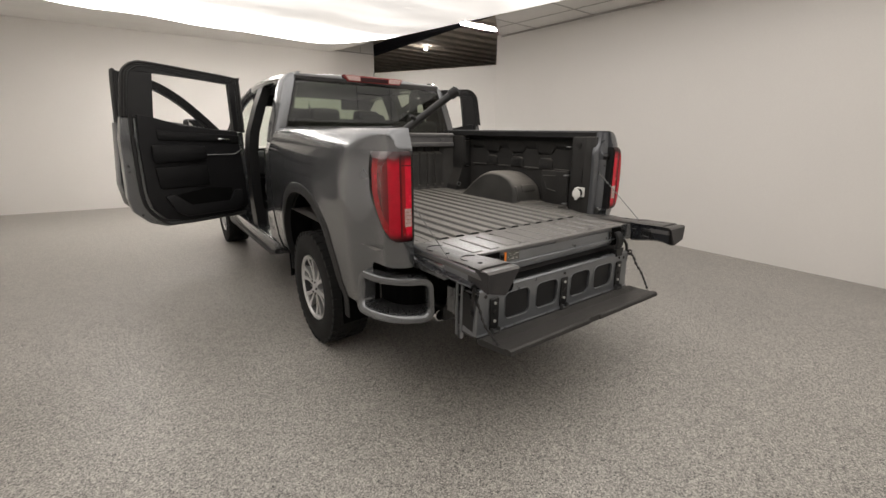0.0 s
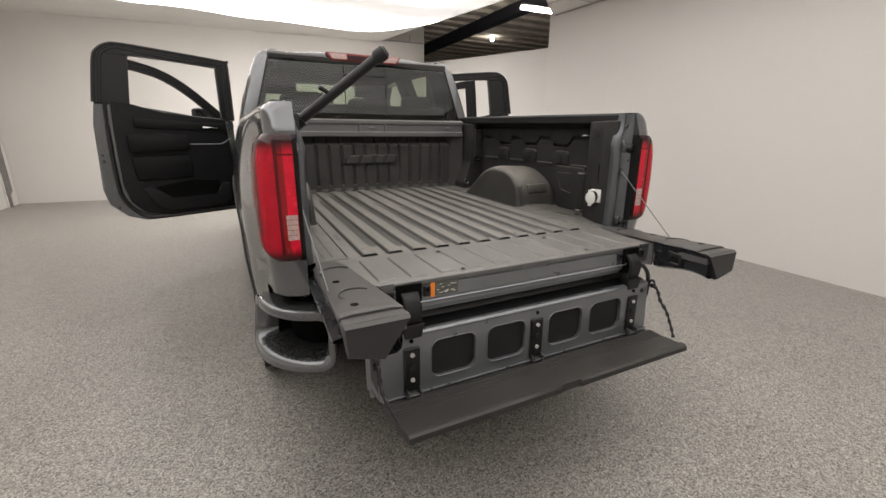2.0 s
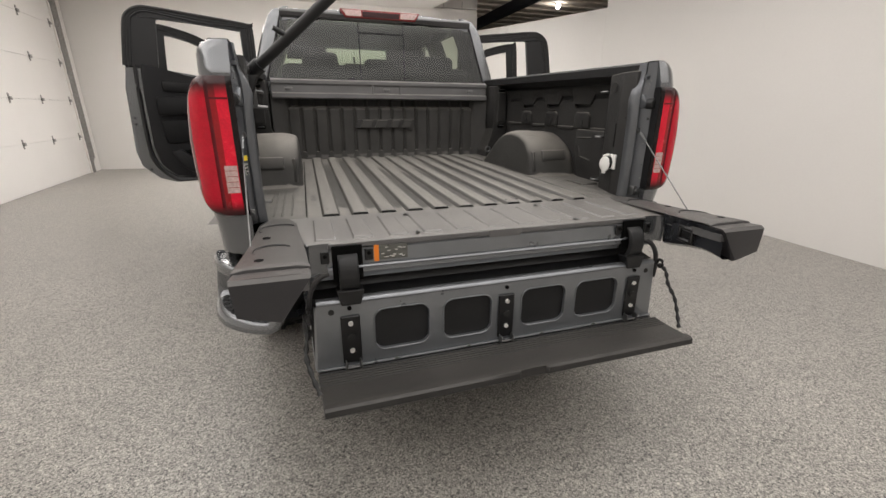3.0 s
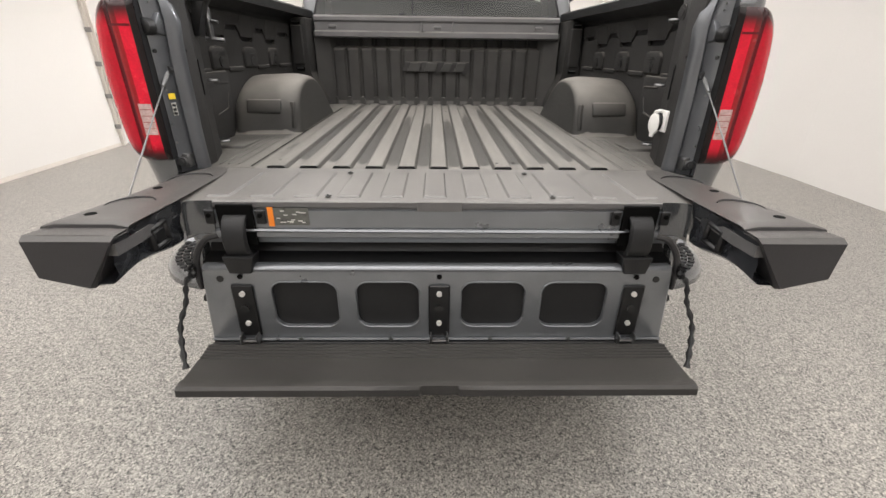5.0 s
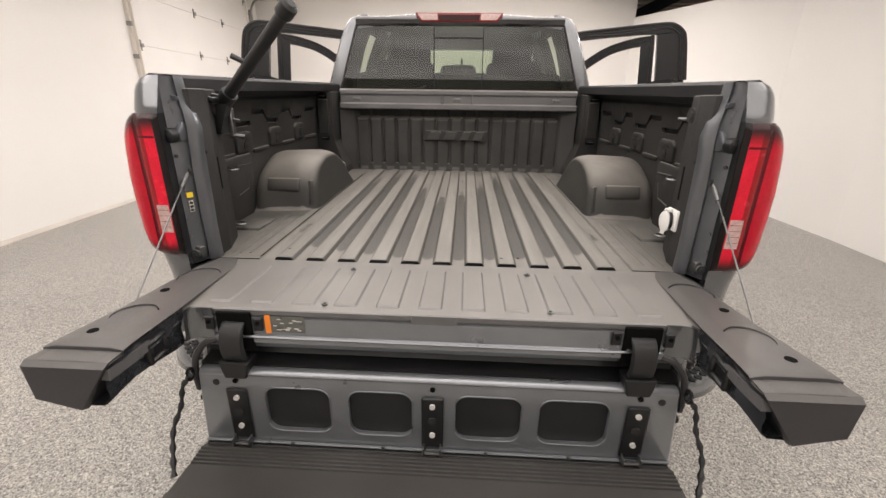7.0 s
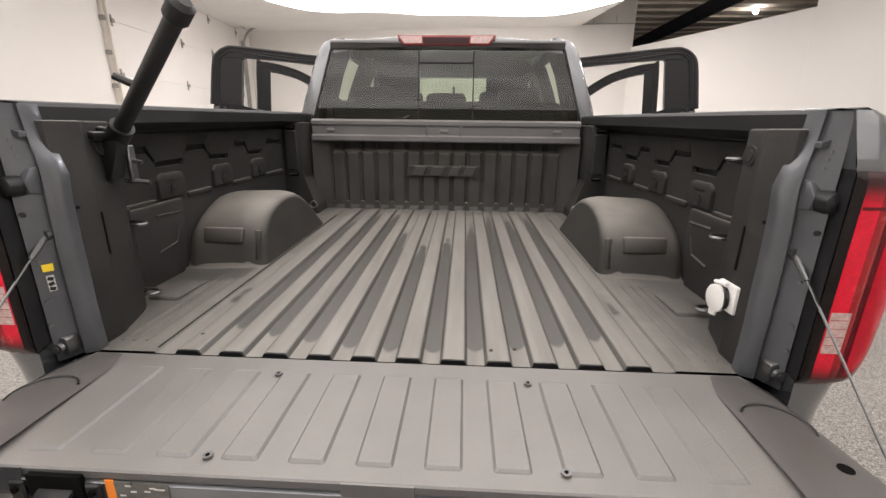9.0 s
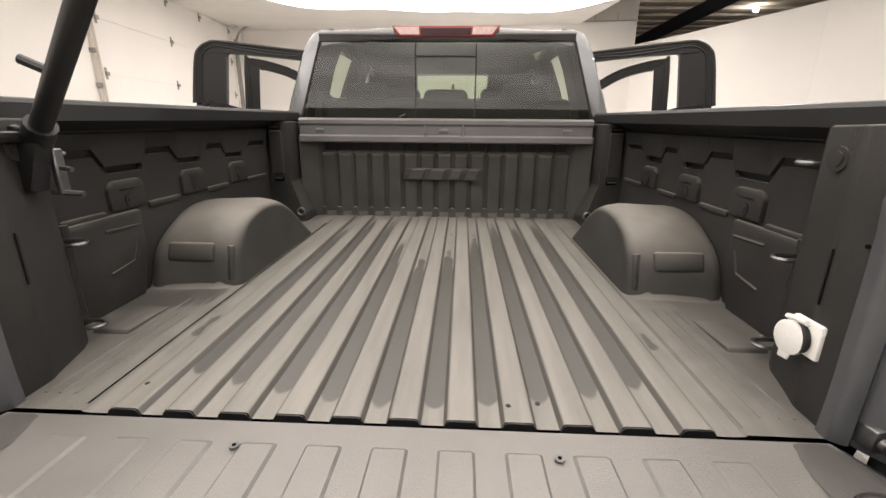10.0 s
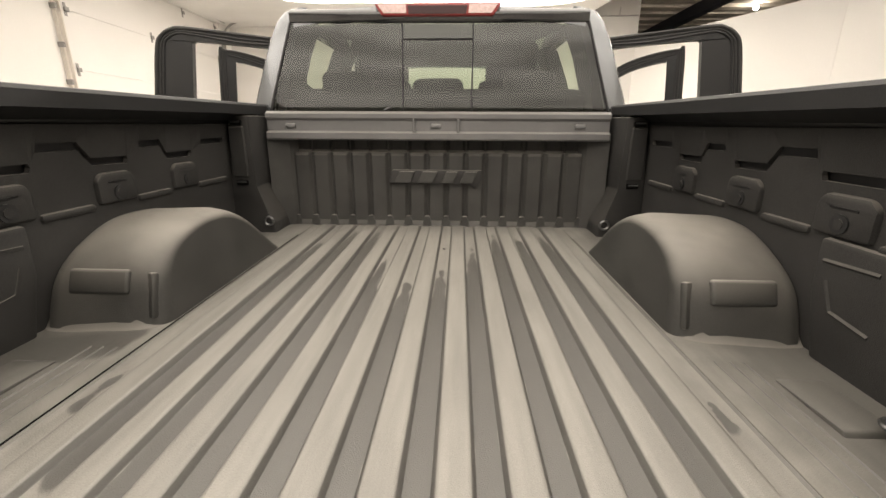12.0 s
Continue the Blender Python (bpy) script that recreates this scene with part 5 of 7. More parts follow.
    random.seed(4)
    for i in range(16):
        x, z = -0.43 + 0.08 * random.random(), 0.85 + 0.038 * random.random()
        box(bm, x - 0.005, x + 0.005, -0.3049, -0.3043, z - 0.0014, z + 0.0014)
    part("pictogram", bm, DECALW, d)
    # underside pan
    bm = B()
    box(bm, -0.80, 0.80, -0.26, 0.04, 0.80, 0.884, 0.01)
    part("gate_core", bm, PAINT, t)
    # hinge arms
    for s in (-1, 1):
        c = s * 0.535
        # near-black plate paints the shaded slot behind the arm
        bm = B()
        box(bm, c - 0.046, c + 0.046, -0.3095, -0.30, 0.79, 0.902)
        h = part("hinge", bm, VOID, t, "black folding hinge arm in a dark slot")
        bm = B()
        rows = []
        for k in range(13):
            q = -1.35 + 3.0 * k / 12
            y, z = -0.300 - 0.042 * math.cos(q), 0.815 + 0.062 * math.sin(q)
            rows.append([(c - 0.030, y, z), (c - 0.027, y - 0.004, z), (c + 0.027, y - 0.004, z), (c + 0.030, y, z), (c + 0.030, y + 0.012, z), (c - 0.030, y + 0.012, z)])
        loft(bm, rows, cap0=True, cap1=True)
        part("hinge_arm", bm, PLASTIC, h, smooth=True)
        bm = B()
        prism(bm, [(c - 0.03, 0.72), (c + 0.03, 0.72), (c + 0.042, 0.77), (c - 0.042, 0.77)], "y", -0.345, -0.295, 0.004)
        part("hinge_foot", bm, BLACK, h)
        for dx in (-0.066, 0.066):
            bm = B()
            box(bm, c + dx - 0.013, c + dx + 0.013, -0.312, -0.304, 0.85, 0.89, 0.003)
            e = part("hinge_ear", bm, BLACK, h)
            bm = B()
            disc(bm, (c + dx, -0.312, 0.875), (0, -1, 0), 0.006, 0.004, 8)
            part("bolt", bm, VOID, e)
    for i, (x, y) in enumerate(((-0.285, -0.015), (0.278, -0.015), (-0.30, -0.262), (0.305, -0.262))):
        bm = B()
        disc(bm, (x, y, 0.913), (0, 0, 1), 0.0085, 0.003, 12)
        b = part("bolt", bm, STEEL, t, "round gate bolt")
        bm = B()
        disc(bm, (x, y, 0.9155), (0, 0, 1), 0.004, 0.001, 6)
        part("bolt_socket", bm, VOID, b)


def rounded(x0, x1, z0, z1, r, n=5):
    pts = []
    for cx, cz, a in ((x1 - r, z1 - r, 0), (x0 + r, z1 - r, 90), (x0 + r, z0 + r, 180), (x1 - r, z0 + r, 270)):
        for k in range(n + 1):
            q = radians(a + 90 * k / n)
            pts.append((cx + r * math.cos(q), cz + r * math.sin(q)))
    return pts


def inner_gate():
    """The hanging inner leaf with four windows, three brackets and the step."""
    bm = B()
    y = -0.335
    # frame built as strips round the windows
    wins = [(-0.466, -0.284), (-0.232, -0.056), (0.062, 0.242), (0.288, 0.474)]
    zt, zb, z0, z1 = 0.690, 0.545, 0.500, 0.735
    edges = [-0.655] + [v for w in wins for v in w] + [0.655]
    rb = 0.035
    def quad(a, b, c, d):
        bm.faces.new([bm.verts.new(p) for p in (a, b, c, d)])
    for i in range(0, len(edges), 2):
        quad((edges[i], y, zb), (edges[i + 1], y, zb), (edges[i + 1], y, zt), (edges[i], y, zt))
    quad((-0.655, y, z0), (0.655, y, z0), (0.655, y, zb), (-0.655, y, zb))
    quad((-0.655, y, zt), (0.655, y, zt), (0.655, y, z1 - 0.012), (-0.655, y, z1 - 0.012))
    # rolled top with a bright edge, closed top shelf
    # rounded corners and depth of the windows
    for x0, x1 in wins:
        ring = rounded(x0, x1, zb, zt, rb)
        lo = [bm.verts.new((a, y, b)) for a, b in ring]
        hi = [bm.verts.new((a, y + 0.012, b)) for a, b in ring]
        n = len(ring)
        for k in range(n):
            j = (k + 1) % n
            bm.faces.new((lo[k], lo[j], hi[j], hi[k]))
        corners = [(x1, zt), (x0, zt), (x0, zb), (x1, zb)]
        for c in range(4):
            cv = bm.verts.new((corners[c][0], y, corners[c][1]))
            seg = lo[c * 6:(c + 1) * 6]
            for a, b in zip(seg, seg[1:]):
                bm.faces.new((cv, a, b))
    # turned sides
    for s in (-1, 1):
        loft(bm, [[(s * 0.655, y, z) for z in (z0, 0.6, z1 - 0.012)], [(s * 0.661, y + 0.006, z) for z in (z0, 0.6, z1 - 0.012)], [(s * 0.662, y + 0.10, z) for z in (z0, 0.6, z1 - 0.012)]], closed=False)
    bmesh.ops.remove_doubles(bm, verts=bm.verts, dist=0.0008)
    for v in bm.verts:
        if abs(v.co.x) > 0.6:
            v.co.x *= 1 - 0.022 * (v.co.z - z0) / (z1 - z0)
    t = part("inner_gate", bm, JAMB, TRUCK, "grey painted inner gate leaf with four windows")
    # rolled top running back as a shelf
    bm = B()
    prof = [(y, z1 - 0.0125), (y - 0.002, z1 - 0.007), (y, z1 - 0.002), (y + 0.005, z1 + 0.002), (y + 0.014, z1 + 0.004), (y + 0.026, z1 + 0.003), (y + 0.034, z1 - 0.004)]
    loft(bm, [[(x * 0.64, a, b) for x in (-1.0, -0.985, 0.0, 0.985, 1.0)] for a, b in prof], closed=False)
    part("top_shelf", bm, JAMB, t, smooth=True)
    for x0, x1 in wins:
        bm = B()
        ring = rounded(x0 - 0.004, x1 + 0.004, zb - 0.004, zt + 0.004, rb)
        prism(bm, ring, "y", y + 0.013, y + 0.02)
        part("window_backing", bm, PLASTIC, t, "black backing of a window")
        bm = B()
        tube(bm, [(a, y - 0.0015, b) for a, b in rounded(x0 - 0.001, x1 + 0.001, zb - 0.001, zt + 0.001, rb)], 0.0024, 5, closed=True)
        part("window_edge", bm, JAMB, t, smooth=True)
    bm = B()
    box(bm, -0.66, 0.66, y + 0.021, y + 0.11, 0.49, 0.712)
    part("gate_back", bm, BLACK, t, "black back of the inner leaf")
    # sloped panel whose black also paints the shade below the gate
    bm = B()
    loft(bm, [[(x, a, b) for x in (-0.655, 0.0, 0.655)] for a, b in ((y + 0.032, 0.70), (y + 0.036, 0.735), (y + 0.085, 0.745), (y + 0.11, 0.785))], closed=False)
    part("gap_cover", bm, BLACK, t, "sloped panel in the gap above the inner leaf, blackened for shade")
    for x in (-0.542, 0.0, 0.546):
        bm = B()
        box(bm, x - 0.030, x + 0.030, y - 0.008, y - 0.001, 0.515, 0.683, 0.004)
        b = part("bracket", bm, BLACK, t, "black bracket with zinc bolts")
        for z, mt, r in ((0.658, BOLT, 0.0078), (0.562, BOLT, 0.0078), (0.61, SEALG, 0.0115)):
            bm = B()
            disc(bm, (x, y - 0.008, z), (0, -1, 0), r, 0.006, 12)
            part("bolt", bm, mt, b, "pale bolt head" if mt is BOLT else "")
        bm = B()
        box(bm, x - 0.026, x - 0.020, y - 0.03, y - 0.004, 0.497, 0.53, 0.002)
        box(bm, x + 0.020, x + 0.026, y - 0.03, y - 0.004, 0.497, 0.53, 0.002)
        tube(bm, [(x - 0.028, y - 0.02, 0.507), (x + 0.028, y - 0.02, 0.507)], 0.005, 6)
        part("bracket_foot", bm, STEEL, b)
        bm = B()
        disc(bm, (x, y - 0.001, 0.708), (0, -1, 0), 0.007, 0.004, 10)
        part("hole", bm, VOID, t)
    # dark discs on the leaf stand for the shade in its dimples
    for x in (-0.61, 0.615):
        bm = B()
        disc(bm, (x * 0.98, y - 0.0002, 0.700), (0, -1, 0), 0.0095, 0.002, 12)
        part("dimple", bm, SEALG, t)
    bm = B()
    tube(bm, [(-0.655, y - 0.006, 0.503), (0.655, y - 0.006, 0.503)], 0.0045, 6)
    part("bottom_edge", bm, JAMB, t, "rolled bottom edge")
    for x in (-0.40, -0.14, 0.15, 0.38):
        bm = B()
        disc(bm, (x, y - 0.01, 0.507), (0, -1, 0), 0.006, 0.005, 8)
        part("rivet", bm, STEEL, t)
    bm = B()
    box(bm, -0.652, 0.652, -0.352, -0.3365, 0.474, 0.4985, 0.002)
    part("step_hinge", bm, BLACK, t, "black hinge strip of the step")
    # step
    bm = B()
    prof = [(-0.345, 0.492), (-0.362, 0.500)]
    for i in range(5):
        a = -0.368 - i * 0.0125
        prof += [(a, 0.502), (a - 0.004, 0.507), (a - 0.0085, 0.507), (a - 0.0115, 0.502)]
    prof += [(-0.432, 0.506), (-0.52, 0.513), (-0.530, 0.519), (-0.552, 0.520), (-0.560, 0.514), (-0.562, 0.496), (-0.556, 0.490), (-0.36, 0.470), (-0.345, 0.475)]
    rings = []
    for x in (-1.0, -0.995, -0.3, -0.08, -0.07, 0.07, 0.08, 0.3, 0.995, 1.0):
        ring = []
        for yy, z in prof:
            w = 0.655 - 0.012 * max(0, (-yy - 0.345) / 0.2)
            y2 = yy
            if abs(x) <= 0.07 and yy < -0.54:
                y2 = max(yy, -0.551)
            ring.append((x * w, y2, z))
        rings.append(ring)
    loft(bm, rings, cap0=True, cap1=True)
    part("gate_step", bm, STEPM, TRUCK, "black ribbed plastic gate step", smooth=True)
    # braided straps from the leaf to the step
    for s in (-1, 1):
        bm = B()
        pts = [(s * 0.662, -0.335, 0.722), (s * 0.676, -0.36, 0.70), (s * 0.674, -0.385, 0.655), (s * 0.680, -0.42, 0.61), (s * 0.668, -0.455, 0.565), (s * 0.65, -0.49, 0.522)]
        path = smooth_path(pts, 8)
        tube(bm, path, [0.0065 + 0.0022 * math.sin(i * 1.3) for i in range(len(path))], 6)
        st = part("support_strap", bm, BLACK, t, "black twisted support strap", smooth=True)
        bm = B()
        path = [(s * 0.664, -0.34 + 0.013 * math.cos(q), 0.725 + 0.016 * math.sin(q)) for q in [k * math.pi / 5 for k in range(10)]]
        tube(bm, path, 0.0055, 6, closed=True)
        part("strap_eye", bm, BLACK, st)
        for yy, z, r, d in ((-0.30, 0.62, 0.012, 0.02), (-0.285, 0.70, 0.016, 0.015)):
            bm = B()
            disc(bm, (s * 0.652, yy, z), (s, 0, 0), r, d, 10)
            part("side_pin", bm, BLACK, t)
        bm = B()
        prism(bm, [(-0.235, 0.72), (-0.235, 0.79), (-0.17, 0.80), (-0.16, 0.62), (-0.165, 0.45), (-0.20, 0.435), (-0.225, 0.46), (-0.235, 0.55)], "x", s * 0.640, s * 0.654, 0.004)
        part("side_plate", bm, FLANK, t, "grey pressed side plate")
        for ya, yb, za, zb, r in ((-0.228, -0.220, 0.775, 0.452, 0.010), (-0.185, -0.180, 0.77, 0.46, 0.008)):
            bm = B()
            tube(bm, [(s * 0.654, ya, za), (s * 0.657, (ya + yb) / 2, (za + zb) / 2), (s * 0.655, yb, zb)], r, 8)
            part("pressed_rib", bm, JAMB, t, smooth=True)
        for z in (0.70, 0.685, 0.52, 0.50):
            bm = B()
            disc(bm, (s * 0.653, -0.205 + 0.02 * (z > 0.69), z), (s, 0, 0), 0.006, 0.008, 8)
            part("rivet", bm, STEEL, t)


def gate_cables():
    for s in (-1, 1):
        bm = B()
        tube(bm, [(s * 0.824, 0.048, 1.205), (s * 0.824, 0.0, 1.165), (s * 0.800, -0.30, 0.92)], 0.0024, 6)
        c = part("gate_cable", bm, STEEL, TRUCK, "thin steel gate cable", smooth=True)
        bm = B()
        tube(bm, [(s * 0.824, 0.046, 1.208), (s * 0.824, 0.026, 1.188), (s * 0.824, 0.002, 1.167)], [0.006, 0.0065, 0.005], 8)
        disc(bm, (s * 0.824, 0.055, 1.21), (0, -1, 0), 0.013, 0.014, 10)
        part("cable_end", bm, STEEL, c)


def gate_hoses():
    """Grey cable loops that run from the hinge down beside the inner leaf."""
    for s in (-1, 1):
        bm = B()
        tube(bm, smooth_path([(s * 0.595, -0.300, 0.815), (s * 0.626, -0.312, 0.806), (s * 0.654, -0.318, 0.765), (s * 0.664, -0.318, 0.70), (s * 0.664, -0.315, 0.66)], 6), 0.009, 8)
        part("cable_loop", bm, CAPS, TRUCK, "thick dark grey cable loop at the gate hinge", smooth=True)


tailgate()
inner_gate()
gate_hoses()
gate_cables()


def bumper():
    line = [Vector((p.x, p.y)) for p in smooth_path([(1.0, 0.34, 0), (0.998, 0.20, 0), (0.982, 0.09, 0), (0.94, 0.0, 0), (0.87, -0.068, 0), (0.78, -0.105, 0), (0.70, -0.125, 0), (0.60, -0.132, 0)], 6)]
    lens = [0.0]
    for a, b in zip(line, line[1:]):
        lens.append(lens[-1] + (b - a).length)

    def on_line(u, out):
        """A point of the corner's plan line, u from its front end, moved outwards."""
        u = max(0.0, min(u, lens[-1] - 1e-4))
        k = max(i for i in range(len(line) - 1) if lens[i] <= u)
        t = (u - lens[k]) / (lens[k + 1] - lens[k])
        d = (line[k + 1] - line[k]).normalized()
        return line[k].lerp(line[k + 1], t) + Vector((-d.y, d.x)) * out

    b = None
    for s in (-1, 1):
        # rounded frame round the step pocket
        u0, u1, z0, z1 = 0.10, 0.575, 0.538, 0.772
        o = rounded(u0, u1, z0, z1, 0.055)
        i_ = rounded(u0 + 0.044, u1 - 0.030, z0 + 0.044, z1 - 0.044, 0.032)
        dense = lambda ring: [(a[0] + (b[0] - a[0]) * k / 8, a[1] + (b[1] - a[1]) * k / 8) for a, b in zip(ring, ring[1:] + ring[:1]) for k in range(8 if abs(b[0] - a[0]) > 0.15 else 1)]
        o, i_ = dense(list(o)), dense(list(i_))
        rows = []
        for (ua, za), (ub, zb) in zip(o, i_):
            row = []
            for f, out in ((0.0, -0.09), (0.0, -0.012), (0.03, -0.006), (0.12, -0.001), (0.5, 0.0), (0.80, -0.004), (0.93, -0.012), (1.0, -0.026), (1.0, -0.09)):
                z = za + (zb - za) * f
                p = on_line(ua + (ub - ua) * f, out + 0.03 * (0.772 - z) / 0.25)
                row.append((s * p.x, p.y, z))
            rows.append(row)
        bm = B()
        loft(bm, rows + rows[:1], closed=False)
        bmesh.ops.remove_doubles(bm, verts=bm.verts, dist=0.0004)
        b = part("bumper_corner", bm, PAINT, TRUCK, "grey bumper corner framing a black step pocket", smooth=True)
        bm = B()
        def sheet(inset, depth, za, zb):
            """A flat sheet inside the plan line."""
            us = [0.12 + 0.045 * k for k in range(11)]
            f = [on_line(u, -inset) for u in us]
            r = [on_line(u, -inset - depth) for u in us]
            rows = [[(s * p.x, p.y, za), (s * p.x, p.y, zb), (s * q.x, q.y, zb), (s * q.x, q.y, za)] for p, q in zip(f, r)]
            loft(bm, rows, cap0=True, cap1=True)
        sheet(0.0, 0.13, 0.548, 0.5795)
        pad = part("step_pad", bm, PLASTIC, b, "black step pad with hexagon grip studs")
        bm = B()
        sheet(0.055, 0.12, 0.716, 0.742)
        top = part("top_pad", bm, PLASTIC, b, "black plastic top of the bumper corner")
        for i in range(5):
            for k in range(13):
                p = on_line(0.14 + k * 0.034 + (i % 2) * 0.017, -0.014 - i * 0.024)
                bm = B()
                prism(bm, [(s * (p.x + 0.0125 * math.cos(q)), p.y + 0.0125 * math.sin(q)) for q in [n * math.pi / 3 for n in range(6)]], "z", 0.580, 0.585)
                part("grip_stud", bm, PLASTIC, pad)
        # sheet at the pocket's back, near-black for the deep shade
        bm = B()
        sheet(0.125, 0.02, 0.55, 0.745)
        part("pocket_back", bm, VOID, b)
    bm = B()
    box(bm, -0.62, 0.62, -0.125, -0.03, 0.52, 0.70, 0.02)
    part("bumper_middle", bm, PAINT, TRUCK)
    # tow bar and exhaust
    bm = B()
    box(bm, -0.55, 0.55, 0.07, 0.18, 0.40, 0.50, 0.012)
    box(bm, -0.05, 0.05, -0.04, 0.1, 0.38, 0.455, 0.01)
    part("tow_bar", bm, BLACK, TRUCK, "black steel tow bar")
    for s in (-1, 1):
        bm = B()
        tube(bm, [(s * 0.58, 0.45, 0.42), (s * 0.56, 0.10, 0.435)], 0.038, 12)
        e = part("exhaust_tip", bm, CHROME, TRUCK, "bright exhaust tip", smooth=True)
        bm = B()
        disc(bm, (s * 0.56, 0.101, 0.435), (0, -1, 0), 0.031, 0.003, 12)
        part("exhaust_bore", bm, VOID, e)


bumper()


def wheel(x, y, s):
    """A wheel facing the side s: chunky tyre and a six-spoke alloy rim."""
    R, W = 0.408, 0.275
    c = Vector((x, y, R))
    prof = [(0.228, -0.11), (0.25, -0.132), (0.30, -0.14), (0.36, -0.136), (0.393, -0.122), (0.402, -0.10), (0.402, 0.10), (0.393, 0.122), (0.36, 0.136), (0.30, 0.14), (0.25, 0.132), (0.228, 0.11)]
    seg = 48
    def at(r, w, q):
        return (c.x + w * s, c.y + r * math.cos(q), c.z + r * math.sin(q))
    bm = B()
    loft(bm, [[at(r, w, 2 * math.pi * k / seg) for r, w in prof] for k in range(seg + 1)], closed=True)
    bmesh.ops.remove_doubles(bm, verts=bm.verts, dist=0.0005)
    # tread blocks
    for k in range(38):
        for w0, w1, ph in ((-0.128, -0.085, 0), (-0.07, -0.012, 0.5), (0.012, 0.07, 0), (0.085, 0.128, 0.5)):
            q0 = 2 * math.pi * (k + ph) / 38
            q1 = q0 + 2 * math.pi / 38 * 0.66
            sh = abs(w0 + w1) > 0.15
            ro, ri = (0.4085, 0.385) if not sh else (0.407, 0.375)
            ring0 = [at(r, w, q0) for r, w in ((ri, w0), (ro, w0), (ro, w1), (ri, w1))]
            ring1 = [at(r, w, q1) for r, w in ((ri, w0), (ro, w0), (ro, w1), (ri, w1))]
            loft(bm, [ring0, ring1], cap0=True, cap1=True)
    tyre = part("wheel", bm, RUBBER, TRUCK, "off-road tyre on a silver six-spoke alloy rim", smooth=True)
    bm = B()
    loft(bm, [[at(r, w, 2 * math.pi * k / seg) for r, w in ((0.238, 0.116), (0.236, 0.126), (0.226, 0.124), (0.218, 0.112))] for k in range(seg + 1)], closed=False)
    rim = part("rim", bm, ALLOY, tyre, "machined alloy rim", smooth=True)
    bm = B()
    loft(bm, [[at(r, w, 2 * math.pi * k / seg) for r, w in ((0.219, 0.112), (0.207, 0.09), (0.20, 0.0), (0.06, -0.01), (0.0, -0.01))] for k in range(seg + 1)], closed=False)
    part("rim_back", bm, BLACK, rim, "black painted rim barrel", smooth=True)
    for k in range(6):
        q = 2 * math.pi * k / 6 + 0.3
        for dq in (-0.20, 0.20):
            bm = B()
            pts = []
            for r, half, w in ((0.05, 0.0165, 0.108), (0.10, 0.0135, 0.104), (0.16, 0.0140, 0.106), (0.226, 0.0180, 0.116)):
                qq = q + dq * (r / 0.225) ** 0.6 * 1.1
                t = Vector((0, -math.sin(qq), math.cos(qq)))
                o = Vector(at(r, w, qq))
                pts.append([o - t * half, o + t * half, o + t * half * 0.7 - Vector((s * 0.035, 0, 0)), o - t * half * 0.7 - Vector((s * 0.035, 0, 0))])
            loft(bm, pts, cap0=True, cap1=True)
            part("spoke", bm, ALLOY, rim)
        bm = B()
        arc = [q - 0.24 + 0.48 * k2 / 6 for k2 in range(7)]
        loft(bm, [[at(0.203, 0.112, a), at(0.222, 0.116, a), at(0.222, 0.085, a), at(0.205, 0.085, a)] for a in arc], cap0=True, cap1=True)
        part("spoke_bridge", bm, ALLOY, rim)
    bm = B()
    tube(bm, [at(0, 0.03, 0), at(0, 0.108, 0), at(0, 0.112, 0)], [0.062, 0.06, 0.045], 20)
    part("hub_cap", bm, ALLOY, rim, smooth=True)
    for k in range(6):
        q = 2 * math.pi * k / 6
        bm = B()
        disc(bm, at(0.048, 0.108, q), (s, 0, 0), 0.008, 0.012, 6)
        part("wheel_nut", bm, STEEL, rim)


for s in (-1, 1):
    wheel(s * 0.862, 1.085, s)
    wheel(s * 0.862, 4.83, s)


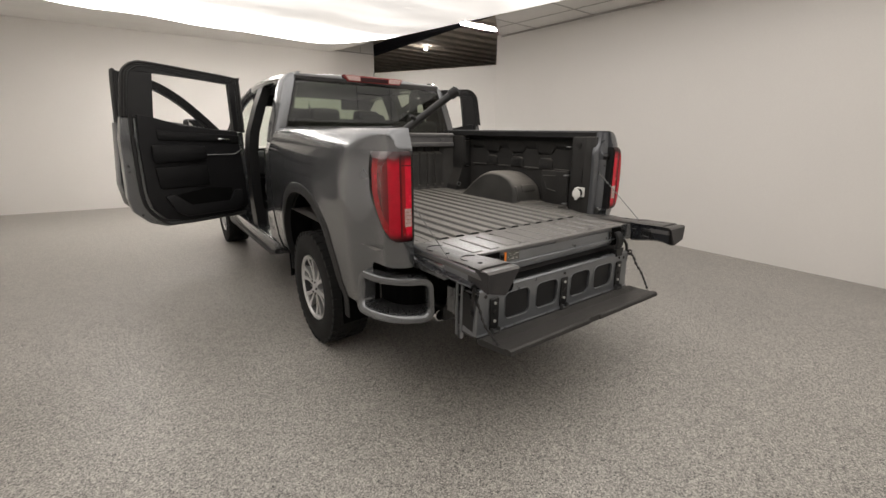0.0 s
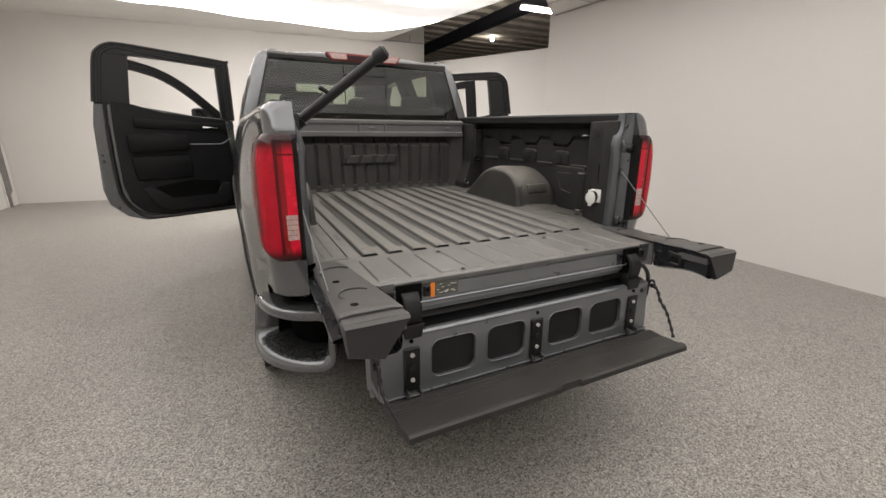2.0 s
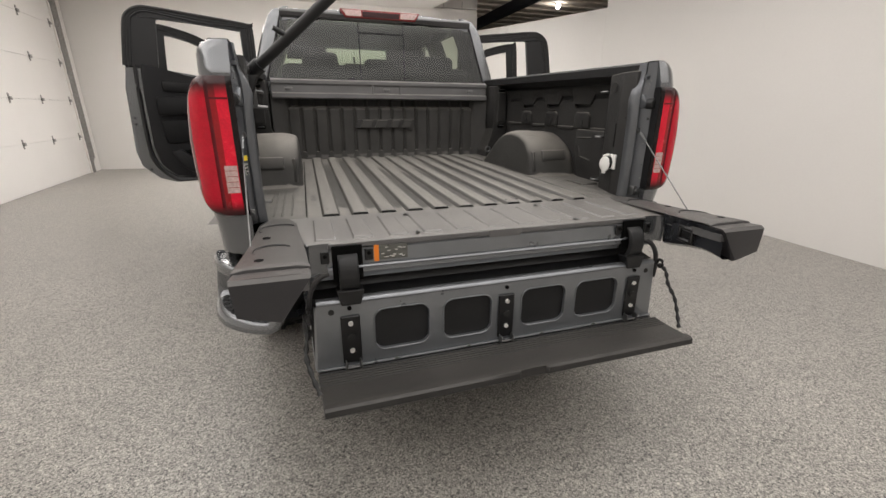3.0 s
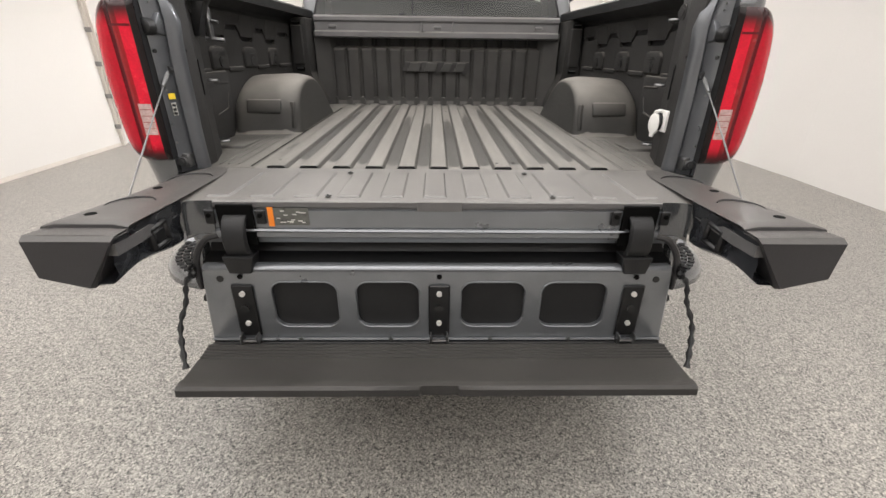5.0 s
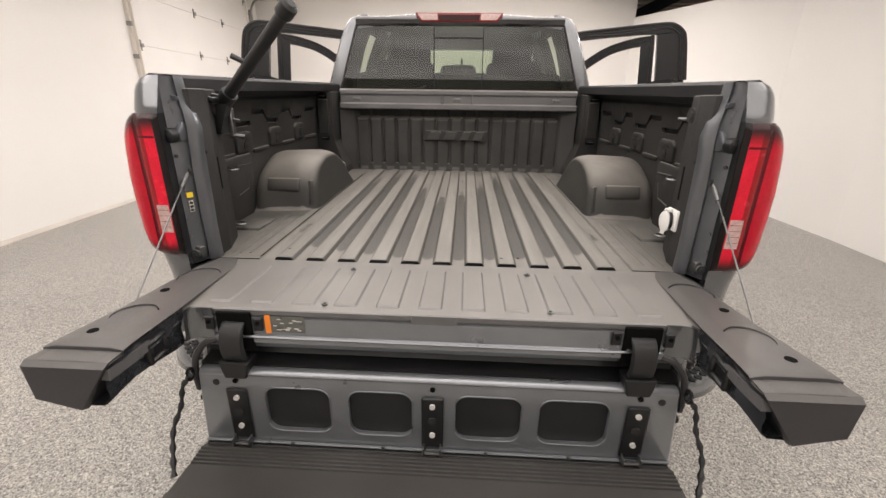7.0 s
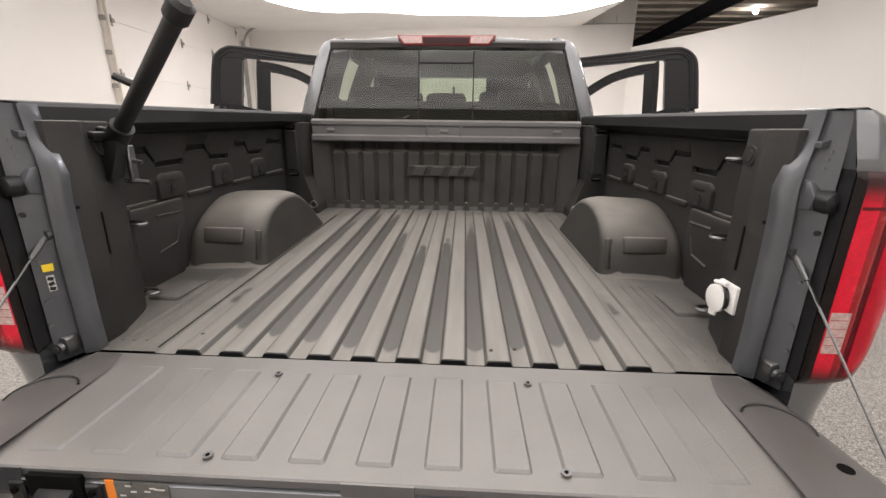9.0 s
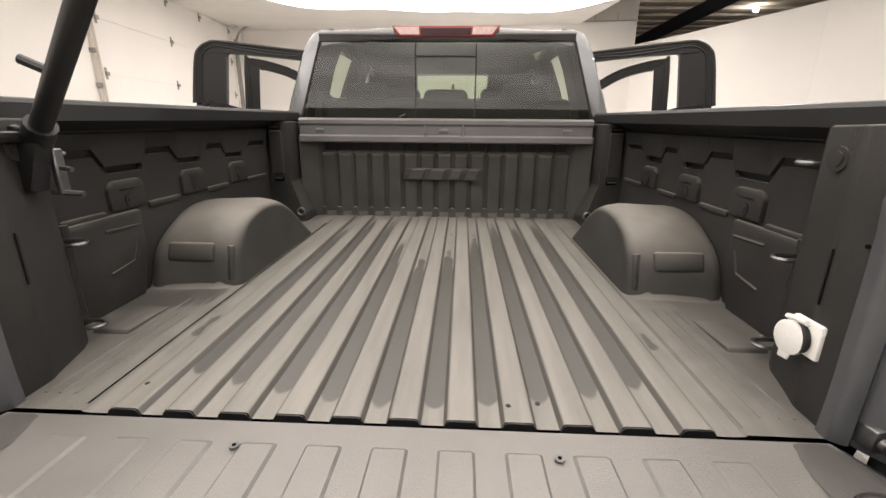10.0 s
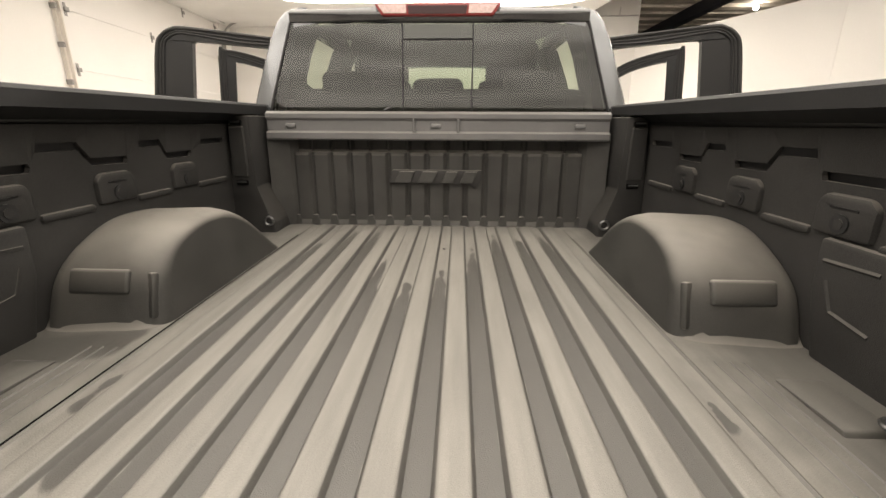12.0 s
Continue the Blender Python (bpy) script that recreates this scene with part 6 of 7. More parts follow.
def cab():
    """Cab shell: roof, pillars, rear window, sills, nose."""
    # back panel frame: body-coloured pillars each side of the glass
    for s in (-1, 1):
        bm = B()
        rows = []
        for z, xi, xo, y in ((1.42, 0.845, 0.955, 1.90), (1.50, 0.845, 0.94, 1.905), (1.60, 0.815, 0.91, 1.912), (1.72, 0.778, 0.872, 1.922), (1.84, 0.74, 0.832, 1.935), (1.92, 0.712, 0.798, 1.948), (1.965, 0.69, 0.765, 1.962), (1.99, 0.65, 0.70, 1.985)):
            rows.append([(s * xi, y + 0.05, z), (s * xi, y, z), (s * (xi + xo) / 2, y - 0.002, z), (s * (xo - 0.015), y + 0.006, z), (s * xo, y + 0.03, z), (s * (xo + 0.006), y + 0.16, z), (s * (xo - 0.05), y + 0.20, z)])
        loft(bm, rows, closed=False)
        part("rear_pillar", bm, PAINT, TRUCK, smooth=True)
        # cab quarter below, behind the rear door
        bm = B()
        rows = []
        for z in (0.50, 0.62, 0.80, 1.0, 1.18, 1.28, 1.35, 1.44):
            w = lerp_table(BODY_W, z)
            yf = 2.10 + 0.22 * max(0, 0.95 - z) if z < 0.95 else 2.10
            yf = 2.08 if z > 0.95 else 2.08 + 0.16 * (0.95 - z) / 0.45
            rows.append([(s * (w - 0.09), 1.905, z), (s * w, 1.91, z), (s * w, yf - 0.02, z), (s * (w - 0.015), yf, z), (s * (w - 0.12), yf + 0.02, z)])
        loft(bm, rows, closed=False)
        part("cab_quarter", bm, PAINT, TRUCK, smooth=True)
        # middle and front pillars, sill
        bm = B()
        rows = []
        for z, x, y in ((0.50, 0.94, 2.99), (0.9, 0.96, 2.985), (1.3, 0.955, 2.975), (1.5, 0.925, 2.965), (1.75, 0.84, 2.96), (1.93, 0.765, 2.955), (1.98, 0.70, 2.955)):
            rows.append([(s * x, y - 0.14, z), (s * x, y + 0.065, z), (s * (x - 0.11), y + 0.06, z), (s * (x - 0.09), y - 0.135, z)])
        loft(bm, rows)
        part("middle_pillar", bm, BLACK, TRUCK, smooth=True)
        bm = B()
        tube(bm, smooth_path([(s * 0.90, 4.45, 1.35), (s * 0.86, 4.15, 1.55), (s * 0.80, 3.75, 1.80), (s * 0.72, 3.40, 1.945)], 5), 0.045, 8)
        part("windscreen_pillar", bm, PAINT, TRUCK, smooth=True)
        bm = B()
        box(bm, min(s * 0.82, s * 0.985), max(s * 0.82, s * 0.985), 2.06, 4.28, 0.42, 0.56, 0.03, None, 2)
        part("sill", bm, PAINT, TRUCK, smooth=True)
        bm = B()
        tube(bm, [(s * 0.97, 2.05, 0.46), (s * 0.985, 2.2, 0.43), (s * 0.985, 4.1, 0.43), (s * 0.97, 4.25, 0.46)], 0.024, 8)
        part("side_step", bm, FRAMEB, TRUCK, "black tubular side step", smooth=True)
        # roof side rail
        bm = B()
        tube(bm, smooth_path([(s * 0.72, 2.05, 1.945), (s * 0.735, 2.5, 1.965), (s * 0.735, 3.0, 1.965), (s * 0.72, 3.45, 1.94)], 5), 0.036, 8)
        part("roof_rail", bm, PAINT, TRUCK, smooth=True)
        # seal round the rear door opening
        bm = B()
        tube(bm, smooth_path([(s * 0.90, 2.15, 0.60), (s * 0.90, 2.11, 0.95), (s * 0.895, 2.12, 1.40), (s * 0.84, 2.13, 1.65), (s * 0.75, 2.15, 1.90), (s * 0.70, 2.30, 1.94), (s * 0.70, 2.85, 1.945)], 5), 0.012, 6)
        part("door_seal", bm, BLACK, TRUCK, "black rubber door seal")
    # roof
    bm = B()
    rows = []
    for y, z, w in ((1.940, 1.972, 0.70), (1.955, 1.989, 0.705), (1.99, 1.997, 0.715), (2.10, 2.003, 0.725), (2.6, 2.012, 0.735), (3.1, 2.010, 0.735), (3.4, 1.985, 0.72), (3.52, 1.955, 0.70)):
        rows.append([(w * k / 6, y, z - 0.045 * abs(k / 6) ** 3) for k in range(-6, 7)])
    loft(bm, rows, closed=False)
    lo = list(bm.faces)
    r = bmesh.ops.extrude_face_region(bm, geom=lo)
    for v in r["geom"]:
        if isinstance(v, bmesh.types.BMVert):
            v.co.z -= 0.035
    part("roof", bm, PAINT, TRUCK, smooth=True)
    bm = B()
    rows = [[(0.66 * k / 4, y, z) for k in range(-4, 5)] for y, z in ((2.0, 1.93), (2.6, 1.955), (3.45, 1.92))]
    loft(bm, rows, closed=False)
    part("headliner", bm, INTERIOR2, TRUCK)
    # rear window
    bm = B()
    def gp(x, z):
        return (x, 1.905 + 0.09 * (z - 1.50), z)
    def pane(x0b, x1b, x0t, x1t, z0, z1):
        bm = B()
        rows = [[gp(x0b + (x1b - x0b) * k / 4 + ((x0t - x0b) * (1 - k / 4) + (x1t - x1b) * k / 4) * t, z0 + (z1 - z0) * t) for k in range(5)] for t in (0, 0.5, 1)]
        loft(bm, rows, closed=False)
        return bm
    p = part("rear_window", pane(-0.838, 0.838, -0.708, 0.708, 1.497, 1.915), GLASS, TRUCK, "tinted sliding rear window", smooth=True)
    p.visible_shadow = False
    bm = B()
    for x in (-0.17, 0.17):
        tube(bm, [gp(x, 1.505), gp(x, 1.91)], 0.0045, 5)
    tube(bm, [gp(-0.17, 1.838), gp(0.17, 1.838)], 0.005, 5)
    part("slider_frame", bm, BLACK, p, "thin black slider frame")
    bm = B()
    tube(bm, [gp(-0.842, 1.495), gp(-0.715, 1.915)], 0.007, 6)
    tube(bm, [gp(0.842, 1.495), gp(0.715, 1.915)], 0.007, 6)
    tube(bm, [gp(-0.842, 1.495), gp(0.842, 1.495)], 0.006, 6)
    part("window_seal", bm, BLACK, p)
    bm = B()
    tube(bm, [(-0.262, 1.885, 1.508), (-0.225, 1.885, 1.524)], 0.009, 6)
    part("washer_nozzle", bm, BLACK, p, "small black nozzle")
    # black band above the glass and the high brake lamp
    bm = B()
    prism(bm, [(1.93, 1.912), (1.925, 1.955), (1.945, 1.972), (2.0, 1.978), (2.0, 1.915)], "x", -0.715, 0.715, 0.004)
    part("roof_spoiler", bm, GLOSSB, TRUCK, "black band above the rear window", smooth=True)
    bm = B()
    prism(bm, [(-0.262, 1.934), (0.262, 1.934), (0.300, 1.990), (-0.300, 1.990)], "y", 1.908, 1.99, 0.006)
    ch = part("high_brake_lamp", bm, PINKLENS, TRUCK, "red high brake lamp with clear ends", smooth=True)
    bm = B()
    prism(bm, [(-0.135, 1.941), (0.135, 1.941), (0.14, 1.976), (-0.14, 1.976)], "y", 1.904, 1.909)
    part("lamp_centre", bm, DARKRED, ch, "dark red centre lens")
    for s in (-1, 1):
        bm = B()
        prism(bm, [(s * 0.145, 1.944), (s * 0.252, 1.944), (s * 0.284, 1.983), (s * 0.148, 1.983)], "y", 1.904, 1.909)
        part("cargo_lens", bm, CLEARLENS, ch, "clear cargo lens")
    # lower back of the cab
    bm = B()
    box(bm, -0.90, 0.90, 1.903, 1.93, 0.45, 1.495)
    part("cab_back", bm, PAINT, TRUCK)
    # cab floor and tunnel
    bm = B()
    box(bm, -0.86, 0.86, 1.95, 4.4, 0.46, 0.52)
    box(bm, -0.86, 0.86, 4.30, 4.40, 0.5, 1.30)
    part("cab_floor", bm, INTERIOR, TRUCK)
    # windscreen
    bm = B()
    rows = [[(w * k / 4, y + 0.06 * (1 - (k / 4) ** 2), z) for k in range(-4, 5)] for y, z, w in ((4.42, 1.34, 0.84), (3.95, 1.66, 0.80), (3.50, 1.93, 0.70))]
    loft(bm, rows, closed=False)
    ws = part("windscreen", bm, CLEAR, TRUCK, "clear windscreen", smooth=True)
    ws.visible_shadow = False
    # nose: wings and bonnet
    bm = B()
    rows = []
    for y, w, z in ((4.28, 1.0, 1.30), (4.45, 1.01, 1.31), (4.9, 1.015, 1.30), (5.35, 1.0, 1.26), (5.55, 0.96, 1.18), (5.60, 0.90, 1.0)):
        rows.append([(-w, y, 0.95), (-w, y, z - 0.14), (-w * 0.95, y, z - 0.05), (-w * 0.7, y, z + 0.01), (0, y, z + 0.04), (w * 0.7, y, z + 0.01), (w * 0.95, y, z - 0.05), (w, y, z - 0.14), (w, y, 0.95)])
    loft(bm, rows, closed=False)
    part("bonnet", bm, PAINT, TRUCK, smooth=True)
    bm = B()
    box(bm, -0.95, 0.95, 5.45, 5.60, 0.45, 1.12, 0.04, None, 2)
    part("front_end", bm, BLACK, TRUCK)
    # frame and axle; the near-black colour also carries the underbody's shade
    bm = B()
    box(bm, -0.55, 0.55, 0.2, 5.4, 0.45, 0.62)
    box(bm, -0.80, 0.80, 0.2, 1.88, 0.70, 0.86)
    box(bm, -0.62, 0.62, 1.0, 1.17, 0.34, 0.50, 0.04)
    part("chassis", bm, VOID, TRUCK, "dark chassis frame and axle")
    for s in (-1, 1):
        bm = B()
        box(bm, min(s * 0.55, s * 0.80), max(s * 0.55, s * 0.80), 5.3, 5.5, 0.5, 0.9)
        part("wing_liner", bm, VOID, TRUCK)


def seats():
    def seat(x, y, w, back_h, head=True, name="front_seat"):
        bm = B()
        box(bm, x - w / 2, x + w / 2, y, y + 0.50, 0.78, 0.94, 0.05, None, 3)
        st = part(name, bm, INTERIOR2, TRUCK, "black leather seat", smooth=True)
        bm = B()
        m = Matrix.Translation((x, y + 0.02, 0.90)) @ Matrix.Rotation(radians(12), 4, "X")
        box(bm, -w / 2, w / 2, -0.14, 0.0, 0, back_h, 0.05, m, 3)
        part("backrest", bm, INTERIOR2, st, smooth=True)
        if head:
            bm = B()
            box(bm, -0.16, 0.16, -0.12, -0.01, back_h + 0.05, back_h + 0.29, 0.05, m, 3)
            h = part("headrest", bm, INTERIOR2, st, smooth=True)
            bm = B()
            for dx in (-0.06, 0.06):
                tube(bm, [m @ Vector((dx, -0.06, back_h - 0.02)), m @ Vector((dx, -0.06, back_h + 0.1))], 0.007, 6)
            part("headrest_post", bm, CHROME, h)
    for x in (-0.40, 0.40):
        seat(x, 3.15, 0.52, 0.60)
    bm = B()
    box(bm, -0.70, 0.70, 2.16, 2.64, 0.80, 0.96, 0.05, None, 3)
    rs = part("rear_bench", bm, INTERIOR2, TRUCK, "black leather rear bench", smooth=True)
    bm = B()
    m = Matrix.Translation((0, 2.16, 0.9)) @ Matrix.Rotation(radians(8), 4, "X")
    box(bm, -0.74, 0.74, -0.13, 0.0, 0, 0.735, 0.05, m, 3)
    part("backrest", bm, INTERIOR2, rs, smooth=True)
    for x, top in ((-0.46, 0.82), (0.0, 0.785), (0.46, 0.82)):
        bm = B()
        box(bm, x - 0.13, x + 0.13, -0.11, -0.01, 0.60, top, 0.04, m, 3)
        part("headrest", bm, INTERIOR2, rs, smooth=True)
    bm = B()
    prism(bm, [(3.95, 1.0), (4.05, 1.22), (4.15, 1.28), (4.42, 1.30), (4.42, 0.9)], "x", -0.82, 0.82, 0.02)
    part("dashboard", bm, INTERIOR, TRUCK, "black dashboard", smooth=True)
    bm = B()
    path = [(-0.40 + 0.18 * math.cos(q), 3.82 + 0.07 * math.sin(q), 1.20 + 0.17 * math.sin(q)) for q in [k * math.pi / 10 for k in range(20)]]
    tube(bm, path, 0.016, 6, closed=True)
    tube(bm, [(-0.40, 3.82, 1.20), (-0.40, 4.1, 1.12)], 0.03, 8)
    box(bm, -0.55, -0.25, 3.80, 3.83, 1.17, 1.22, 0.01)
    part("steering_wheel", bm, INTERIOR, TRUCK, "black steering wheel", smooth=True)
    bm = B()
    box(bm, -0.115, 0.115, 3.66, 3.69, 1.735, 1.795, 0.012, None, 2)
    tube(bm, [(0, 3.69, 1.78), (0, 3.74, 1.86)], 0.012, 6)
    mr = part("rear_view_mirror", bm, INTERIOR, TRUCK, "black interior rear-view mirror", smooth=True)
    for s in (-1, 1):
        bm = B()
        rows = [[(s * a, 1.96, z), (s * b, 2.22, z), (s * (b + 0.05), 2.24, z), (s * (a + 0.05), 1.98, z)] for a, b, z in ((0.80, 0.82, 1.40), (0.765, 0.78, 1.60), (0.715, 0.72, 1.80), (0.655, 0.655, 1.95))]
        loft(bm, rows, cap0=True, cap1=True)
        part("pillar_trim", bm, INTERIOR, TRUCK, "black rear pillar trim")
        bm = B()
        box(bm, s * 0.52 - 0.20, s * 0.52 + 0.20, 3.46, 3.48, 1.80, 1.94, 0.008)
        part("sun_visor", bm, INTERIOR2, TRUCK)


def door_map(s, hinge_y, ang, hx=0.95, stretch=1.0):
    """Door space: u from the hinge to the latch, w through the door (outside positive), z up."""
    a = radians(ang)
    def at(u, w, z):
        du, dv = Vector((s * math.cos(a), -math.sin(a), 0)), Vector((s * math.sin(a), math.cos(a), 0))
        p = Vector((s * hx, hinge_y, 0)) + du * u * stretch + dv * w
        return (p.x, p.y, z)
    return at


def slab(bm, at, outline, w0, w1, bevel=0.0):
    """An outline in (u, z) drawn out through the door from w0 to w1."""
    va = [bm.verts.new(at(u, w0, z)) for u, z in outline]
    vb = [bm.verts.new(at(u, w1, z)) for u, z in outline]
    fs = [bm.faces.new(va), bm.faces.new(vb)]
    n = len(outline)
    for i in range(n):
        j = (i + 1) % n
        fs.append(bm.faces.new((va[i], va[j], vb[j], vb[i])))
    if bevel:
        bmesh.ops.bevel(bm, geom=list({e for f in fs for e in f.edges}), offset=bevel, segments=2, affect="EDGES", profile=0.5)


def window_frame(at, outer, inner, door):
    """Pressed frame round a door window, with a rubber lip and two raised beads along it."""
    o = smooth_path([(u, z, 0) for u, z in outer], 4)
    i = smooth_path([(u, z, 0) for u, z in inner], 4)
    bm = B()
    va = [[bm.verts.new(at(p.x, w, p.y)) for p in ring] for ring, w in ((o, -0.012), (i, -0.012), (i, 0.045), (o, 0.045))]
    for q, w in zip(va, va[1:] + va[:1]):
        for k in range(len(q) - 1):
            bm.faces.new((q[k], q[k + 1], w[k + 1], w[k]))
    f = part("window_frame", bm, FRAMEB, door, "dark window frame with grey rubber lips", smooth=True)
    for off, r, mt in ((0.0, 0.011, SEALG), (0.026, 0.006, SEALG), (0.048, 0.007, BLACK)):
        bm = B()
        tube(bm, [at((a + (b - a).normalized() * off).x, -0.014, (a + (b - a).normalized() * off).y) for a, b in zip(o, i)], r, 6)
        part("seal", bm, mt, f, smooth=True)
    return f


def rear_door(s):
    at = door_map(s, 2.86, 12.5, 0.955 if s < 0 else 0.93, 0.968)
    # outer skin and shell below the belt
    shell = [(0.03, 0.70), (0.82, 0.675), (0.95, 0.72), (1.06, 0.83), (1.085, 0.95), (1.06, 1.45), (1.03, 1.62), (0.76, 1.60), (0.12, 1.50), (0.03, 1.50)]
    bm = B()
    slab(bm, at, shell, 0.0, 0.10, 0.012)
    d = part("rear_door", bm, PAINT, TRUCK, "open grey rear door with black inner panel", smooth=True)
    # window frame
    frame_o = [(0.03, 1.50), (0.03, 1.96), (0.05, 1.99), (0.45, 2.025), (0.79, 2.05), (0.88, 2.04), (0.945, 1.998), (0.983, 1.92), (1.035, 1.62)]
    frame_i = [(0.125, 1.52), (0.125, 1.93), (0.135, 1.938), (0.45, 1.962), (0.72, 1.975), (0.745, 1.972), (0.755, 1.965), (0.758, 1.95), (0.80, 1.60)]
    f = window_frame(at, frame_o, frame_i, d)
    # inner trim panel
    bm = B()
    trim = [(0.06, 0.80), (0.16, 0.74), (0.68, 0.715), (0.82, 0.74), (0.915, 0.84), (0.945, 0.98), (0.94, 1.40), (0.925, 1.640), (0.80, 1.615), (0.60, 1.545), (0.10, 1.515)]
    slab(bm, at, trim, -0.028, 0.004, 0.012)
    tr = part("trim_panel", bm, INTERIOR2, d, "black moulded door trim", smooth=True)
    bm = B()
    slab(bm, at, [(0.42, 1.25), (0.865, 1.235), (0.865, 1.39), (0.75, 1.395), (0.42, 1.38)], -0.075, -0.025, 0.022)
    part("armrest", bm, INTERIOR, tr, "padded black armrest", smooth=True)
    bm = B()
    slab(bm, at, [(0.10, 1.40), (0.80, 1.43), (0.80, 1.52), (0.66, 1.50), (0.10, 1.475)], -0.042, -0.02, 0.012)
    part("upper_trim", bm, INTERIOR, tr, smooth=True)
    bm = B()
    slab(bm, at, [(0.42, 1.02), (0.84, 1.01), (0.86, 1.205), (0.42, 1.215)], -0.050, -0.02, 0.018)
    part("speaker_cover", bm, INTERIOR, tr, smooth=True)
    # map pocket
    bm = B()
    slab(bm, at, [(0.14, 0.80), (0.22, 0.765), (0.66, 0.755), (0.74, 0.80), (0.82, 0.95), (0.74, 0.965), (0.62, 0.845), (0.26, 0.855), (0.20, 0.96), (0.13, 0.96)], -0.072, -0.02, 0.012)
    part("map_pocket", bm, INTERIOR2, tr, "open door pocket", smooth=True)
    # near-black slab on the trim paints the shade inside the pocket
    bm = B()
    slab(bm, at, [(0.22, 0.86), (0.62, 0.85), (0.72, 0.95), (0.44, 1.0), (0.22, 0.98)], -0.033, -0.027)
    part("pocket_shade", bm, VOID, tr)
    bm = B()
    slab(bm, at, [(0.185, 1.425), (0.30, 1.43), (0.30, 1.448), (0.185, 1.443)], -0.056, -0.03, 0.005)
    part("door_handle", bm, CHROME, tr, "chrome door pull", smooth=True)
    bm = B()
    tube(bm, smooth_path([at(0.42, -0.062, 1.30), at(0.20, -0.068, 1.30), at(0.15, -0.068, 1.31), at(0.09, -0.05, 1.345)], 5), 0.005, 6)
    part("trim_strip", bm, STEEL, tr, "thin bright trim strip", smooth=True)
    # painted latch edge with seal and screws
    bm = B()
    tube(bm, smooth_path([at(0.962, -0.010, 1.63), at(0.975, -0.010, 1.4), at(0.982, -0.010, 1.0), at(0.955, -0.010, 0.85), at(0.85, -0.010, 0.728), at(0.70, -0.010, 0.698), at(0.10, -0.010, 0.72)], 6), 0.016, 6)
    part("seal", bm, BLACK, d, smooth=True)
    for u, z in ((1.04, 1.22), (1.04, 1.17), (1.0, 0.80)):
        bm = B()
        disc(bm, at(u, 0.002, z), Vector(at(0, -1, 0)) - Vector(at(0, 0, 0)), 0.009, 0.006, 8)
        part("screw", bm, BLACK, d)


def front_door(s):
    at = door_map(s, 3.98, 24.0, 0.955, 1.03)
    bm = B()
    slab(bm, at, [(0.03, 0.70), (1.0, 0.68), (1.12, 0.80), (1.15, 1.0), (1.09, 1.60), (0.03, 1.47)], 0.0, 0.10, 0.012)
    d = part("front_door", bm, PAINT, TRUCK, "open grey front door with black inner panel", smooth=True)
    fo = [(0.03, 1.47), (0.10, 1.55), (0.28, 1.72), (0.46, 1.87), (0.66, 1.985), (0.88, 2.045), (1.02, 2.06), (1.055, 2.05), (1.09, 1.60)]
    fi = [(0.17, 1.50), (0.20, 1.545), (0.34, 1.68), (0.50, 1.81), (0.68, 1.915), (0.86, 1.965), (0.93, 1.972), (0.945, 1.96), (0.975, 1.57)]
    f = window_frame(at, fo, fi, d)
    bm = B()
    slab(bm, at, [(0.06, 0.75), (0.95, 0.74), (1.02, 0.85), (1.02, 1.60), (0.06, 1.50)], -0.028, 0.004, 0.012)
    tr = part("trim_panel", bm, INTERIOR2, d, "black moulded door trim", smooth=True)
    bm = B()
    slab(bm, at, [(0.30, 1.18), (0.95, 1.18), (0.95, 1.32), (0.30, 1.32)], -0.08, -0.02, 0.02)
    part("armrest", bm, INTERIOR, tr, smooth=True)
    # side mirror
    bm = B()
    c = Vector(at(0.27, 0.16, 1.575))
    mm = Matrix.Translation(c) @ Matrix.Rotation(radians(-s * 24), 4, "Z")
    box(bm, -0.10, 0.10, -0.05, 0.06, -0.085, 0.085, 0.035, mm, 3)
    tube(bm, [c, Vector(at(0.2, 0.06, 1.50))], 0.03, 8)
    mi = part("side_mirror", bm, BLACK, d, "black side mirror", smooth=True)
    bm = B()
    box(bm, -0.085, 0.085, -0.054, -0.0505, -0.07, 0.07, 0.0, mm)
    part("mirror_glass", bm, MIRROR, mi)


cab()
seats()
for s in (-1, 1):
    rear_door(s)
    front_door(s)


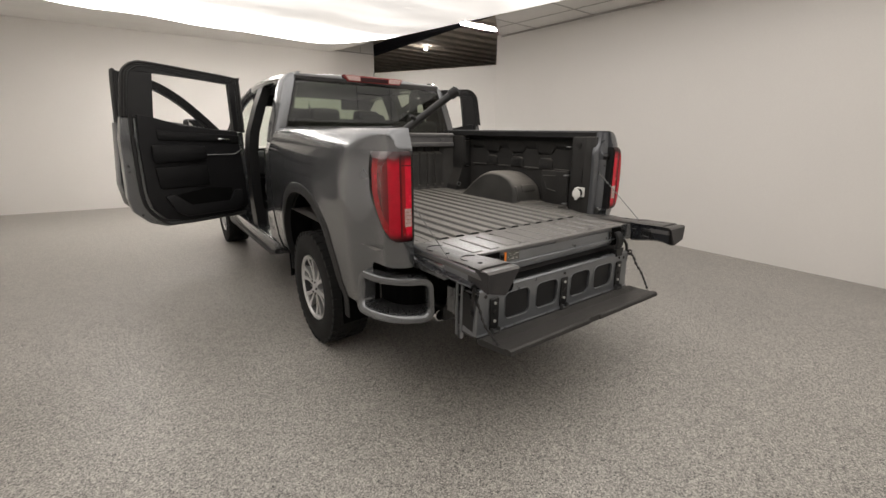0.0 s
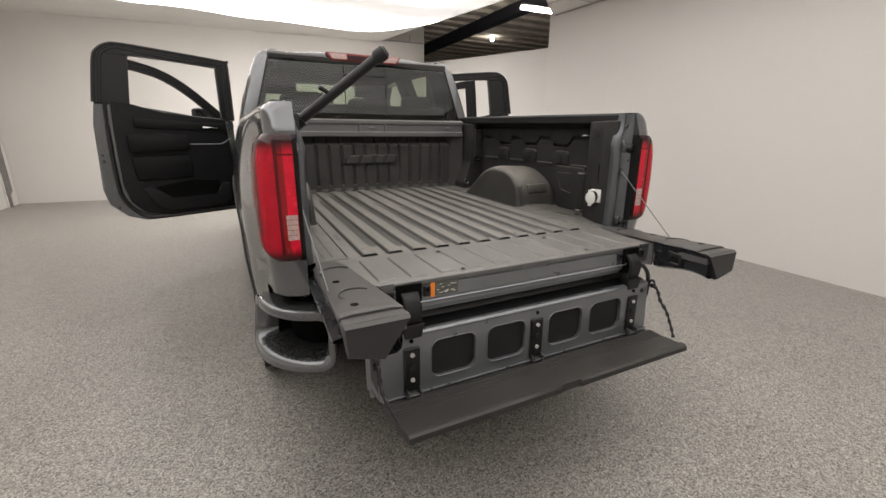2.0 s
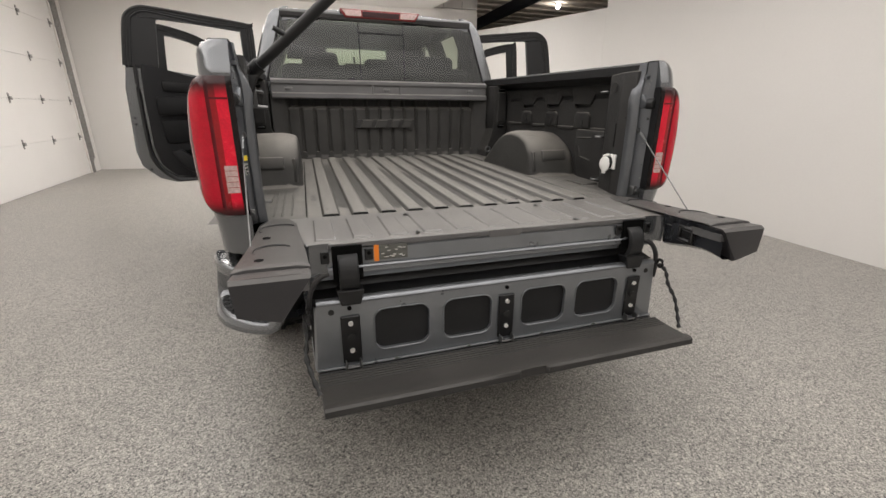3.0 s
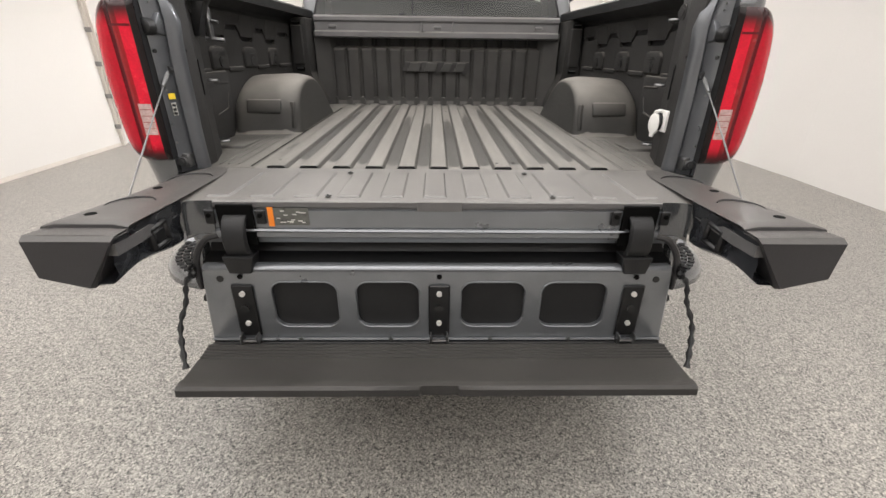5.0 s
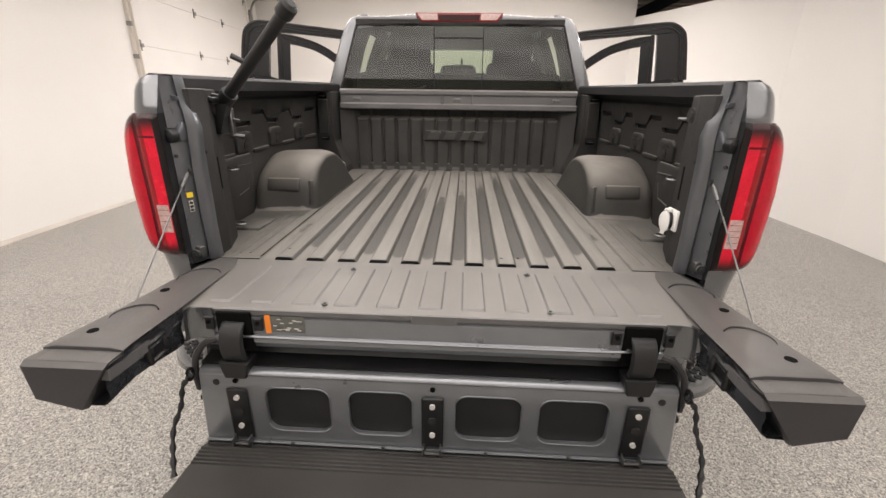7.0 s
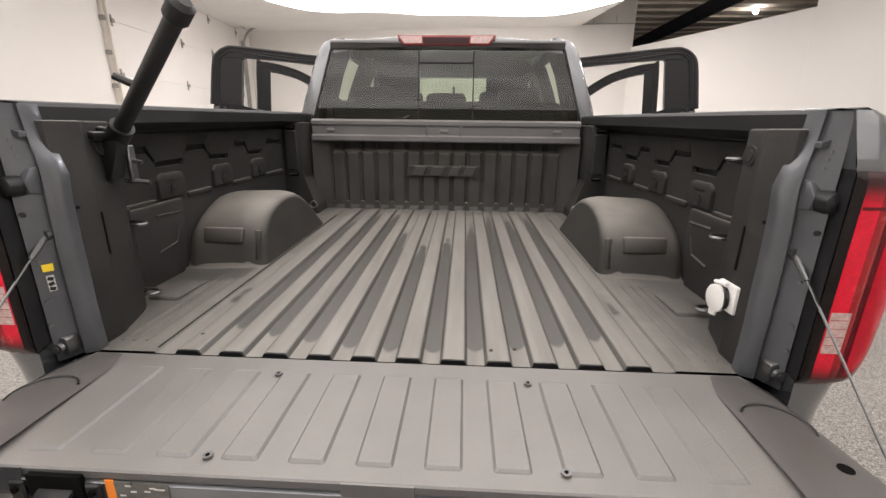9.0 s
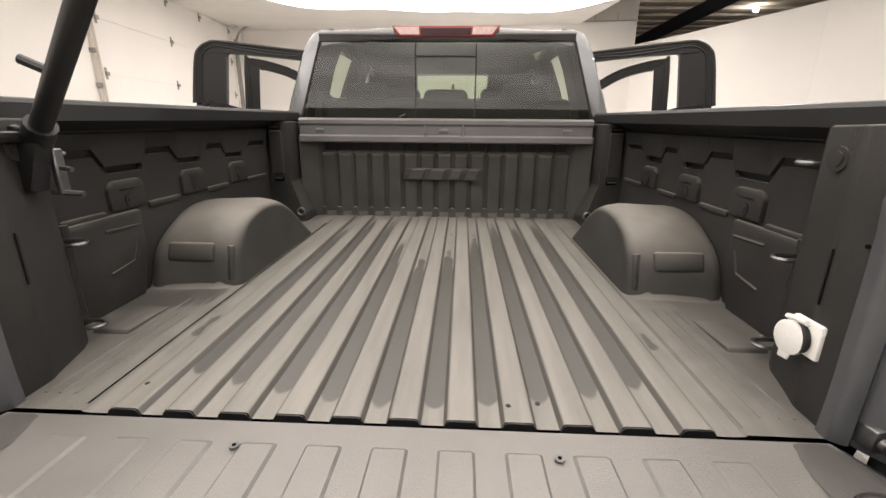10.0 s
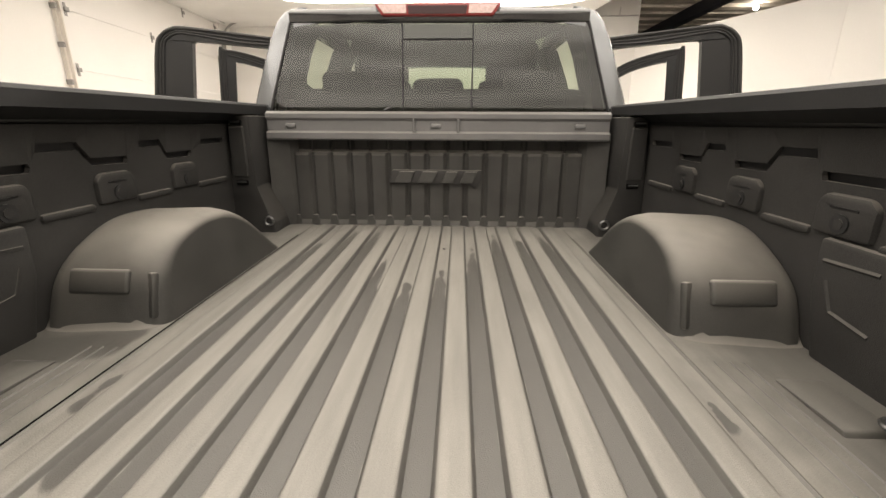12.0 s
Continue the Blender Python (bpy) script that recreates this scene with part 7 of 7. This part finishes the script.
def cover_strut():
    """Black folding arm of a load cover, left standing up on the rail."""
    a, b = Vector((-0.79, 0.262, 1.42)), Vector((-0.468, 0.105, 1.682))
    d = (b - a).normalized()
    t = thing("cover_arm", (-0.81, 0.255, 1.31), "black folding cover arm clamped upright on the bed rail", "cover arm")
    bm = B()
    tube(bm, [a, b], 0.0195, 14)
    part("arm_tube", bm, BLACK, t, smooth=True)
    bm = B()
    tube(bm, [b - d * 0.03, b - d * 0.02, b + d * 0.016, b + d * 0.026], [0.020, 0.027, 0.027, 0.016], 14)
    part("arm_end", bm, PLASTIC, t, smooth=True)
    bm = B()
    m = a + d * 0.20
    tube(bm, [m, m + Vector((-0.05, -0.015, 0.025))], 0.009, 8)
    part("arm_peg", bm, BLACK, t)
    bm = B()
    tube(bm, [a - d * 0.03, a + d * 0.05], 0.028, 12)
    part("arm_socket", bm, BLACK, t, smooth=True)
    # clamp under the rail
    bm = B()
    prism(bm, [(-0.85, 1.45), (-0.78, 1.445), (-0.765, 1.41), (-0.79, 1.37), (-0.80, 1.31), (-0.83, 1.31), (-0.835, 1.38)], "y", 0.235, 0.275, 0.006)
    tube(bm, [(-0.855, 0.20, 1.44), (-0.80, 0.20, 1.425), (-0.80, 0.27, 1.425)], 0.012, 8)
    part("rail_clamp", bm, BLACK, t, smooth=True)
    bm = B()
    box(bm, -0.80, -0.785, 0.285, 0.31, 1.30, 1.40, 0.003)
    tube(bm, [(-0.80, 0.295, 1.36), (-0.76, 0.295, 1.355)], 0.006, 8)
    tube(bm, [(-0.81, 0.29, 1.305), (-0.75, 0.30, 1.30)], 0.007, 8)
    part("clamp_bolt", bm, STEEL, t, "bright clamp bolt", smooth=True)
    for pts in ([(-0.887, 0.25, 1.441), (-0.845, 0.245, 1.44), (-0.807, 0.245, 1.442)], [(-0.860, 0.245, 1.425), (-0.850, 0.24, 1.40), (-0.868, 0.245, 1.368), (-0.888, 0.25, 1.341)], [(-0.888, 0.25, 1.341), (-0.85, 0.245, 1.343), (-0.803, 0.245, 1.343)]):
        bm = B()
        tube(bm, smooth_path(pts, 4), 0.0075, 8)
        part("clamp_arm", bm, HINGE, t, "dull grey clamp arm", smooth=True)
    for c in ((-0.887, 0.235, 1.441), (-0.888, 0.235, 1.341)):
        bm = B()
        disc(bm, c, (0, -1, 0), 0.014, 0.02, 12)
        part("clamp_bolt", bm, HINGE, t, smooth=True)


cover_strut()


def outlet():
    """White flip-lid power outlet on the right rear pillar."""
    bm = B()
    box(bm, 0.784, 0.796, 0.136, 0.208, 1.024, 1.096, 0.004, None, 2)
    o = part("power_outlet", bm, WHITEP, TRUCK, "white power outlet with a round flip lid", smooth=True)
    bm = B()
    tube(bm, [(0.788, 0.178, 1.054), (0.780, 0.180, 1.054)], 0.030, 20)
    part("outlet_ring", bm, BLACK, o)
    # the lid hangs a little open
    bm = B()
    tube(bm, [(0.003, 0, 0), (-0.003, 0, 0), (-0.005, 0, 0)], [0.036, 0.036, 0.032], 24)
    prism(bm, [(-0.010, -0.046), (0.014, -0.048), (0.014, -0.022), (-0.014, -0.022)], "x", -0.004, 0.002, 0.002)
    bm.transform(Matrix.Translation((0.777, 0.196, 1.046)) @ Matrix.Rotation(radians(2), 4, "Z"))
    part("outlet_lid", bm, WHITEP, o, smooth=True)
    bm = B()
    tube(bm, [(0.786, 0.222, 1.082), (0.782, 0.200, 1.088), (0.779, 0.165, 1.092)], 0.006, 6)
    part("lid_hinge", bm, WHITEP, o)


outlet()
